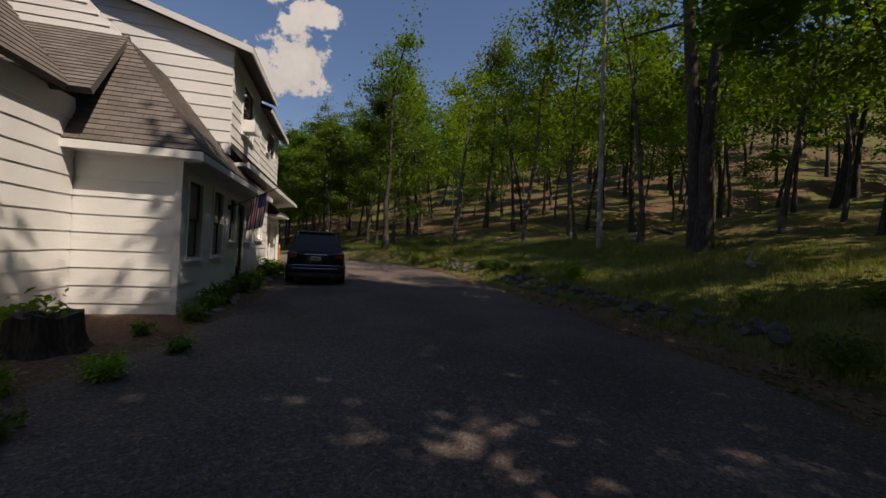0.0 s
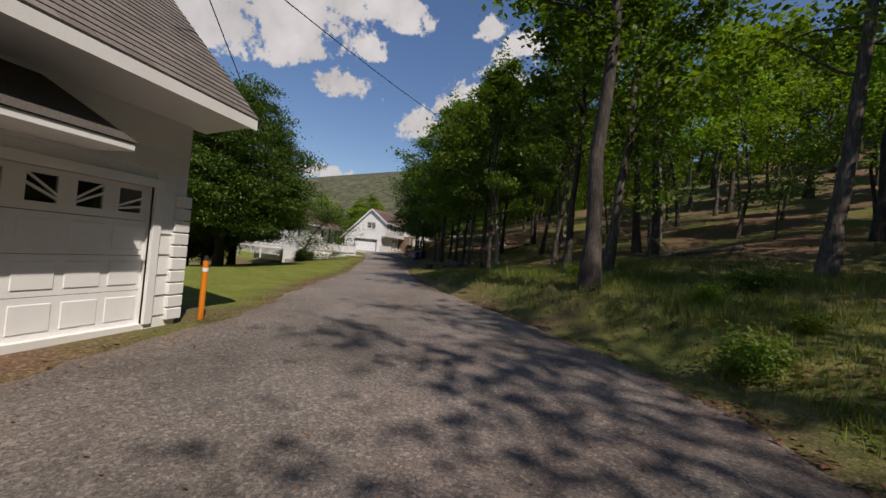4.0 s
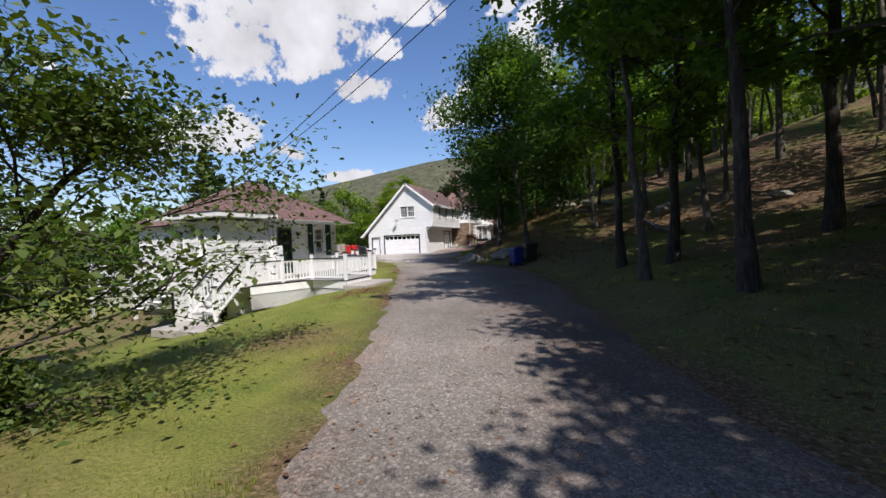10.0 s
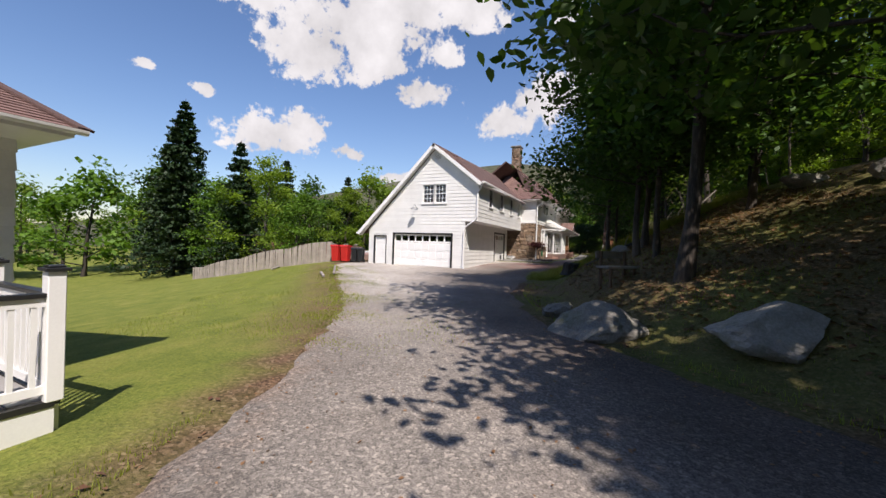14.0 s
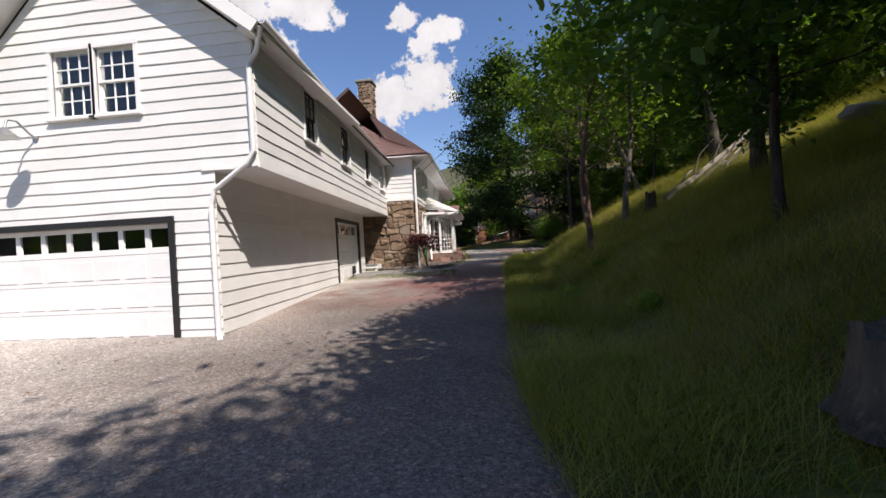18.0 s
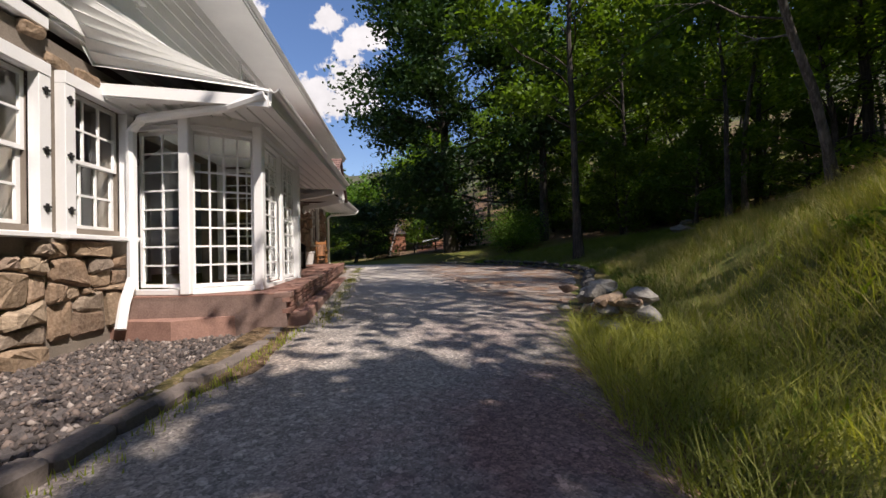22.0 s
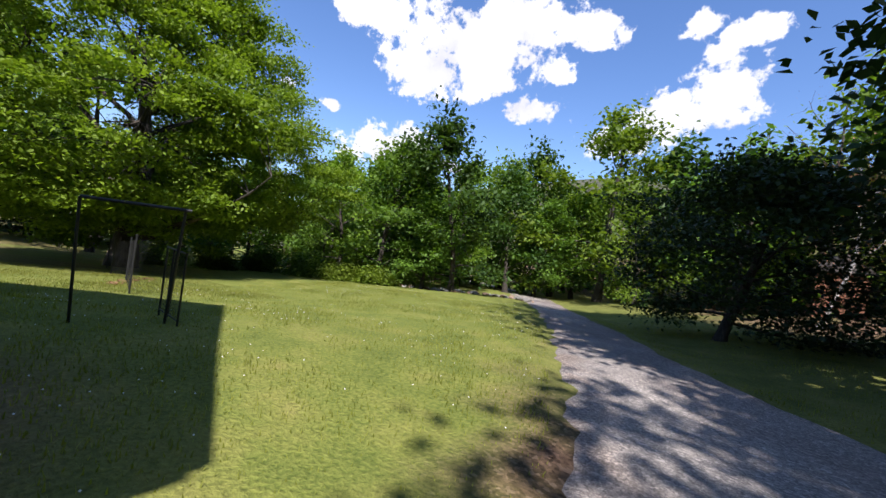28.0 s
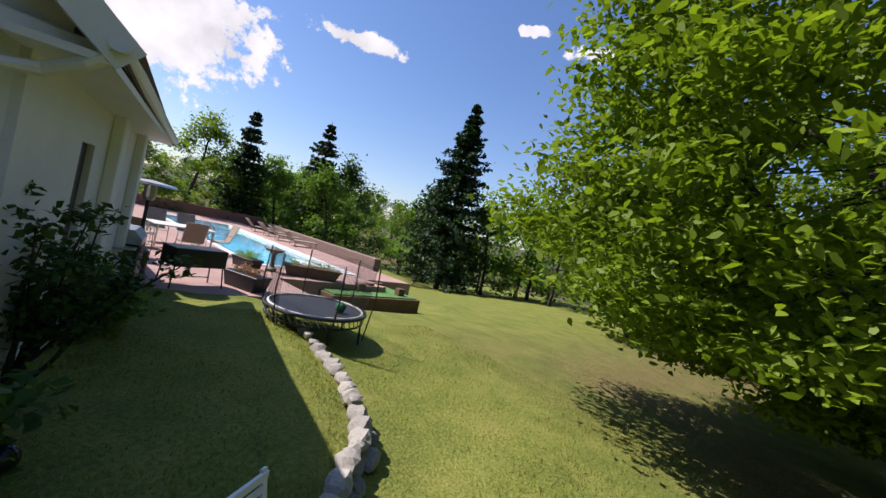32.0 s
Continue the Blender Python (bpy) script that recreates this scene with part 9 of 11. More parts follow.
        part("mirror_glass", box((s * 0.94, 2.94, 1.115), (s * 1.10, 2.948, 1.225)), M_CARGLASS, mirror)
        for y in (0.92, 3.70):
            bm = bmesh.new()
            prof = [(0.10, 0.245), (0.12, 0.34), (0.10, 0.39), (-0.10, 0.39), (-0.12, 0.34), (-0.10, 0.245)]
            n = 24
            rg = [[bm.verts.new((w, math.cos(k * 6.2832 / n) * r, math.sin(k * 6.2832 / n) * r)) for w, r in prof] for k in range(n)]
            for k in range(n):
                for j in range(5):
                    bm.faces.new((rg[k][j], rg[k][j + 1], rg[(k + 1) % n][j + 1], rg[(k + 1) % n][j]))
            wheel = part("tyre", bm, M_RUBBER, c)
            wheel.matrix_basis = pose(s * 0.87, y, 0.39)
            rim = bmesh.new()
            add_tube(rim, [(s * 0.02, 0, 0), (s * 0.10, 0, 0)], 0.07, 12)
            for k in range(6):
                a = k * math.pi / 3
                add_tube(rim, [(s * 0.10, 0.05 * math.cos(a), 0.05 * math.sin(a)), (s * 0.115, 0.25 * math.cos(a), 0.25 * math.sin(a))], [0.05, 0.042], 8)
            add_tube(rim, [(s * 0.105, 0.245 * math.cos(q), 0.245 * math.sin(q)) for q in np.linspace(0, 2 * math.pi, 25)], 0.026, 6)
            part("rim", rim, M_ALLOY, wheel)
    part("rear_bumper", box((-0.92, -0.09, 0.42), (0.92, 0.10, 0.66), 0.05), M_CARPAINT, c)
    part("lower_valance", box((-0.86, -0.05, 0.27), (0.86, 0.14, 0.43), 0.03), M_BLACK, c)
    for z in (0.655, 0.55):
        part("bumper_strip", tube([(-0.72, -0.095, z), (0.72, -0.095, z)], 0.009, 6), M_CHROME, c, "thin chrome strip")
    part("tailgate_bar", box((-0.36, -0.035, 0.965), (0.36, 0.02, 1.0), 0.012), M_CHROME, c, "chrome bar over the plate")
    badge = part("badge", tube([(0, -0.03, 1.05), (0, -0.005, 1.055)], 0.04, 14), M_CHROME, c)
    plate = part("number_plate", box((-0.155, -0.022, 0.80), (0.155, 0.01, 0.93), 0.006), M_PLATE, c, "pale number plate with plain bars")
    for k in range(5):
        part("bar", box((-0.11 + k * 0.046, -0.026, 0.835), (-0.08 + k * 0.046, -0.021, 0.895)), M_BLACK, plate)
    part("wiper", tube([(-0.05, 0.20, 1.13), (0.38, 0.235, 1.19)], 0.008, 5), M_BLACK, c)
    part("spoiler", box((-0.60, 0.42, 1.665), (0.60, 0.62, 1.715), 0.02), M_CARPAINT, c)
    part("exhaust", tube([(0.55, -0.04, 0.29), (0.55, 0.3, 0.29)], 0.03, 10), M_METAL, c)


car()


# --- poles and wires ---
def utility_pole(x, y, h, lean, label, tag=False):
    z = gz(x, y)
    p = thing("utility_pole", label, "utility pole", (x, y, z), 0, "utility poles along the drive")
    top = (lean, 0, h)
    part("shaft", tube([(0, 0, -0.3), (lean * 0.5, 0.02, h * 0.5), top], [0.145, 0.125, 0.10], 12), M_POLE, p)
    part("insulator", tube([(lean, 0.1, h - 0.25), (lean, 0.2, h - 0.25)], 0.04, 8), M_TRIM, p)
    part("bracket", box((lean - 0.05, 0.05, h - 0.75), (lean + 0.05, 0.16, h - 0.55), 0.01), M_METAL, p)
    if tag:
        part("tag", box((-0.10, -0.16, 1.5), (0.02, -0.148, 1.68), 0.004), M_TRIM, p, "white number tag with plain bars")
    return (x + lean * min(1, 9.5 / h), y + 0.15, z + min(h, 9.5) - 0.25)


P1 = utility_pole(13.5, 17.95, 14.0, -0.45, "tall grey wooden utility pole at the foot of the slope")
P2 = utility_pole(-0.85, 48.2, 11.0, -1.3, "dark leaning utility pole with a white tag", True)
P3 = utility_pole(-8.5, 78.0, 9.0, 0.0, "grey utility pole among the trees on the bank")
MAST = (-22.6, 56.6, 4.35)
mast = thing("service_mast", "grey metal service mast on the cottage roof", "mast", (-22.65, 56.6, 3.0))
part("pipe", tube([(0, 0, -0.6), (0, 0, 1.3)], 0.035, 8), M_METAL, mast)
part("weather_head", tube([(0, 0, 1.3), (0.08, 0, 1.42), (0.16, 0, 1.36)], [0.05, 0.06, 0.04], 8), M_DARK, mast)


def wire(a, b, sag, label):
    pts = [Vector(a).lerp(Vector(b), k / 14) - Vector((0, 0, sag * 4 * (k / 14) * (1 - k / 14))) for k in range(15)]
    tagged(part("overhead_wire", tube(pts, 0.011, 5), M_BLACK), label, "wire", "overhead wires")


Z = lambda p, dz: (p[0], p[1], p[2] + dz)
for a, b, s in ((P1, P2, 0.5), (Z(P1, -0.5), Z(P2, -0.5), 0.7), (P2, P3, 0.5), (Z(P2, -0.5), Z(P3, -0.5), 0.6), (P2, MAST, 0.5), (Z(P2, -0.4), Z(MAST, 0.03), 0.8), (P1, (28, -6, 15), 0.5), (Z(P2, -0.2), (-3.0, 22.6, 5.6), 0.5), (P3, (-23.9, 96.2, 5.2), 0.5), ((-3.0, 22.6, 5.6), (-22.0, 55.4, 3.2), 0.8)):
    wire(a, b, s, "black overhead wire strung between pole and house")

# --- right of the drive ---
bush(*CRAB_FOOT, 0.8, 0.9, 371, "dense dark shrub at the foot of the crab apple", M_LEAF_DARK, leaf=0.07, count=700)
stump(-5.5, 45.8, 0.22, 0.40, "grey hollow tree stump in shaded grass")
stump(-18.45, 79.2, 0.32, 0.5, "dark rotten tree stump on the verge", False)
stump(-15.75, 89.0, 0.14, 0.6, "thin broken stump on the grass bank", False)
boulder(-4.5, 49.3, 0.5, 451, "large rounded dark grey boulder on the verge", 0.95, 20, 0.2, M_DARKSTONE)
for i, (x, y, s) in enumerate(((-4.95, 48.55, 0.26), (-3.75, 48.9, 0.3), (-4.0, 48.3, 0.2))):
    boulder(x, y, s, 460 + i, "small dark stone beside a larger boulder", 0.85, i * 80, 0.2, M_DARKSTONE)
boulder(-16.6, 69.4, 0.85, 453, "big lichen-spotted grey boulder beside the drive", 0.85, 10)
boulder(-14.2, 68.6, 0.78, 454, "big tan-grey boulder on fallen leaves", 0.8, 25)
boulder(-17.4, 70.9, 0.5, 455, "grey boulder behind two larger ones", 0.8, 60)
boulder(-16.4, 76.9, 0.45, 456, "dark boulder at the foot of the bank", 0.8, 60)
for i, (x, y, s) in enumerate(((1.0, 60.5, 0.6), (-5.6, 66.4, 0.7), (-4.0, 68.5, 0.5), (-9.0, 73.5, 0.6), (-10.5, 75.0, 0.7), (-8.0, 72.0, 0.5), (-6.0, 71.0, 0.6), (-11.5, 77.0, 0.6), (-2.0, 64.0, 0.5), (4.5, 62.0, 0.6), (-13.0, 85.5, 0.5), (-11.0, 97.5, 0.4), (-9.6, 101.5, 0.4), (-8.0, 105.0, 0.5), (-9.0, 109.0, 0.45), (-6.5, 112.0, 0.4))):
    boulder(x, y, s, 470 + i, "grey stone showing through the leaf litter", 0.75, i * 50, 0.2)
logs = thing("log_pile", "small pile of split logs and branches on the verge", "logs", (-3.5, 50.4, gz(-3.5, 50.4)), 15)
for k, (x, z, l, r) in enumerate(((-0.5, 0.09, 1.3, 0.09), (-0.25, 0.1, 1.1, 0.1), (0.05, 0.1, 1.4, 0.09), (0.3, 0.09, 1.0, 0.08), (-0.36, 0.25, 1.2, 0.08), (0.0, 0.26, 1.1, 0.09), (-0.2, 0.4, 0.9, 0.07))):
    ob = part("log", tube([(x, -l / 2, z), (x + 0.08, 0, z + 0.01), (x + 0.03, l / 2, z)], r, 8), M_WEATHERED if k % 2 else M_BARK, logs)
for i, (x, y, l, a, r) in enumerate(((-16.6, 78.0, 2.4, 35, 0.07), (-9.5, 71.5, 3.5, 120, 0.12), (-6.2, 64.0, 4.0, 100, 0.14), (8.0, 37.0, 4.0, 150, 0.10), (12.0, 27.5, 3.5, 20, 0.10), (19.5, 20.0, 4.5, 60, 0.11), (3.0, 50.5, 3.0, 95, 0.1), (-1.0, 57.5, 3.4, 130, 0.1), (22.0, 30.0, 4.0, 110, 0.1))):
    lg = thing("fallen_log", "fallen mossy log lying on the woodland floor", "log", (x, y, gz(x, y)), a, "fallen logs")
    dx, dy = math.cos(radians(a)), math.sin(radians(a))
    zs = [gz(x + dx * q, y + dy * q) - gz(x, y) + r * 0.6 for q in (-l / 2, 0, l / 2)]
    part("log", tube([(-l / 2, 0, zs[0]), (0, 0.08, zs[1]), (l / 2, 0, zs[2])], [r, r * 0.9, r * 0.6], 9), M_BARK, lg)
    part("broken_branch", tube([(l * 0.1, 0, zs[1]), (l * 0.22, 0.3, zs[1] + 0.35), (l * 0.3, 0.42, zs[1] + 0.6)], [r * 0.4, r * 0.25, 0.01], 6), M_WEATHERED, lg)
rb = thing("rustic_bench", "rough dark plank bench under the trees", "bench", (-16.3, 72.5, gz(-16.3, 72.5)), 60)
part("seat", box((-0.65, -0.18, 0.38), (0.65, 0.18, 0.44), 0.012), M_WEATHERED, rb)
part("backrest", box((-0.65, 0.17, 0.62), (0.65, 0.21, 0.80), 0.012), M_WEATHERED, rb)
for x in (-0.5, 0.5):
    for y in (-0.13, 0.15):
        part("leg", box((x - 0.035, y - 0.03, -0.08), (x + 0.035, y + 0.03, 0.80 if y > 0 else 0.38), 0.008), M_BROWN, rb)


def bin_tote(x, y, body, lid, label, h=1.05, rz=0, w=0.30, logo=False):
    b = thing("wheeled_bin", label, "bin", (x, y, gz(x, y) + (0.03 if x > -30 else 0.02)), rz, "wheeled bins")
    bm = bmesh.new()
    lo, hi = w * 0.80, w
    sec = [(0.06, lo), (h * 0.9, hi)]
    rings = [[bm.verts.new((sx * k, sy * k * 1.15, z)) for sx, sy in ((-0.86, -1), (0.86, -1), (1, -0.86), (1, 0.86), (0.86, 1), (-0.86, 1), (-1, 0.86), (-1, -0.86))] for z, k in sec]
    for k in range(8):
        bm.faces.new((rings[0][k], rings[0][(k + 1) % 8], rings[1][(k + 1) % 8], rings[1][k]))
    bm.faces.new(rings[0][::-1])
    bm.faces.new(rings[1])
    part("body", bm, body, b)
    part("rim", box((-w * 1.06, -w * 1.21, h * 0.86), (w * 1.06, w * 1.21, h * 0.91), 0.01), body, b)
    part("lid", prism([(-w * 1.25, h * 0.91), (w * 1.22, h * 0.91), (w * 1.15, h * 0.95), (0, h), (-w * 1.1, h * 0.985)], "x", -w * 1.05, w * 1.05), lid, b)
    part("handle", tube([(-w * 0.8, w * 1.2, h * 0.88), (-w * 0.8, w * 1.5, h * 0.92), (w * 0.8, w * 1.5, h * 0.92), (w * 0.8, w * 1.2, h * 0.88)], 0.016, 6), lid, b)
    for s in (-1, 1):
        part("wheel", tube([(s * w * 0.72, w * 0.95, 0.11), (s * w * 0.95, w * 0.95, 0.11)], 0.11, 12), M_RUBBER, b)
    if logo:
        part("emblem", tube([(0, -w * 1.17, h * 0.66), (0, -w * 1.10, h * 0.66)], 0.055, 3), M_TRIM, b, "pale triangular mark")
    return b


bin_tote(-12.9, 66.0, M_BLUE, M_BLUE, "blue plastic recycling bin with a wheeled base", 1.02, 130, 0.27, True)
bin_tote(-12.2, 66.25, M_BLACKPLASTIC, M_BLACKPLASTIC, "black plastic wheeled bin beside a blue one", 1.02, 120, 0.29)
for i, (x, y, m, lab) in enumerate(((-34.45, 82.35, M_REDPLASTIC, "large red plastic wheeled bin with a black lid"), (-33.8, 82.55, M_REDPLASTIC, "large red plastic wheeled bin with a black lid"), (-33.22, 82.8, M_BLACKPLASTIC, "black wheeled bin beside the red ones"), (-32.75, 82.85, M_BLACKPLASTIC, "black wheeled bin beside the red ones"))):
    bin_tote(x, y, m, M_BLACKPLASTIC if i > 1 else M_REDPLASTIC, lab, 1.15 if i < 2 else 1.0, 10 + i * 3, 0.28 if i < 2 else 0.21)

# --- weathered fence west of the garage ---
fence = thing("picket_fence", "weathered grey board fence stepping down the lawn", "fence", (0, 0, 0))


def fence_line(s):
    """A place on the fence, s along it from the bins."""
    return (-35.2 - 0.63 * s, 82.6 - 0.777 * s) if s < 5.6 else (-38.73 - 0.96 * (s - 5.6), 78.25 - 0.27 * (s - 5.6))


picket = box((-0.06, -0.012, 0), (0.06, 0.012, 1.45), 0.004)
PICK = bpy.data.meshes.new("board")
picket.to_mesh(PICK)
picket.free()
PICK.materials.append(M_WEATHERED)
rr = random.Random(17)
for i in range(74):
    x, y = fence_line(i * 0.125)
    ob = part("board", PICK, None, fence)
    ob.matrix_basis = pose(x, y, gz(x, y) - 0.06 - 0.0095 * i + 0.12 * abs(math.sin(i * 0.14)), 0, rr.uniform(-1.5, 1.5), 51 if i < 46 else 15)
for i in range(6):
    x, y = fence_line(i * 1.84)
    part("post", box((x - 0.05, y, gz(x, y) - 0.2), (x + 0.05, y + 0.1, gz(x, y) + 1.4 - 0.13 * i), 0.01), M_WEATHERED, fence)
    if i < 5:
        x2, y2 = fence_line(i * 1.84 + 1.84)
        for dz in (0.2, 0.55):
            part("rail", beam((x, y + 0.03, gz(x, y) + dz), (x2, y2 + 0.03, gz(x2, y2) + dz), 0.04, 0.08), M_WEATHERED, fence)
for i in range(7):
    x, y = fence_line(2.5 + i * 0.95)
    x, y = x - 0.55, y + 0.45
    bush(x, y, 0.5, 0.5, 520 + i, "low green garden plants along the fence", M_LEAF, leaf=0.08, count=60, limbs=9)
for i, (x, y, a, l) in enumerate(((-28.1, 74.5, 137, 2.3), (-29.6, 76.9, 132, 5.6), (-36.4, 79.0, 130, 2.6))):
    bd = part("timber_rail", box((-l / 2, -0.05, -0.02), (l / 2, 0.05, 0.05), 0.01), M_WEATHERED)
    bd.matrix_basis = pose(x, y, gz(x, y) + 0.06, 0, 0, a)
    tagged(bd, "weathered timber rail lying at the lawn's edge", "timber", "timber rails")

# ---- beside the stone house ----
bed_line = [(-25.4, 93.75), (-24.6, 93.55), (-23.8, 93.5), (-23.1, 93.5), (-22.6, 93.65), (-22.35, 94.3), (-22.2, 95.4), (-22.08, 96.6), (-22.0, 97.6), (-22.0, 98.4), (-22.05, 98.8)]
bed_poly = [(x, y) for x, y in bed_line] + [(-23.9, 98.8), (-23.9, 94.5), (-25.4, 94.5)]
tagged(part("gravel_bed", prism(bed_poly, "z", 0.55, 0.80), M_BEDGRAVEL), "bed of coarse purple-grey gravel against the stone wall", "gravel bed", kind="structure")
rb3 = np.random.default_rng(66)
bx, by = rb3.uniform(-25.3, -22.0, 9000), rb3.uniform(93.55, 98.8, 9000)
inside = (bx < np.interp(by, [93.5, 93.8, 94.3, 95.4, 96.6, 98.8], [-22.75, -22.58, -22.42, -22.28, -22.16, -22.12])) & ((bx > -23.85) | (by < 94.5))
bx, by = bx[inside], by[inside]
bs = rb3.uniform(0.012, 0.034, len(bx))[:, None, None]
octa = np.array([(1, 0, 0), (0, 1, 0), (-1, 0, 0), (0, -1, 0), (0, 0, 0.8), (0, 0, -0.8)])
bv = np.stack([bx, by, np.full(len(bx), 0.808)], -1)[:, None] + (octa[None] + rb3.normal(0, 0.22, (len(bx), 6, 3))) * bs
bf = (np.arange(len(bx))[:, None, None] * 6 + np.array([(0, 1, 4), (1, 2, 4), (2, 3, 4), (3, 0, 4), (1, 0, 5), (2, 1, 5), (3, 2, 5), (0, 3, 5)])[None]).reshape(-1, 3)
tagged(new("bed_pebbles", np_mesh("bed_pebbles", bv.reshape(-1, 3), bf, M_BEDSTONE)), "coarse brown-grey gravel stones filling the bed by the wall", "gravel", kind="stuff")
kerb = thing("kerb", "low kerb of rough grey-brown stones round the gravel bed", "kerb", (0, 0, 0))
pts = [Vector((*p, 0)) for p in bed_line[1:]]
run, k = 0.0, 0
seg_len = [(b - a).length for a, b in zip(pts, pts[1:])]
rk = random.Random(12)
while run < sum(seg_len) - 0.15:
    L = rk.uniform(0.26, 0.46)
    d, i = run + L / 2, 0
    while i < len(seg_len) - 1 and d > seg_len[i]:
        d -= seg_len[i]
        i += 1
    p = pts[i].lerp(pts[i + 1], min(1, d / seg_len[i]))
    dr = pts[i + 1] - pts[i]
    ob = part("kerb_stone", box((-L / 2 + 0.012, -0.075, -0.22), (L / 2 - 0.012, 0.075, 0.075), 0.024), M_REDSTONE, kerb)
    ob.matrix_basis = pose(p.x, p.y, 0.80 + rk.uniform(-0.015, 0.02), rk.uniform(-4, 4), rk.uniform(-3, 3), math.degrees(math.atan2(dr.y, dr.x)) + rk.uniform(-4, 4))
    run += L
pebbles = thing("pebbles", "loose purple-grey pebbles filling the bed", "pebbles", kind="stuff")
rp = np.random.default_rng(4)
n = 3600
px, py = rp.uniform(-25.2, -22.1, n), rp.uniform(93.7, 98.7, n)
lim = np.interp(py, [93.6, 94.3, 95.4, 97.6, 98.8], [-22.75, -22.5, -22.32, -22.15, -22.15])
ok = (px < lim) & ((py < 94.4) | (px > -23.75))
px, py = px[ok], py[ok]
s = rp.uniform(0.014, 0.034, len(px))[:, None, None]
base = np.array([(1, 0, 0), (0, 1, 0), (-1, 0, 0), (0, -1, 0), (0, 0, 0.8)])
V = np.stack([px, py, np.full(len(px), 0.80)], -1)[:, None] + base[None] * s * rp.uniform(0.7, 1.2, (len(px), 5, 1))
Fq = (np.arange(len(px))[:, None, None] * 5 + np.array([(0, 1, 4), (1, 2, 4), (2, 3, 4), (3, 0, 4)])[None]).reshape(-1, 3)
part("pebble", np_mesh("pebble", V.reshape(-1, 3), Fq, M_BEDGRAVEL), None, pebbles)
# flagstones at the side door
for i, (x, y, w, d, a) in enumerate(((-25.0, 92.95, 0.95, 0.62, 4), (-24.0, 93.0, 0.92, 0.6, -3), (-24.85, 92.2, 0.95, 0.72, 3), (-23.85, 92.25, 0.95, 0.75, 7), (-23.03, 92.25, 0.58, 0.7, 12), (-25.7, 92.15, 0.62, 0.7, -5), (-25.8, 92.95, 0.55, 0.6, 0), (-23.2, 92.98, 0.55, 0.5, 8), (-25.3, 91.5, 0.8, 0.5, 3))):
    fl = part("flagstone", box((-w / 2, -d / 2, -0.06), (w / 2, d / 2, 0.035), 0.015), M_BLUESTONE)
    fl.matrix_basis = pose(x, y, gz(x, y) + 0.02, 1, -1, a)
    tagged(fl, "large grey flagstone set in thin grass", "flagstone", "flagstones at the side door")
blades("path_grass", "thin grass and weeds between flagstones and kerb", 9000, lambda r, n: (lambda x, y: (x, y, np.ones(n)))(r.uniform(-26, -21.8, n), 90.5 + 2.6 * r.beta(1.4, 1.6, n)), 0.055, 0.006, M_GRASS_LONG, 51)
blades("edge_weeds", "tufts of grass along the terrace edge", 3600, lambda r, n: (lambda y: (-21.55 - (y - 99) * 0.073 + r.normal(0, 0.10, n), y, np.ones(n)))(r.choice([99.4, 100.3, 101.2, 102.0, 103.1, 104.4, 105.2, 106.7, 108.6, 109.6, 110.6], n) + r.normal(0, 0.3, n)), 0.055, 0.005, M_GRASS, 52)
blades("kerb_weeds", "tufts of grass along the stone kerb", 900, lambda r, n: (lambda y: (np.interp(y, [93.5, 98.8], [-22.2, -21.75]) + r.normal(0, 0.07, n), y, np.ones(n)))(r.uniform(94, 98.7, n)), 0.06, 0.005, M_GRASS, 53)
hose = thing("garden_hose", "green garden hose hanging coiled on the stone wall", "hose", (-23.70, 96.9, 1.3))
for k in range(5):
    part("loop", tube([(0.02 * k - 0.03, 0.08 * math.cos(t) + 0.02 * math.sin(3 * t + k), 0.10 + 0.30 * math.sin(t) - 0.02 * k) for t in np.linspace(0, 6.283, 20)], 0.012, 5), M_HOSE, hose)
part("hook", box((-0.12, -0.04, 0.38), (0.06, 0.04, 0.44), 0.008), M_METAL, hose)
# pebble strip north of the terrace
tagged(part("gravel_strip", prism([(-22.95, 108.0), (-23.1, 109.4), (-23.6, 110.9), (-23.9, 111.2), (-23.9, 107.7), (-22.75, 107.75)], "z", 0.85, 1.13), M_TANGRAVEL), "strip of tan pebbles under the stone wall", "gravel bed", kind="structure")
for i, (x, y, s) in enumerate(((-22.72, 108.15, 0.30), (-22.86, 108.75, 0.26), (-22.95, 109.25, 0.22), (-23.08, 109.75, 0.24), (-23.25, 110.25, 0.2), (-23.42, 110.7, 0.22), (-23.7, 111.25, 0.2), (-23.95, 111.6, 0.24), (-24.3, 111.9, 0.2))):
    ob = tagged(new("edging_stone", ROCKS_TAN[i % 5]), "flat tan stone edging the pebble strip", "stone", "stones edging the pebble strip")
    ob.matrix_basis = pose(x, y, 1.08, 0, 0, 70 + i * 9) @ Matrix.Diagonal((s * 1.3, s, s * 0.55, 1))


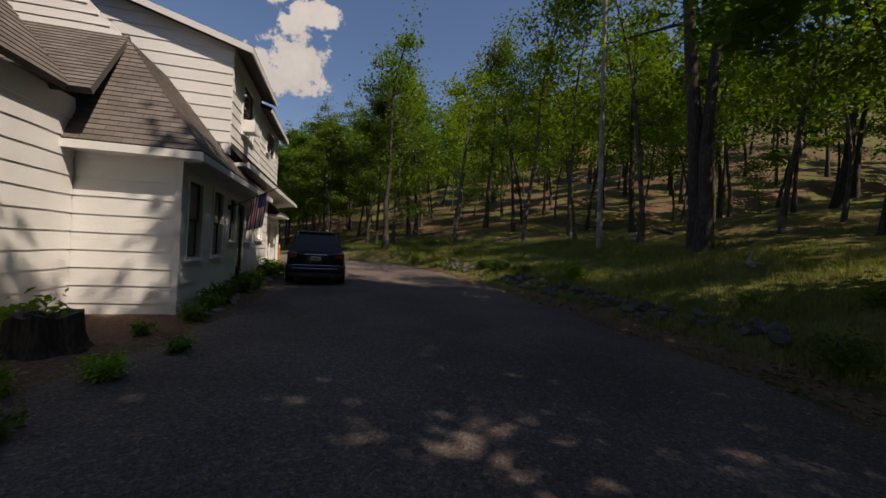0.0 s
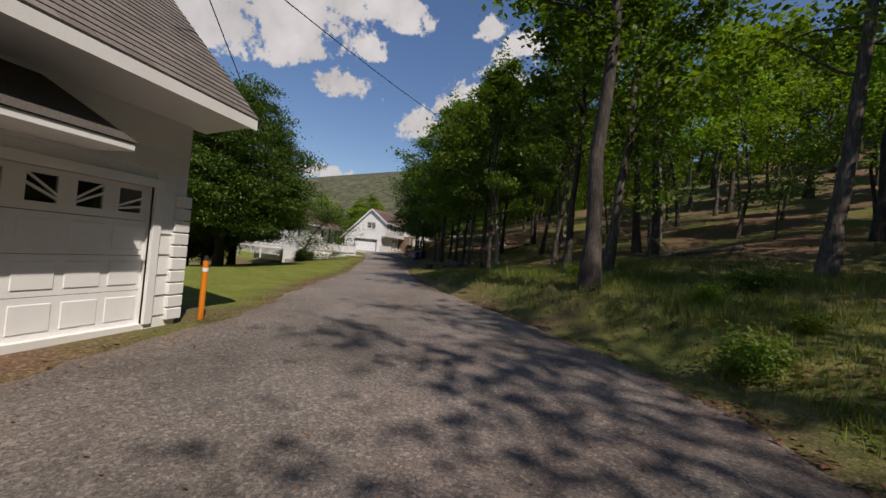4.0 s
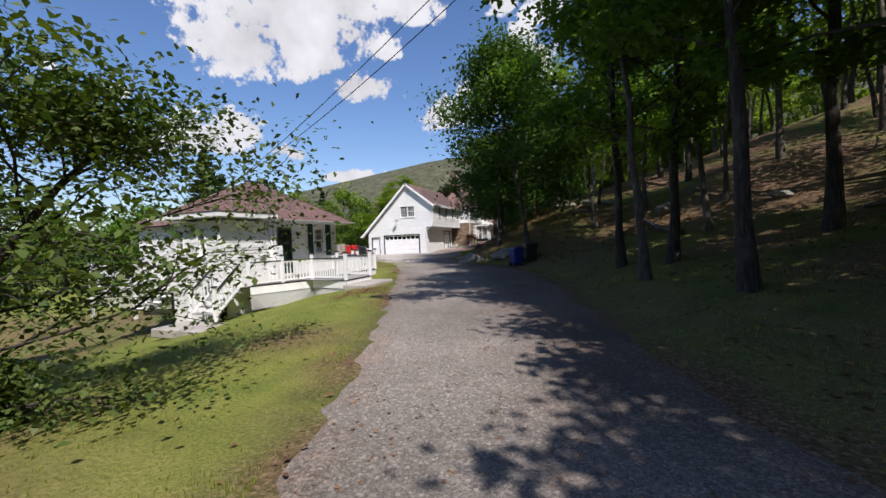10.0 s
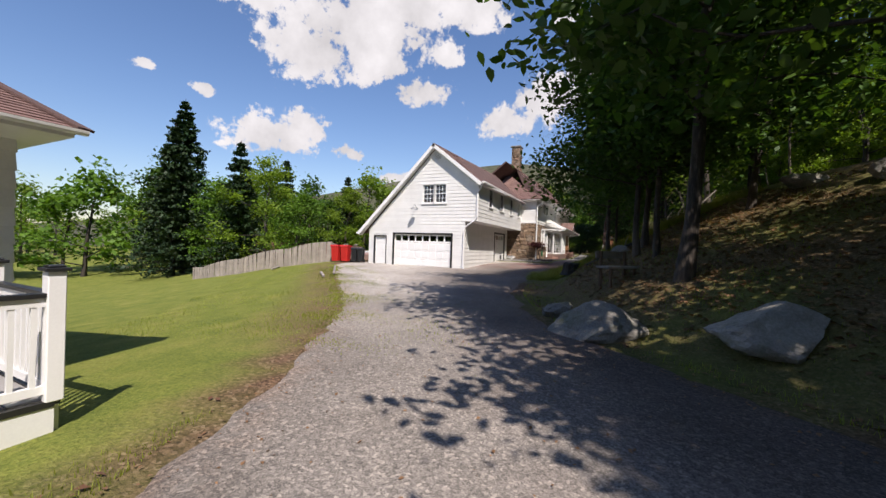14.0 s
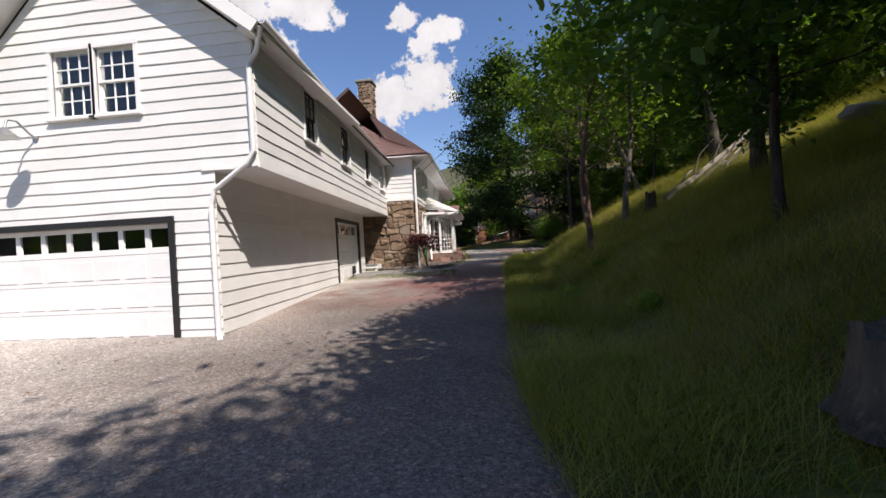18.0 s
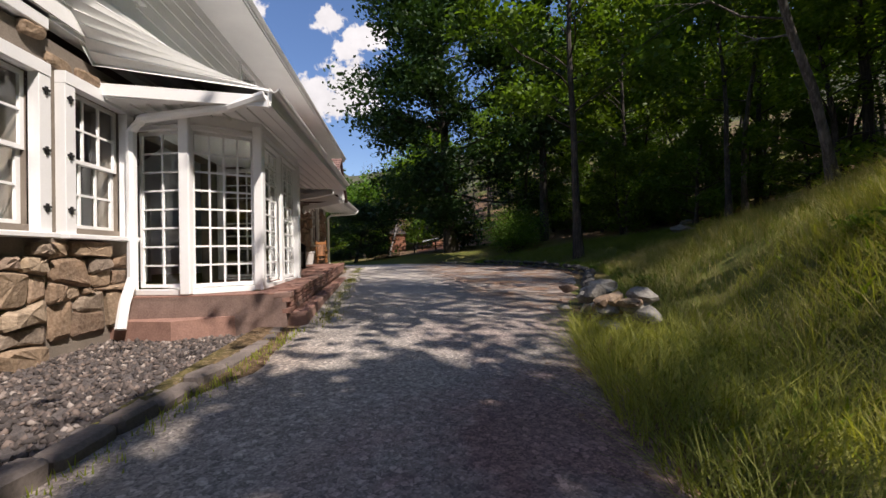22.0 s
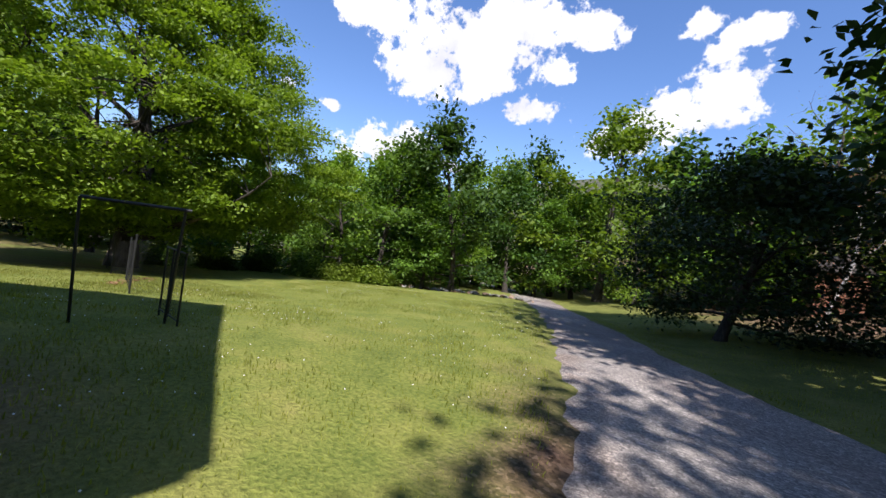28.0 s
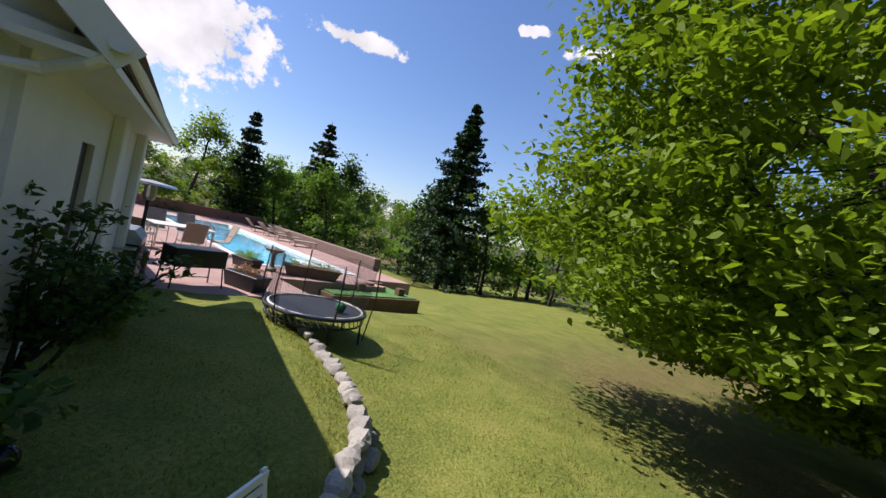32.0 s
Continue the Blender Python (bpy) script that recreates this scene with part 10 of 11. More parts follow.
# --- on the terrace ---
def flower_pot(x, y, z, h=0.45, r=0.155):
    p = thing("flower_pot", "tall white tapered flower pot on the terrace", "pot", (x, y, z), 0, "white pots on the terrace")
    bm = bmesh.new()
    n = 20
    prof = [(r * 0.66, 0), (r * 0.95, h * 0.92), (r * 1.05, h * 0.92), (r * 1.05, h), (r * 0.9, h), (r * 0.8, h * 0.82)]
    rings = [[bm.verts.new((math.cos(k * 6.2832 / n) * q, math.sin(k * 6.2832 / n) * q, z2)) for k in range(n)] for q, z2 in prof]
    for a, b in zip(rings, rings[1:]):
        for k in range(n):
            bm.faces.new((a[k], a[(k + 1) % n], b[(k + 1) % n], b[k]))
    bm.faces.new(rings[0][::-1])
    part("pot", bm, M_POT, p, smooth=False)
    part("soil", tube([(0, 0, h * 0.80), (0, 0, h * 0.84)], r * 0.8, 16), M_DARK, p)


flower_pot(-23.5, 105.42, 1.41)
flower_pot(-23.5, 106.66, 1.43, 0.40, 0.18)


def rocking_chair():
    c = thing("rocking_chair", "honey-coloured turned wooden rocking chair on the brick terrace", "chair", (-23.2, 107.17, 1.435), 18)
    c.scale = (0.66, 0.66, 0.7)
    # local: front is -y
    part("seat", box((-0.25, -0.24, 0.36), (0.25, 0.22, 0.40), 0.015), M_PINE, c)

    def turned(a, b, r=0.017):
        a, b = Vector(a), Vector(b)
        ps = [a.lerp(b, t) for t in (0, 0.12, 0.2, 0.3, 0.5, 0.7, 0.8, 0.88, 1)]
        return tube(ps, [r * q for q in (0.8, 1.3, 0.7, 1.1, 1.35, 1.1, 0.7, 1.3, 0.8)], 8)
    for x in (-0.22, 0.22):
        for y0, y1 in ((-0.20, -0.22), (0.17, 0.22)):
            part("leg", turned((x * 0.92, y0, 0.37), (x, y1, 0.05)), M_PINE, c)
        part("rocker", tube([(x, -0.36, 0.09), (x, -0.18, 0.035), (x, 0.05, 0.018), (x, 0.28, 0.04), (x, 0.46, 0.11)], 0.018, 6), M_PINE, c)
        part("arm", tube([(x * 1.15, 0.24, 0.60), (x * 1.25, 0.0, 0.62), (x * 1.22, -0.24, 0.61), (x * 1.18, -0.28, 0.58)], [0.02, 0.026, 0.03, 0.018], 8), M_PINE, c)
        part("arm_post", turned((x * 1.1, -0.16, 0.39), (x * 1.2, -0.18, 0.61), 0.014), M_PINE, c)
        part("back_post", turned((x, 0.2, 0.39), (x * 1.05, 0.36, 1.02), 0.02), M_PINE, c)
        part("finial", tube([(x * 1.05, 0.36, 1.02), (x * 1.06, 0.367, 1.06), (x * 1.06, 0.37, 1.10)], [0.012, 0.03, 0.012], 8), M_PINE, c)
    for x in (-0.13, -0.065, 0.0, 0.065, 0.13):
        part("splat", beam((x, 0.2, 0.39), (x * 1.1, 0.34, 0.94), 0.045 if abs(x) < 0.1 else 0.025, 0.014, (0, -1, 0)), M_PINE, c)
    part("crest", box((-0.24, 0.325, 0.90), (0.24, 0.36, 1.02), 0.012), M_PINE, c)
    part("stretcher", turned((-0.22, -0.21, 0.2), (0.22, -0.21, 0.2), 0.012), M_PINE, c)
    part("stretcher", turned((-0.22, 0.2, 0.2), (0.22, 0.2, 0.2), 0.012), M_PINE, c)


rocking_chair()
pew = thing("settle_bench", "dark stained carved wooden settle against the stone wall", "bench", (-23.48, 103.1, 1.36), 90)
# local: x along the wall, front is -y
part("seat", box((-1.45, -0.36, 0.40), (1.45, 0.10, 0.45), 0.012), M_EBONY, pew)
part("apron", box((-1.42, -0.34, 0.06), (1.42, -0.31, 0.40), 0.008), M_EBONY, pew)
for z0, z1 in ((0.50, 0.58), (0.72, 0.80), (0.93, 1.06)):
    part("back_rail", box((-1.45, 0.06, z0), (1.45, 0.11, z1), 0.01), M_EBONY, pew)
for k in range(7):
    x = -1.4 + k * 2.8 / 6
    part("back_panel", box((x - 0.05, 0.065, 0.45), (x + 0.05, 0.10, 1.0), 0.006), M_EBONY, pew)
for k in range(3):
    part("back_board", box((-1.36 + k * 0.96, 0.07, 0.57), (-0.58 + k * 0.96, 0.095, 0.73), 0.006), M_EBONY, pew)
for x in (-1.47, 1.47):
    part("side", prism([(-0.38, 0), (-0.30, 0), (-0.26, 0.08), (0.0, 0.08), (0.04, 0), (0.12, 0), (0.12, 1.06), (0.04, 1.06), (0.0, 0.72), (-0.30, 0.66), (-0.40, 0.60), (-0.38, 0.4)], "x", x - 0.03, x + 0.03), M_EBONY, pew)
# --- dry stone wall on the right of the drive ---
dry = thing("dry_stone_wall", "low dry-laid grey stone wall holding the bank", "stone wall", (0, 0, 0))
rd = random.Random(77)
for k in range(26):
    s = rd.uniform(0.14, 0.27)
    lay_rock(dry, "stone", (ROCKS_TAN[k % 5] if k % 3 == 0 else ROCKS[k % 7]), -18.35 + rd.uniform(-0.15, 0.3), 97.9 + rd.uniform(-0.3, 1.2), 0.92 + rd.uniform(0, 0.34), s * 0.85, rd.uniform(0, 360), rd.uniform(0.7, 1.0))
y = 98.3
while y < 115.5:
    s = rd.uniform(0.09, 0.16)
    for lvl in range(2 if y < 112 else 1):
        x = float(road_right(y)) + 0.12 + lvl * 0.08 + rd.uniform(-0.05, 0.05)
        lay_rock(dry, "stone", ROCKS_DARK[rd.randrange(7)], x, y + lvl * 0.1, 0.86 + (y - 98) * 0.016 + s * 0.3 + lvl * 0.15, s * 1.05, rd.uniform(60, 120), rd.uniform(0.75, 1.1))
    y += s * 1.35
# brush on the bank
brush = thing("brush_pile", "tangle of bleached fallen branches on the grass bank", "branches", (-14.3, 89.0, gz(-14.3, 89.0)), 0)
rb2 = random.Random(3)
for k in range(22):
    a = rb2.uniform(-0.5, 0.9)
    L = rb2.uniform(0.8, 2.6)
    x0, y0 = rb2.uniform(-0.9, 0.9), rb2.uniform(-0.7, 0.7)
    z0 = gz(-14.3 + x0, 89 + y0) - gz(-14.3, 89.0) + 0.05
    part("branch", tube([(x0, y0, z0), (x0 + L * 0.5 * math.cos(a), y0 + L * 0.4 * math.sin(a), z0 + L * 0.30 + rb2.uniform(0, 0.2)), (x0 + L * math.cos(a), y0 + L * math.sin(a), z0 + L * rb2.uniform(0.35, 0.65))], [0.035, 0.022, 0.006], 5), M_WEATHERED, brush)
big_log = thing("fallen_tree", "long bleached fallen trunk lying up the bank", "log", (-15.4, 88.9, gz(-15.4, 88.9)))
part("trunk", tube([(0, 0, 0.15), (0.9, 0.15, gz(-14.5, 89) - gz(-15.4, 88.9) + 0.25), (2.4, 0.35, gz(-13, 89.2) - gz(-15.4, 88.9) + 0.6), (3.4, 0.3, gz(-12, 89.2) - gz(-15.4, 88.9) + 1.2)], [0.10, 0.085, 0.06, 0.03], 8), M_WEATHERED, big_log)
for k in range(5):
    part("branch", tube([(0.9 + k * 0.5, 0.2, gz(-14.5 + k * 0.5, 89) - gz(-15.4, 88.9) + 0.3), (1.0 + k * 0.55, 0.0, gz(-14.5 + k * 0.5, 89) - gz(-15.4, 88.9) + 0.9), (1.3 + k * 0.5, -0.2, gz(-14.5 + k * 0.5, 89) - gz(-15.4, 88.9) + 1.3)], [0.03, 0.02, 0.006], 5), M_WEATHERED, big_log)
for i in range(16):
    y = 99.5 + i * 0.95
    x = float(road_right(y)) + 0.7 + 0.5 * math.sin(i * 2.2)
    weed(x, y, 0.3 + 0.2 * math.sin(i * 1.3) ** 2, 560 + i, "low leafy weeds above the dry stone wall", M_LEAF_MID if i % 2 else M_LEAF)
for i in range(14):
    y = 81 + i * 1.25
    u = 0.7 + 2.2 * ((i * 0.37) % 1)
    weed(float(road_right(y)) + u, y, 0.35 + 0.25 * ((i * 0.61) % 1), 590 + i, "leafy bramble shoots in the long grass", M_LEAF_BRIGHT if i % 3 == 0 else M_LEAF)
bush(-14.6, 115.4, 1.5, 2.2, 610, "airy green shrub beside the big tree", M_LEAF_MID, leaf=0.07, count=300)
bush(-13.2, 117.4, 1.6, 2.6, 611, "airy green shrub at the wood's edge", M_LEAF_MID, leaf=0.07, count=300)

# --- court and hoop beyond the big tree ---
cx = np.linspace(-19.0, -6.0, 14)
cyy = np.linspace(129.5, 143.0, 14)
CX, CY = np.meshgrid(cx, cyy)
CZ = height(CX, CY) + 0.05
ci = np.arange(14 * 14).reshape(14, 14)
cq = np.stack([ci[:-1, :-1], ci[:-1, 1:], ci[1:, 1:], ci[1:, :-1]], -1).reshape(-1, 4)
tagged(new("clay_court", np_mesh("clay_court", np.stack([CX, CY, CZ], -1).reshape(-1, 3), cq, M_CLAY, True)), "reddish clay tennis court under the trees", "court", kind="structure")
net = thing("tennis_net", "sagging tennis net with a white band on the clay court", "net", (0, 0, 0))
for x in (-18.5, -12.5, -6.5):
    part("post", tube([(x, 134.5, gz(x, 134.5) - 0.1), (x, 134.5, gz(x, 134.5) + 1.05)], 0.04, 8), M_BLACK, net)
part("band", beam((-18.5, 134.5, gz(-18.5, 134.5) + 1.0), (-6.5, 134.5, gz(-6.5, 134.5) + 1.0), 0.02, 0.09), M_TRIM, net, "white band")
for k in range(40):
    x = -18.4 + k * 0.3
    part("cord", tube([(x, 134.5, gz(x, 134.5) + 0.05), (x, 134.5, gz(x, 134.5) + 0.98)], 0.005, 4), M_MESHNET, net)
hoop = thing("basketball_hoop", "basketball hoop with a pale backboard on a steel pole", "basketball hoop", (-13.6, 136.5, gz(-13.6, 136.5)), -20)
part("pole", tube([(0, 0, -0.1), (0, 0, 2.7), (0, -0.4, 3.0)], 0.05, 8), M_BLACK, hoop)
board = part("backboard", box((-0.75, -0.48, 2.5), (0.75, -0.45, 3.4), 0.01), M_TRIM, hoop)
part("target_frame", box((-0.28, -0.49, 2.68), (0.28, -0.482, 3.08)), M_ORANGE, board)
part("ring", tube([(0.22 * math.cos(t), -0.72 + 0.22 * math.sin(t), 2.62) for t in np.linspace(0, 6.283, 17)], 0.012, 6), M_ORANGE, hoop)
rail = thing("rail_fence", "rustic split rail fence at the wood's edge", "fence", (0, 0, 0))
for k in range(8):
    x, y = -19.5 + k * 1.9, 128.6 + 0.1 * k
    part("post", tube([(x, y, gz(x, y) - 0.1), (x, y, gz(x, y) + 1.0)], 0.06, 7), M_BROWN, rail)
    if k < 7:
        x2, y2 = x + 1.9, y + 0.1
        for dz in (0.4, 0.8):
            part("rail", tube([(x, y, gz(x, y) + dz), (x2, y2, gz(x2, y2) + dz)], 0.045, 6), M_BROWN, rail)
shed = thing("garden_shed", "small red-brown board shed under the trees", "shed", (-21.2, 139.2, gz(-21.2, 139.2)), 10)
for k in range(9):
    part("board", box((-0.9 + k * 0.2, -0.9, -0.1), (-0.71 + k * 0.2, -0.86, 2.2), 0.006), M_CLAY, shed)
part("body", box((-0.9, -0.86, -0.1), (0.9, 0.9, 2.2), 0.01), M_CLAY, shed)
part("roof", prism([(-1.1, 2.15), (1.1, 2.15), (0, 3.0)], "y", -1.1, 1.1), M_SHINGLE, shed)

# ---- behind the house ----
CAPS = [rock_mesh(260 + i, 1, 0.8, 0.6, M_PALESTONE, 0.24) for i in range(5)]
cw = thing("curved_stone_wall", "curved dry stone wall of pale field stones edging the upper lawn", "stone wall", (0, 0, 0))
rw = random.Random(9)
sv = 0.0
while sv < 1.0:
    x, y = wall_line(sv)
    x2, y2 = wall_line(min(1, sv + 0.01))
    a = math.degrees(math.atan2(float(y2 - y), float(x2 - x)))
    top = 0.875 - 0.015 * (113 - float(y))
    size = rw.uniform(0.12, 0.19)
    low = gz(float(x) - 0.55, float(y) + 0.45)
    lay_rock(cw, "cap_stone", CAPS[rw.randrange(5)], float(x), float(y), top + rw.uniform(-0.02, 0.04), size, a + rw.uniform(-15, 15), rw.uniform(0.85, 1.2))
    z = top - 0.17
    while z > low - 0.1:
        lay_rock(cw, "stone", ROCKS[rw.randrange(7)], float(x) - 0.10 + rw.uniform(-0.04, 0.04), float(y) + 0.06 + rw.uniform(-0.05, 0.05), z, size * rw.uniform(0.8, 1.1), a + rw.uniform(-20, 20), 0.95)
        z -= 0.16
    sv += size * 1.45 / 8.2
hose2 = [(-32.2, 113.4), (-32.7, 113.25), (-33.0, 113.3), (-33.25, 113.0), (-33.5, 113.1)]
tagged(part("black_hose", tube([(x, y, 0.99 + 0.02 * (i % 2)) for i, (x, y) in enumerate(hose2)], 0.018, 6), M_RUBBER), "black garden hose lying along the wall top", "hose")


def swing_bench():
    b = thing("white_bench", "white slatted porch swing bench standing on the stone wall", "bench", (-34.05, 113.03, 0.93), 27)
    b.scale = (0.8, 0.7, 0.8)
    # local: x along the bench, front is +y
    for k in range(7):
        part("seat_slat", box((-0.52, -0.18 + k * 0.066, 0.115 + 0.004 * k), (0.52, -0.126 + k * 0.066, 0.135 + 0.004 * k), 0.005), M_TRIM, b)
    for k in range(5):
        part("back_slat", beam((-0.54, -0.235 - k * 0.022, 0.18 + k * 0.075), (0.54, -0.235 - k * 0.022, 0.18 + k * 0.075), 0.018, 0.055), M_TRIM, b)
    part("top_rail", beam((-0.58, -0.345, 0.56), (0.58, -0.345, 0.56), 0.03, 0.06), M_TRIM, b)
    for x in (-0.55, 0.55):
        part("back_post", beam((x, -0.20, 0.02), (x, -0.35, 0.585), 0.045, 0.03, (0, 1, 0)), M_TRIM, b)
        part("side_rail", box((x - 0.022, -0.22, 0.05), (x + 0.022, 0.30, 0.11), 0.006), M_TRIM, b)
        part("arm_post", box((x - 0.022, 0.24, 0.06), (x + 0.022, 0.285, 0.31), 0.006), M_TRIM, b)
        part("arm", box((x - 0.04, -0.30, 0.31), (x + 0.04, 0.33, 0.335), 0.008), M_TRIM, b)
    part("front_rail", box((-0.55, 0.265, 0.06), (0.55, 0.295, 0.13), 0.006), M_TRIM, b)
    for k in range(-2, 3):
        part("batten", box((k * 0.24 - 0.015, -0.25, 0.16), (k * 0.24 + 0.015, -0.228, 0.2), 0.003), M_TRIM, b)
    rope = thing("coiled_rope", "pale rope and cloth heaped on the bench seat", "rope", (-33.97, 113.2, 1.10))
    rr = random.Random(6)
    for k in range(9):
        part("strand", tube([(rr.uniform(-0.22, 0.22) + 0.12 * math.cos(t + k), rr.uniform(-0.05, 0.05) + 0.09 * math.sin(t), 0.02 + 0.006 * k) for t in np.linspace(0, 6, 12)], 0.012, 5), M_POT, rope)


swing_bench()
fr = thing("net_frame", "black steel frame with an A-shaped end standing on the lawn", "frame", (0, 0, 0))
LT, RT = (-29.32, 114.0, 2.45), (-29.0, 114.94, 2.46)
part("top_bar", tube([LT, RT, (-28.98, 115.0, 2.46)], 0.02, 8), M_BLACK, fr)
part("post", tube([LT, (-29.34, 114.06, 0.95)], 0.016, 8), M_BLACK, fr)
part("leg", tube([RT, (-29.1, 114.9, 0.95)], 0.018, 8), M_BLACK, fr)
part("leg", tube([RT, (-29.75, 115.10, 0.9)], 0.016, 8), M_BLACK, fr)
part("cross_tie", tube([(-29.05, 114.92, 1.75), (-29.34, 115.01, 1.78)], 0.012, 6), M_BLACK, fr)


def net_sheet(parent, corners, nu, nv, r=0.004, name="net_cord"):
    """A net: cords drawn between four corners, all of one sheet in one mesh."""
    a, b, c, d = (Vector(p) for p in corners)
    bm = bmesh.new()
    for i in range(nu + 1):
        t = i / nu
        add_tube(bm, [a.lerp(b, t), d.lerp(c, t)], r, 3, False)
    for j in range(nv + 1):
        t = j / nv
        p0, p1 = a.lerp(d, t), b.lerp(c, t)
        add_tube(bm, [p0, p0.lerp(p1, 0.5) - Vector((0, 0, 0.02)), p1], r, 3, False)
    return part(name, bm, M_MESHNET, parent)


gate = thing("wire_gate", "low black gate panel of wire mesh in a steel frame", "gate", (0, 0, 0))
GA, GB, GC = (-28.88, 114.98), (-29.45, 115.0), (-29.9, 115.04)
for x, y in (GA, GB, GC):
    part("upright", tube([(x, y, gz(x, y) - 0.05), (x, y, 1.93)], 0.013, 8), M_BLACK, gate)
part("top_rail", tube([(*GA, 1.93), (*GC, 1.93)], 0.014, 8), M_BLACK, gate)
part("bottom_rail", tube([(*GA, 1.1), (*GC, 1.05)], 0.011, 8), M_BLACK, gate)
net_sheet(gate, ((*GA, 1.93), (*GC, 1.93), (*GC, 1.05), (*GA, 1.1)), 26, 18, 0.0012, "wire_mesh")
wf = thing("wire_fence", "thin black wire fence on steel posts across the lawn", "fence", (0, 0, 0))
wfp = [(-29.9, 115.04), (-32.75, 115.25), (-36.5, 115.9), (-39.6, 116.1), (-42.3, 116.4)]
for i, (x, y) in enumerate(wfp):
    z = gz(x, y)
    if i:
        part("post", tube([(x, y, z - 0.1), (x, y, z + 1.12)], 0.017, 8), M_BLACK, wf)
        part("cap", tube([(x, y, z + 1.10), (x, y, z + 1.15)], 0.022, 8), M_BLACK, wf)
for (x, y), (x2, y2) in zip(wfp, wfp[1:]):
    z, z2 = gz(x, y), gz(x2, y2)
    net_sheet(wf, ((x, y, z + 1.05), (x2, y2, z2 + 1.05), (x2, y2, z2 + 0.03), (x, y, z + 0.03)), int(math.hypot(x2 - x, y2 - y) / 0.09), 10, 0.001, "wire_mesh")
litter("leaf_litter", "thin line of brown leaves along the wire fence", 120, lambda r, n: (lambda t: (-34.4 - 3.4 * t + r.normal(0, 0.12, n), 115.2 + 1.5 * t + r.normal(0, 0.12, n), np.ones(n)))(r.uniform(0, 1, n)), 0.045, M_LEAF_DEAD, 71, 0.02)

# trampoline
tr = thing("trampoline", "round black trampoline with springs and a safety net", "trampoline", (-37.2, 108.15, 0), 0)
R, TZ = 0.92, 1.13
ring = [(R * math.cos(t), R * math.sin(t), TZ) for t in np.linspace(0, 2 * math.pi, 33)]
part("rim", tube(ring, 0.028, 8), M_BLACK, tr)
part("pad_edge", tube([(x * 0.93, y * 0.93, z + 0.02) for x, y, z in ring], 0.02, 8), M_POT, tr, "pale rim edging")
part("mat", tube([(0, 0, TZ - 0.005), (0, 0, TZ + 0.005)], R * 0.92, 32), M_TRAMPMAT, tr)
part("lower_rim", tube([(x * 0.96, y * 0.96, z - 0.16) for x, y, z in ring], 0.02, 8), M_BLACK, tr)
for k in range(48):
    t = k * 2 * math.pi / 48
    part("spring", tube([(R * math.cos(t), R * math.sin(t), TZ - 0.01), (R * 0.97 * math.cos(t + 0.1), R * 0.97 * math.sin(t + 0.1), TZ - 0.15)], 0.010, 5), M_METAL, tr)
for k in range(6):
    t = k * math.pi / 3 + 0.3
    x, y = R * math.cos(t), R * math.sin(t)
    g = gz(-37.2 + x, 108.15 + y)
    part("leg", tube([(x * 0.94, y * 0.94, TZ - 0.16), (x * 0.98, y * 0.98, g - 0.02)], 0.02, 6), M_BLACK, tr)
    part("net_pole", tube([(x * 1.04, y * 1.04, g + 0.1), (x * 1.14, y * 1.14, TZ + 0.35), (x * 1.10, y * 1.10, TZ + 0.95)], 0.014, 6), M_BLACK, tr)
    t2 = (k + 1) * math.pi / 3 + 0.3
    x2, y2 = R * math.cos(t2), R * math.sin(t2)
    if k not in (4,):
        net_sheet(tr, ((x * 1.06, y * 1.06, TZ + 0.95), (x2 * 1.06, y2 * 1.06, TZ + 0.95), (x2, y2, TZ + 0.02), (x, y, TZ + 0.02)), 26, 22, 0.0020, "safety_net")
ball = bmesh.new()
bmesh.ops.create_uvsphere(ball, u_segments=18, v_segments=12, radius=0.10)
bl = part("green_ball", ball, M_HOSE, None, smooth=True)
bl.matrix_basis = pose(-37.45, 108.55, TZ + 0.11)
tagged(bl, "small green rubber ball lying on the trampoline", "ball")

# pool and its terrace
PX0, PX1, PY0, PY1 = -44.5, -34.3, 84.0, 106.4
QX0, QX1, QY0, QY1 = -42.2, -38.3, 88.5, 102.3
pat = thing("pool_terrace", "pinkish paved terrace round the swimming pool", "terrace", (0, 0, 0))
for a, b in (((PX0, PY0), (QX0, 103.0)), ((QX1, PY0), (PX1, PY1)), ((QX0, PY0), (QX1, QY0)), ((QX0, QY1), (QX1, 104.2))):
    part("slab", box((a[0], a[1], -0.4), (b[0], b[1], 0.84), 0.0), M_TERRACOTTA, pat)
pool = thing("swimming_pool", "rectangular swimming pool with bright blue water", "pool", (0, 0, 0))
part("basin", box((QX0 - 0.01, QY0 - 0.01, -0.3), (QX1 + 0.01, QY1 + 0.01, 0.30)), M_POOL, pool)
wat = part("water", box((QX0 - 0.005, QY0 - 0.005, 0.70), (QX1 + 0.005, QY1 + 0.005, 0.74)), M_WATER, pool)
wat.visible_shadow = False
for a, b in (((QX0 - 0.12, QY0 - 0.12), (QX0 + 0.1, QY1 + 0.12)), ((QX1 - 0.1, QY0 - 0.12), (QX1 + 0.12, QY1 + 0.12)), ((QX0 + 0.1, QY0 - 0.12), (QX1 - 0.1, QY0 + 0.1)), ((QX0 + 0.1, QY1 - 0.1), (QX1 - 0.1, QY1 + 0.12))):
    part("coping", box((*a, 0.70), (*b, 0.875), 0.015), M_POT, pool)
part("diving_board", box((-40.6, 101.2, 0.98), (-40.1, 103.0, 1.03), 0.01), M_TRIM, pool)
part("board_stand", box((-40.5, 102.4, 0.84), (-40.2, 102.9, 0.98), 0.01), M_TRIM, pool)
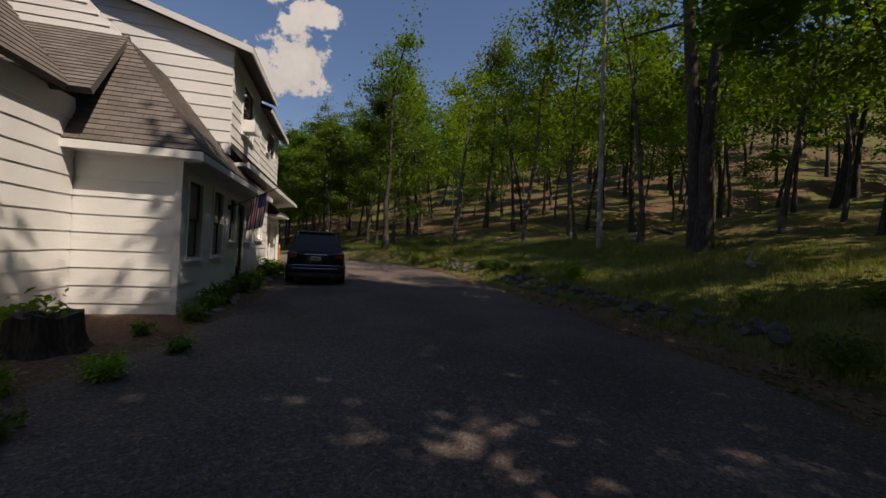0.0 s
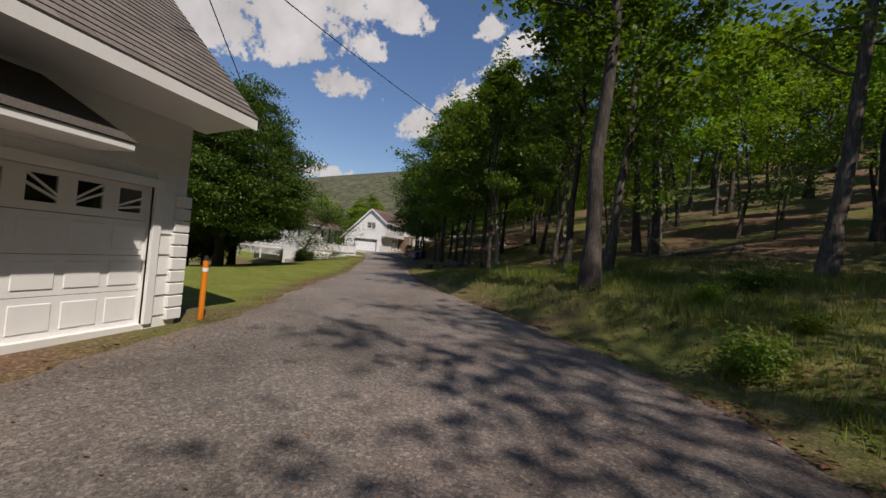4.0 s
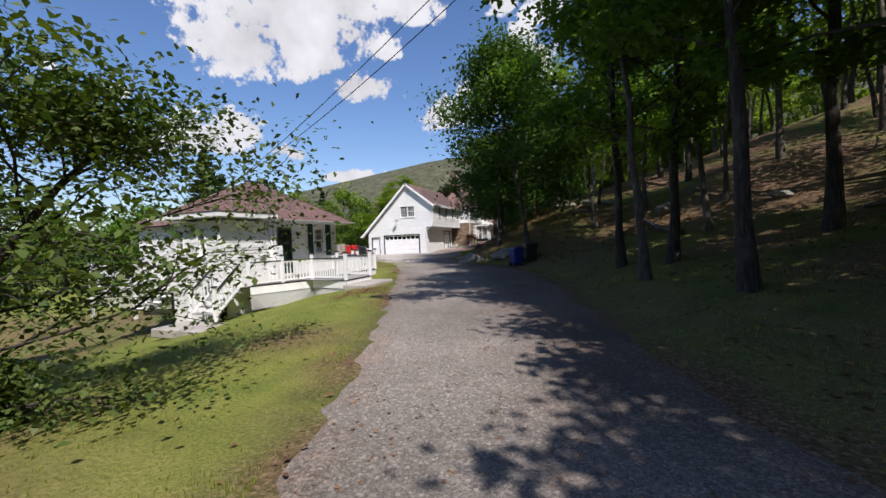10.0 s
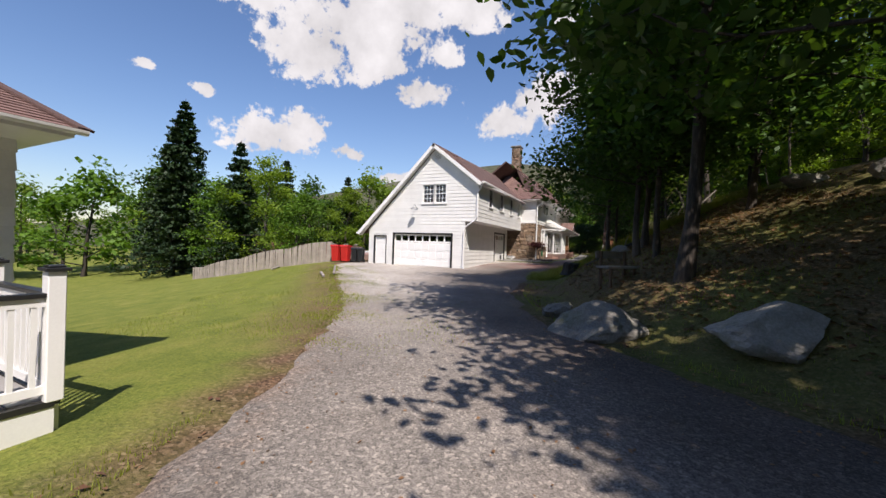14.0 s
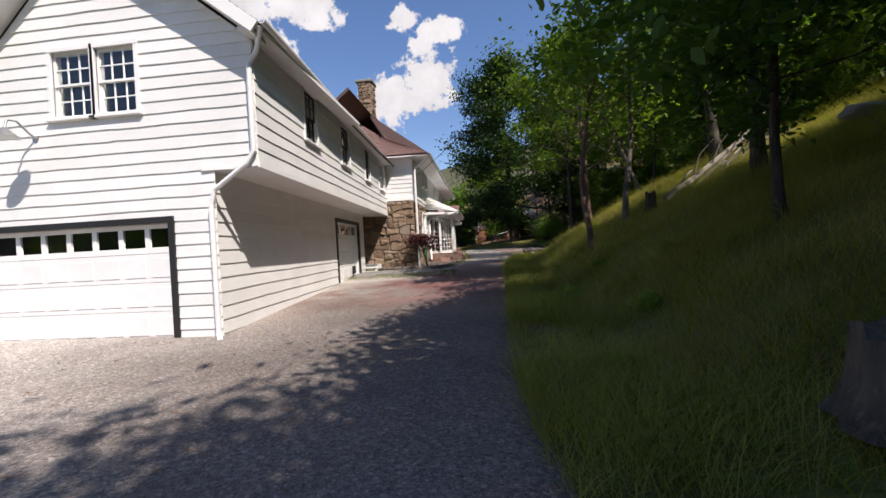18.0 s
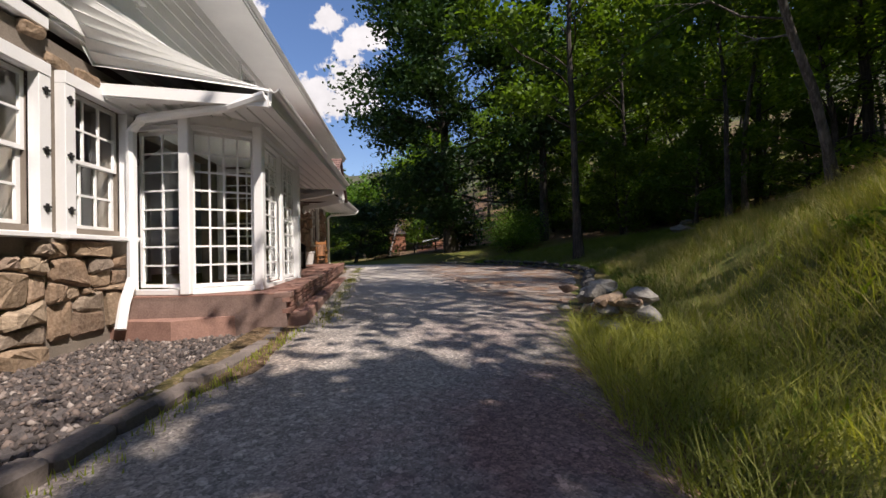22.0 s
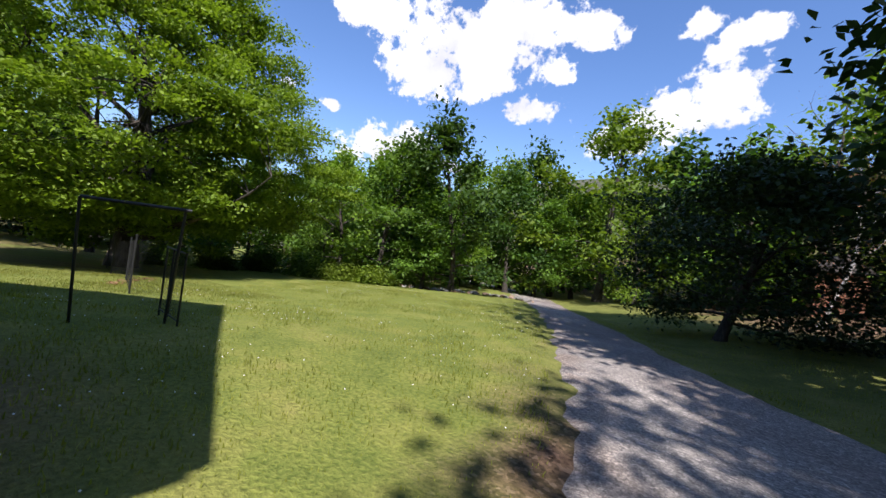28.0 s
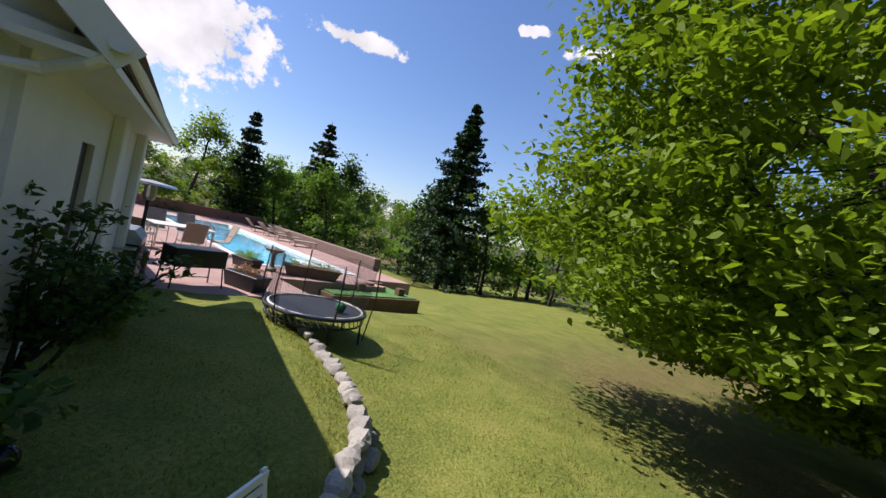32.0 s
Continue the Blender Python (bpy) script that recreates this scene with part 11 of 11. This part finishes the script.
for x in (-38.6, -38.2):
    part("ladder_rail", tube([(x, 97.0, 0.6), (x, 97.0, 1.4), (x + 0.1, 97.3, 1.55), (x + 0.1, 97.7, 1.4), (x + 0.1, 97.75, 0.85)], 0.02, 6), M_SILVER, pool)
deck3 = thing("raised_bed", "raised turf platform edged with brown boards below the terrace", "platform", (0, 0, 0))
part("edge", box((-43.2, 103.05, -0.3), (-39.6, 105.0, 0.62), 0.01), M_BROWN, deck3)
part("turf", box((-43.1, 103.1, 0.62), (-39.7, 104.9, 0.66), 0.01), M_TURF, deck3)
for i, (x, y) in enumerate(((-41.6, 104.0), (-41.1, 104.2), (-42.2, 103.8), (-42.6, 104.5))):
    tagged(part("wooden_crate", box((x - 0.14, y - 0.12, 0.655), (x + 0.14, y + 0.12, 0.90), 0.01), M_BROWN), "small brown wooden box on the turf platform", "box", "boxes on the platform")
back_wall = tagged(part("garden_wall", box((-46, 83.4, -0.6), (-34.6, 84.0, 1.5), 0.03), M_BRICK), "low red brick wall closing the pool terrace", "wall", kind="structure")
tagged(part("garden_wall", box((-46.0, 84.0, -0.6), (-45.6, 99.0, 1.25), 0.03), M_BRICK), "low red brick wall beside the pool terrace", "wall", kind="structure")


def planter(x, y, w, d, h, rz, mat, label, seed):
    p = thing("planter", label, "planter", (x, y, 0.84), rz, "planters on the terrace")
    bm = bmesh.new()
    lo = [bm.verts.new((sx * w * 0.42, sy * d * 0.42, 0)) for sx, sy in ((-1, -1), (1, -1), (1, 1), (-1, 1))]
    hi = [bm.verts.new((sx * w * 0.5, sy * d * 0.5, h)) for sx, sy in ((-1, -1), (1, -1), (1, 1), (-1, 1))]
    for k in range(4):
        bm.faces.new((lo[k], lo[(k + 1) % 4], hi[(k + 1) % 4], hi[k]))
    bm.faces.new(lo[::-1])
    bm.faces.new(hi)
    part("box", bm, mat, p)
    part("rim", box((-w * 0.52, -d * 0.52, h - 0.04), (w * 0.52, d * 0.52, h + 0.004), 0.01), mat, p)
    t = TreeMaker(seed, 3)
    tips = [(t.rng.uniform(-0.42, 0.42) * w, t.rng.uniform(-0.4, 0.4) * d, h + t.rng.uniform(0.02, 0.14)) for _ in range(50)]
    part("plants", t.leaves("plants", M_LEAF_DEAD if seed % 2 else M_LEAF, tips, 0.04, 14, 0.035, 0.9, 0.1), None, p)


planter(-36.85, 105.7, 0.45, 1.0, 0.34, 20, M_BLACKPLASTIC, "long dark planter with dry flowers beside the trampoline", 701)
planter(-37.9, 102.9, 0.4, 0.9, 0.28, 15, M_BLACKPLASTIC, "dark planter with green flowers by the pool", 702)
planter(-39.6, 103.6, 0.55, 1.7, 0.32, 70, M_BROWN, "low brown planter hedge near the pool", 704)
urn = thing("bird_bath", "grey stone bird bath on a pedestal by the pool", "bird bath", (-38.5, 103.2, 0.84))
part("pedestal", tube([(0, 0, 0), (0, 0, 0.08), (0, 0, 0.14), (0, 0, 0.5), (0, 0, 0.56)], [0.16, 0.16, 0.07, 0.06, 0.12], 12), M_GREYSTONE, urn)
part("bowl", tube([(0, 0, 0.56), (0, 0, 0.62), (0, 0, 0.68)], [0.12, 0.26, 0.30], 16), M_GREYSTONE, urn)


def table(x, y, z, rz, label, w=1.0, d=0.7, h=0.7, mat=None):
    t = thing("patio_table", label, "table", (x, y, z), rz)
    part("tabletop", box((-w / 2, -d / 2, h - 0.035), (w / 2, d / 2, h), 0.01), mat or M_POT, t)
    for sx in (-1, 1):
        for sy in (-1, 1):
            part("leg", box((sx * w * 0.45 - 0.018, sy * d * 0.43 - 0.018, 0), (sx * w * 0.45 + 0.018, sy * d * 0.43 + 0.018, h - 0.035), 0.004), M_BLACK if mat else M_SILVER, t)
    return t


black_table = thing("planter_table", "black raised planter box on thin steel legs", "planter", (-35.75, 105.75, 0.84), 12)
part("trough", box((-0.5, -0.28, 0.42), (0.5, 0.28, 0.78), 0.015), M_BLACKPLASTIC, black_table)
for sx in (-1, 1):
    for sy in (-1, 1):
        part("leg", tube([(sx * 0.46, sy * 0.24, 0.42), (sx * 0.50, sy * 0.27, 0)], 0.016, 6), M_BLACK, black_table)
part("stretcher", tube([(-0.49, -0.26, 0.12), (0.49, -0.26, 0.12)], 0.01, 6), M_BLACK, black_table)
table(-36.6, 101.0, 0.84, 5, "pale patio dining table by the pool", 1.6, 0.95, 0.72)


def sling_chair(x, y, rz, label, mat=None):
    c = thing("patio_chair", label, "chair", (x, y, 0.84), rz, "patio chairs")
    for sx in (-0.27, 0.27):
        part("frame", tube([(sx, -0.28, 0.02), (sx, 0.30, 0.02), (sx, 0.30, 0.38), (sx, -0.20, 0.42), (sx, -0.42, 0.98)], 0.014, 6), M_SILVER, c)
        part("arm", tube([(sx, -0.30, 0.64), (sx, 0.24, 0.62), (sx, 0.28, 0.4)], 0.014, 6), M_SILVER, c)
    part("seat", box((-0.26, -0.20, 0.395), (0.26, 0.28, 0.41), 0.004), mat or M_SLING, c)
    part("backrest", beam((0, -0.20, 0.42), (0, -0.42, 0.98), 0.52, 0.012, (0, 1, 0)), mat or M_SLING, c)


for x, y, rz in ((-36.6, 102.1, 180), (-36.2, 99.9, 0), (-37.1, 99.9, 10), (-35.6, 101.2, 90), (-37.7, 101.0, -90), (-35.2, 103.0, 150)):
    sling_chair(x, y, rz, "tan sling patio chair with a silver tube frame")


def lounger(x, y, rz):
    c = thing("sun_lounger", "dark sun lounger by the pool with a raised back", "lounger", (x, y, 0.84), rz, "sun loungers")
    part("bed", box((-0.3, -0.2, 0.28), (0.3, 1.2, 0.32), 0.01), M_SLING, c)
    part("backrest", beam((0, -0.2, 0.30), (0, -0.65, 0.72), 0.6, 0.03, (0, 1, 0)), M_SLING, c)
    for sx in (-0.28, 0.28):
        for yy in (-0.15, 1.1):
            part("leg", tube([(sx, yy, 0.28), (sx, yy, 0)], 0.016, 6), M_BROWN, c)


for x, y, rz in ((-43.4, 89.5, 90), (-43.5, 91.2, 95), (-43.4, 92.9, 88), (-43.5, 94.6, 92)):
    lounger(x, y, rz)


def heater(x, y):
    h = thing("patio_heater", "tall patio heater with a round steel hood", "heater", (x, y, 0.86), 0, "patio heaters")
    part("base", tube([(0, 0, 0), (0, 0, 0.03), (0, 0, 0.55), (0, 0, 0.58)], [0.22, 0.2, 0.19, 0.12], 16), M_BLACK, h)
    part("pole", tube([(0, 0, 0.58), (0, 0, 1.52)], 0.03, 10), M_BLACK, h)
    part("burner", tube([(0, 0, 1.50), (0, 0, 1.56), (0, 0, 1.78)], [0.07, 0.10, 0.10], 14), M_METAL, h)
    part("hood", tube([(0, 0, 1.80), (0, 0, 1.84), (0, 0, 1.88)], [0.42, 0.40, 0.06], 20), M_SILVER, h)


heater(-34.85, 105.5)
heater(-34.55, 105.0)
grill = thing("gas_grill", "black and steel gas grill against the rear wall", "grill", (-34.55, 106.1, 0.84), 75)
part("cabinet", box((-0.42, -0.25, 0.06), (0.42, 0.25, 0.62), 0.02), M_BLACK, grill)
part("firebox", box((-0.40, -0.26, 0.62), (0.40, 0.26, 0.80), 0.03), M_BLACK, grill)
part("lid", prism([(-0.26, 0.80), (0.26, 0.80), (0.26, 0.90), (0.14, 1.04), (-0.12, 1.05), (-0.26, 0.92)], "x", -0.40, 0.40), M_SILVER, grill, "steel lid")
part("lid_handle", tube([(-0.3, -0.30, 0.88), (0.3, -0.30, 0.88)], 0.014, 6), M_SILVER, grill)
part("control_panel", box((-0.40, -0.30, 0.62), (0.40, -0.26, 0.74), 0.008), M_SILVER, grill)
for x in (-0.25, 0, 0.25):
    part("knob", tube([(x, -0.33, 0.68), (x, -0.30, 0.68)], 0.028, 10), M_BLACK, grill)
for x in (-0.7, 0.42):
    part("side_shelf", box((x, -0.22, 0.74), (x + 0.28, 0.22, 0.77), 0.008), M_SILVER, grill)
bucket = thing("metal_bucket", "grey metal tub standing by the grill", "bucket", (-34.2, 106.95, gz(-34.2, 106.95)))
part("body", tube([(0, 0, 0), (0, 0, 0.46), (0, 0, 0.48)], [0.17, 0.22, 0.23], 18), M_METAL, bucket)
part("handle", tube([(-0.22, 0, 0.44), (-0.12, 0, 0.56), (0.12, 0, 0.56), (0.22, 0, 0.44)], 0.008, 5), M_METAL, bucket)
# climbing rose at the corner, shrubs and garden lights
bush(-33.35, 110.3, 0.36, 1.75, 801, "dark leafy climbing rose at the white house corner", M_LEAF_DARK, leaf=0.06, count=150, name="climbing_rose", limbs=22)
bush(-33.9, 108.6, 0.5, 0.8, 802, "low green shrub against the rear wall", M_LEAF_MID, leaf=0.07, count=90)
bush(-32.9, 111.8, 0.5, 0.9, 803, "dark green shrub under the gable", M_LEAF_DARK, leaf=0.08, count=90)
for x, y in ((-33.35, 111.75), (-33.05, 112.05)):
    gl = thing("garden_light", "small dark ball-shaped garden lamp on a stake", "lamp", (x, y, gz(x, y)), 0, "garden lamps")
    part("stake", tube([(0, 0, -0.05), (0, 0, 0.22)], 0.012, 6), M_BLACK, gl)
    bm = bmesh.new()
    bmesh.ops.create_uvsphere(bm, u_segments=14, v_segments=10, radius=0.075)
    bmesh.ops.translate(bm, verts=bm.verts[:], vec=(0, 0, 0.28))
    part("globe", bm, M_CARGLASS, gl, smooth=True)
for i, (x, y, r, h) in enumerate(((-41.6, 126.3, 1.7, 1.15), (-39.6, 127.2, 1.3, 0.9), (-43.5, 125.2, 1.5, 1.2), (-46.5, 124.2, 1.3, 1.3), (-47.5, 119.5, 1.2, 1.0), (-46.0, 121.5, 1.2, 0.9))):
    bush(x, y, r, h, 820 + i, "rounded bright green shrub at the lawn's edge", M_LEAF if i < 2 else M_LEAF_MID, leaf=0.11, count=200, limbs=34)
edge_wall = thing("rubble_row", "broken row of pale rubble stones at the lawn's edge", "stone wall", (0, 0, 0))
rq2 = random.Random(31)
for i in range(46):
    t = i / 45
    x, y = -40.4 + 7.4 * t, 128.3 + 4.2 * t + rq2.uniform(-0.4, 0.4)
    s = rq2.uniform(0.15, 0.34)
    lay_rock(edge_wall, "stone", ROCKS_TAN[i % 5] if i % 2 else ROCKS[i % 7], x, y, gz(x, y) + s * 0.2, s, rq2.uniform(0, 360), 0.8)

# weeds and leaves at the forecourt's edge and on the shaded slope
blades("gravel_weeds", "patchy low weeds growing into the gravel forecourt", 26000, lambda r, n: (lambda y: (lambda x: (x, y, (0.6 + 0.5 * waves(x, y, 2.2))))(road_left(y) + np.abs(r.normal(0, 1.5, n)) + 0.5 * waves(y, y, 1.3) - 0.3))(r.choice(np.linspace(66.5, 80, 30), n) + r.normal(0, 0.16, n)), 0.06, 0.006, M_GRASS, 91)
litter("leaf_litter", "dry brown leaves on the shaded slope", 9000, along(64, 80, 1.6, 8, 1), 0.05, M_LEAF_DEAD, 92, 0.02)

litter("leaf_litter", "dry leaf scraps and grit scattered over the drive", 9000, lambda r, n: (lambda y, k: (road_left(y) + (road_right(y) - road_left(y)) * k, y, np.ones(n)))(r.uniform(0, 92, n), r.beta(0.6, 0.6, n)), 0.022, M_LEAF_DEAD, 93, 0.008)
blades("lawn_grass", "mown lawn grass behind the white house", 46000, lambda r, n: (lambda x, y: (x, y, 0.8 + 0.3 * waves(x, y, 1.8)))(-32.6 - 8.4 * r.uniform(0, 1, n), 107.5 + 11 * r.uniform(0, 1, n)), 0.065, 0.006, M_GRASS, 94)
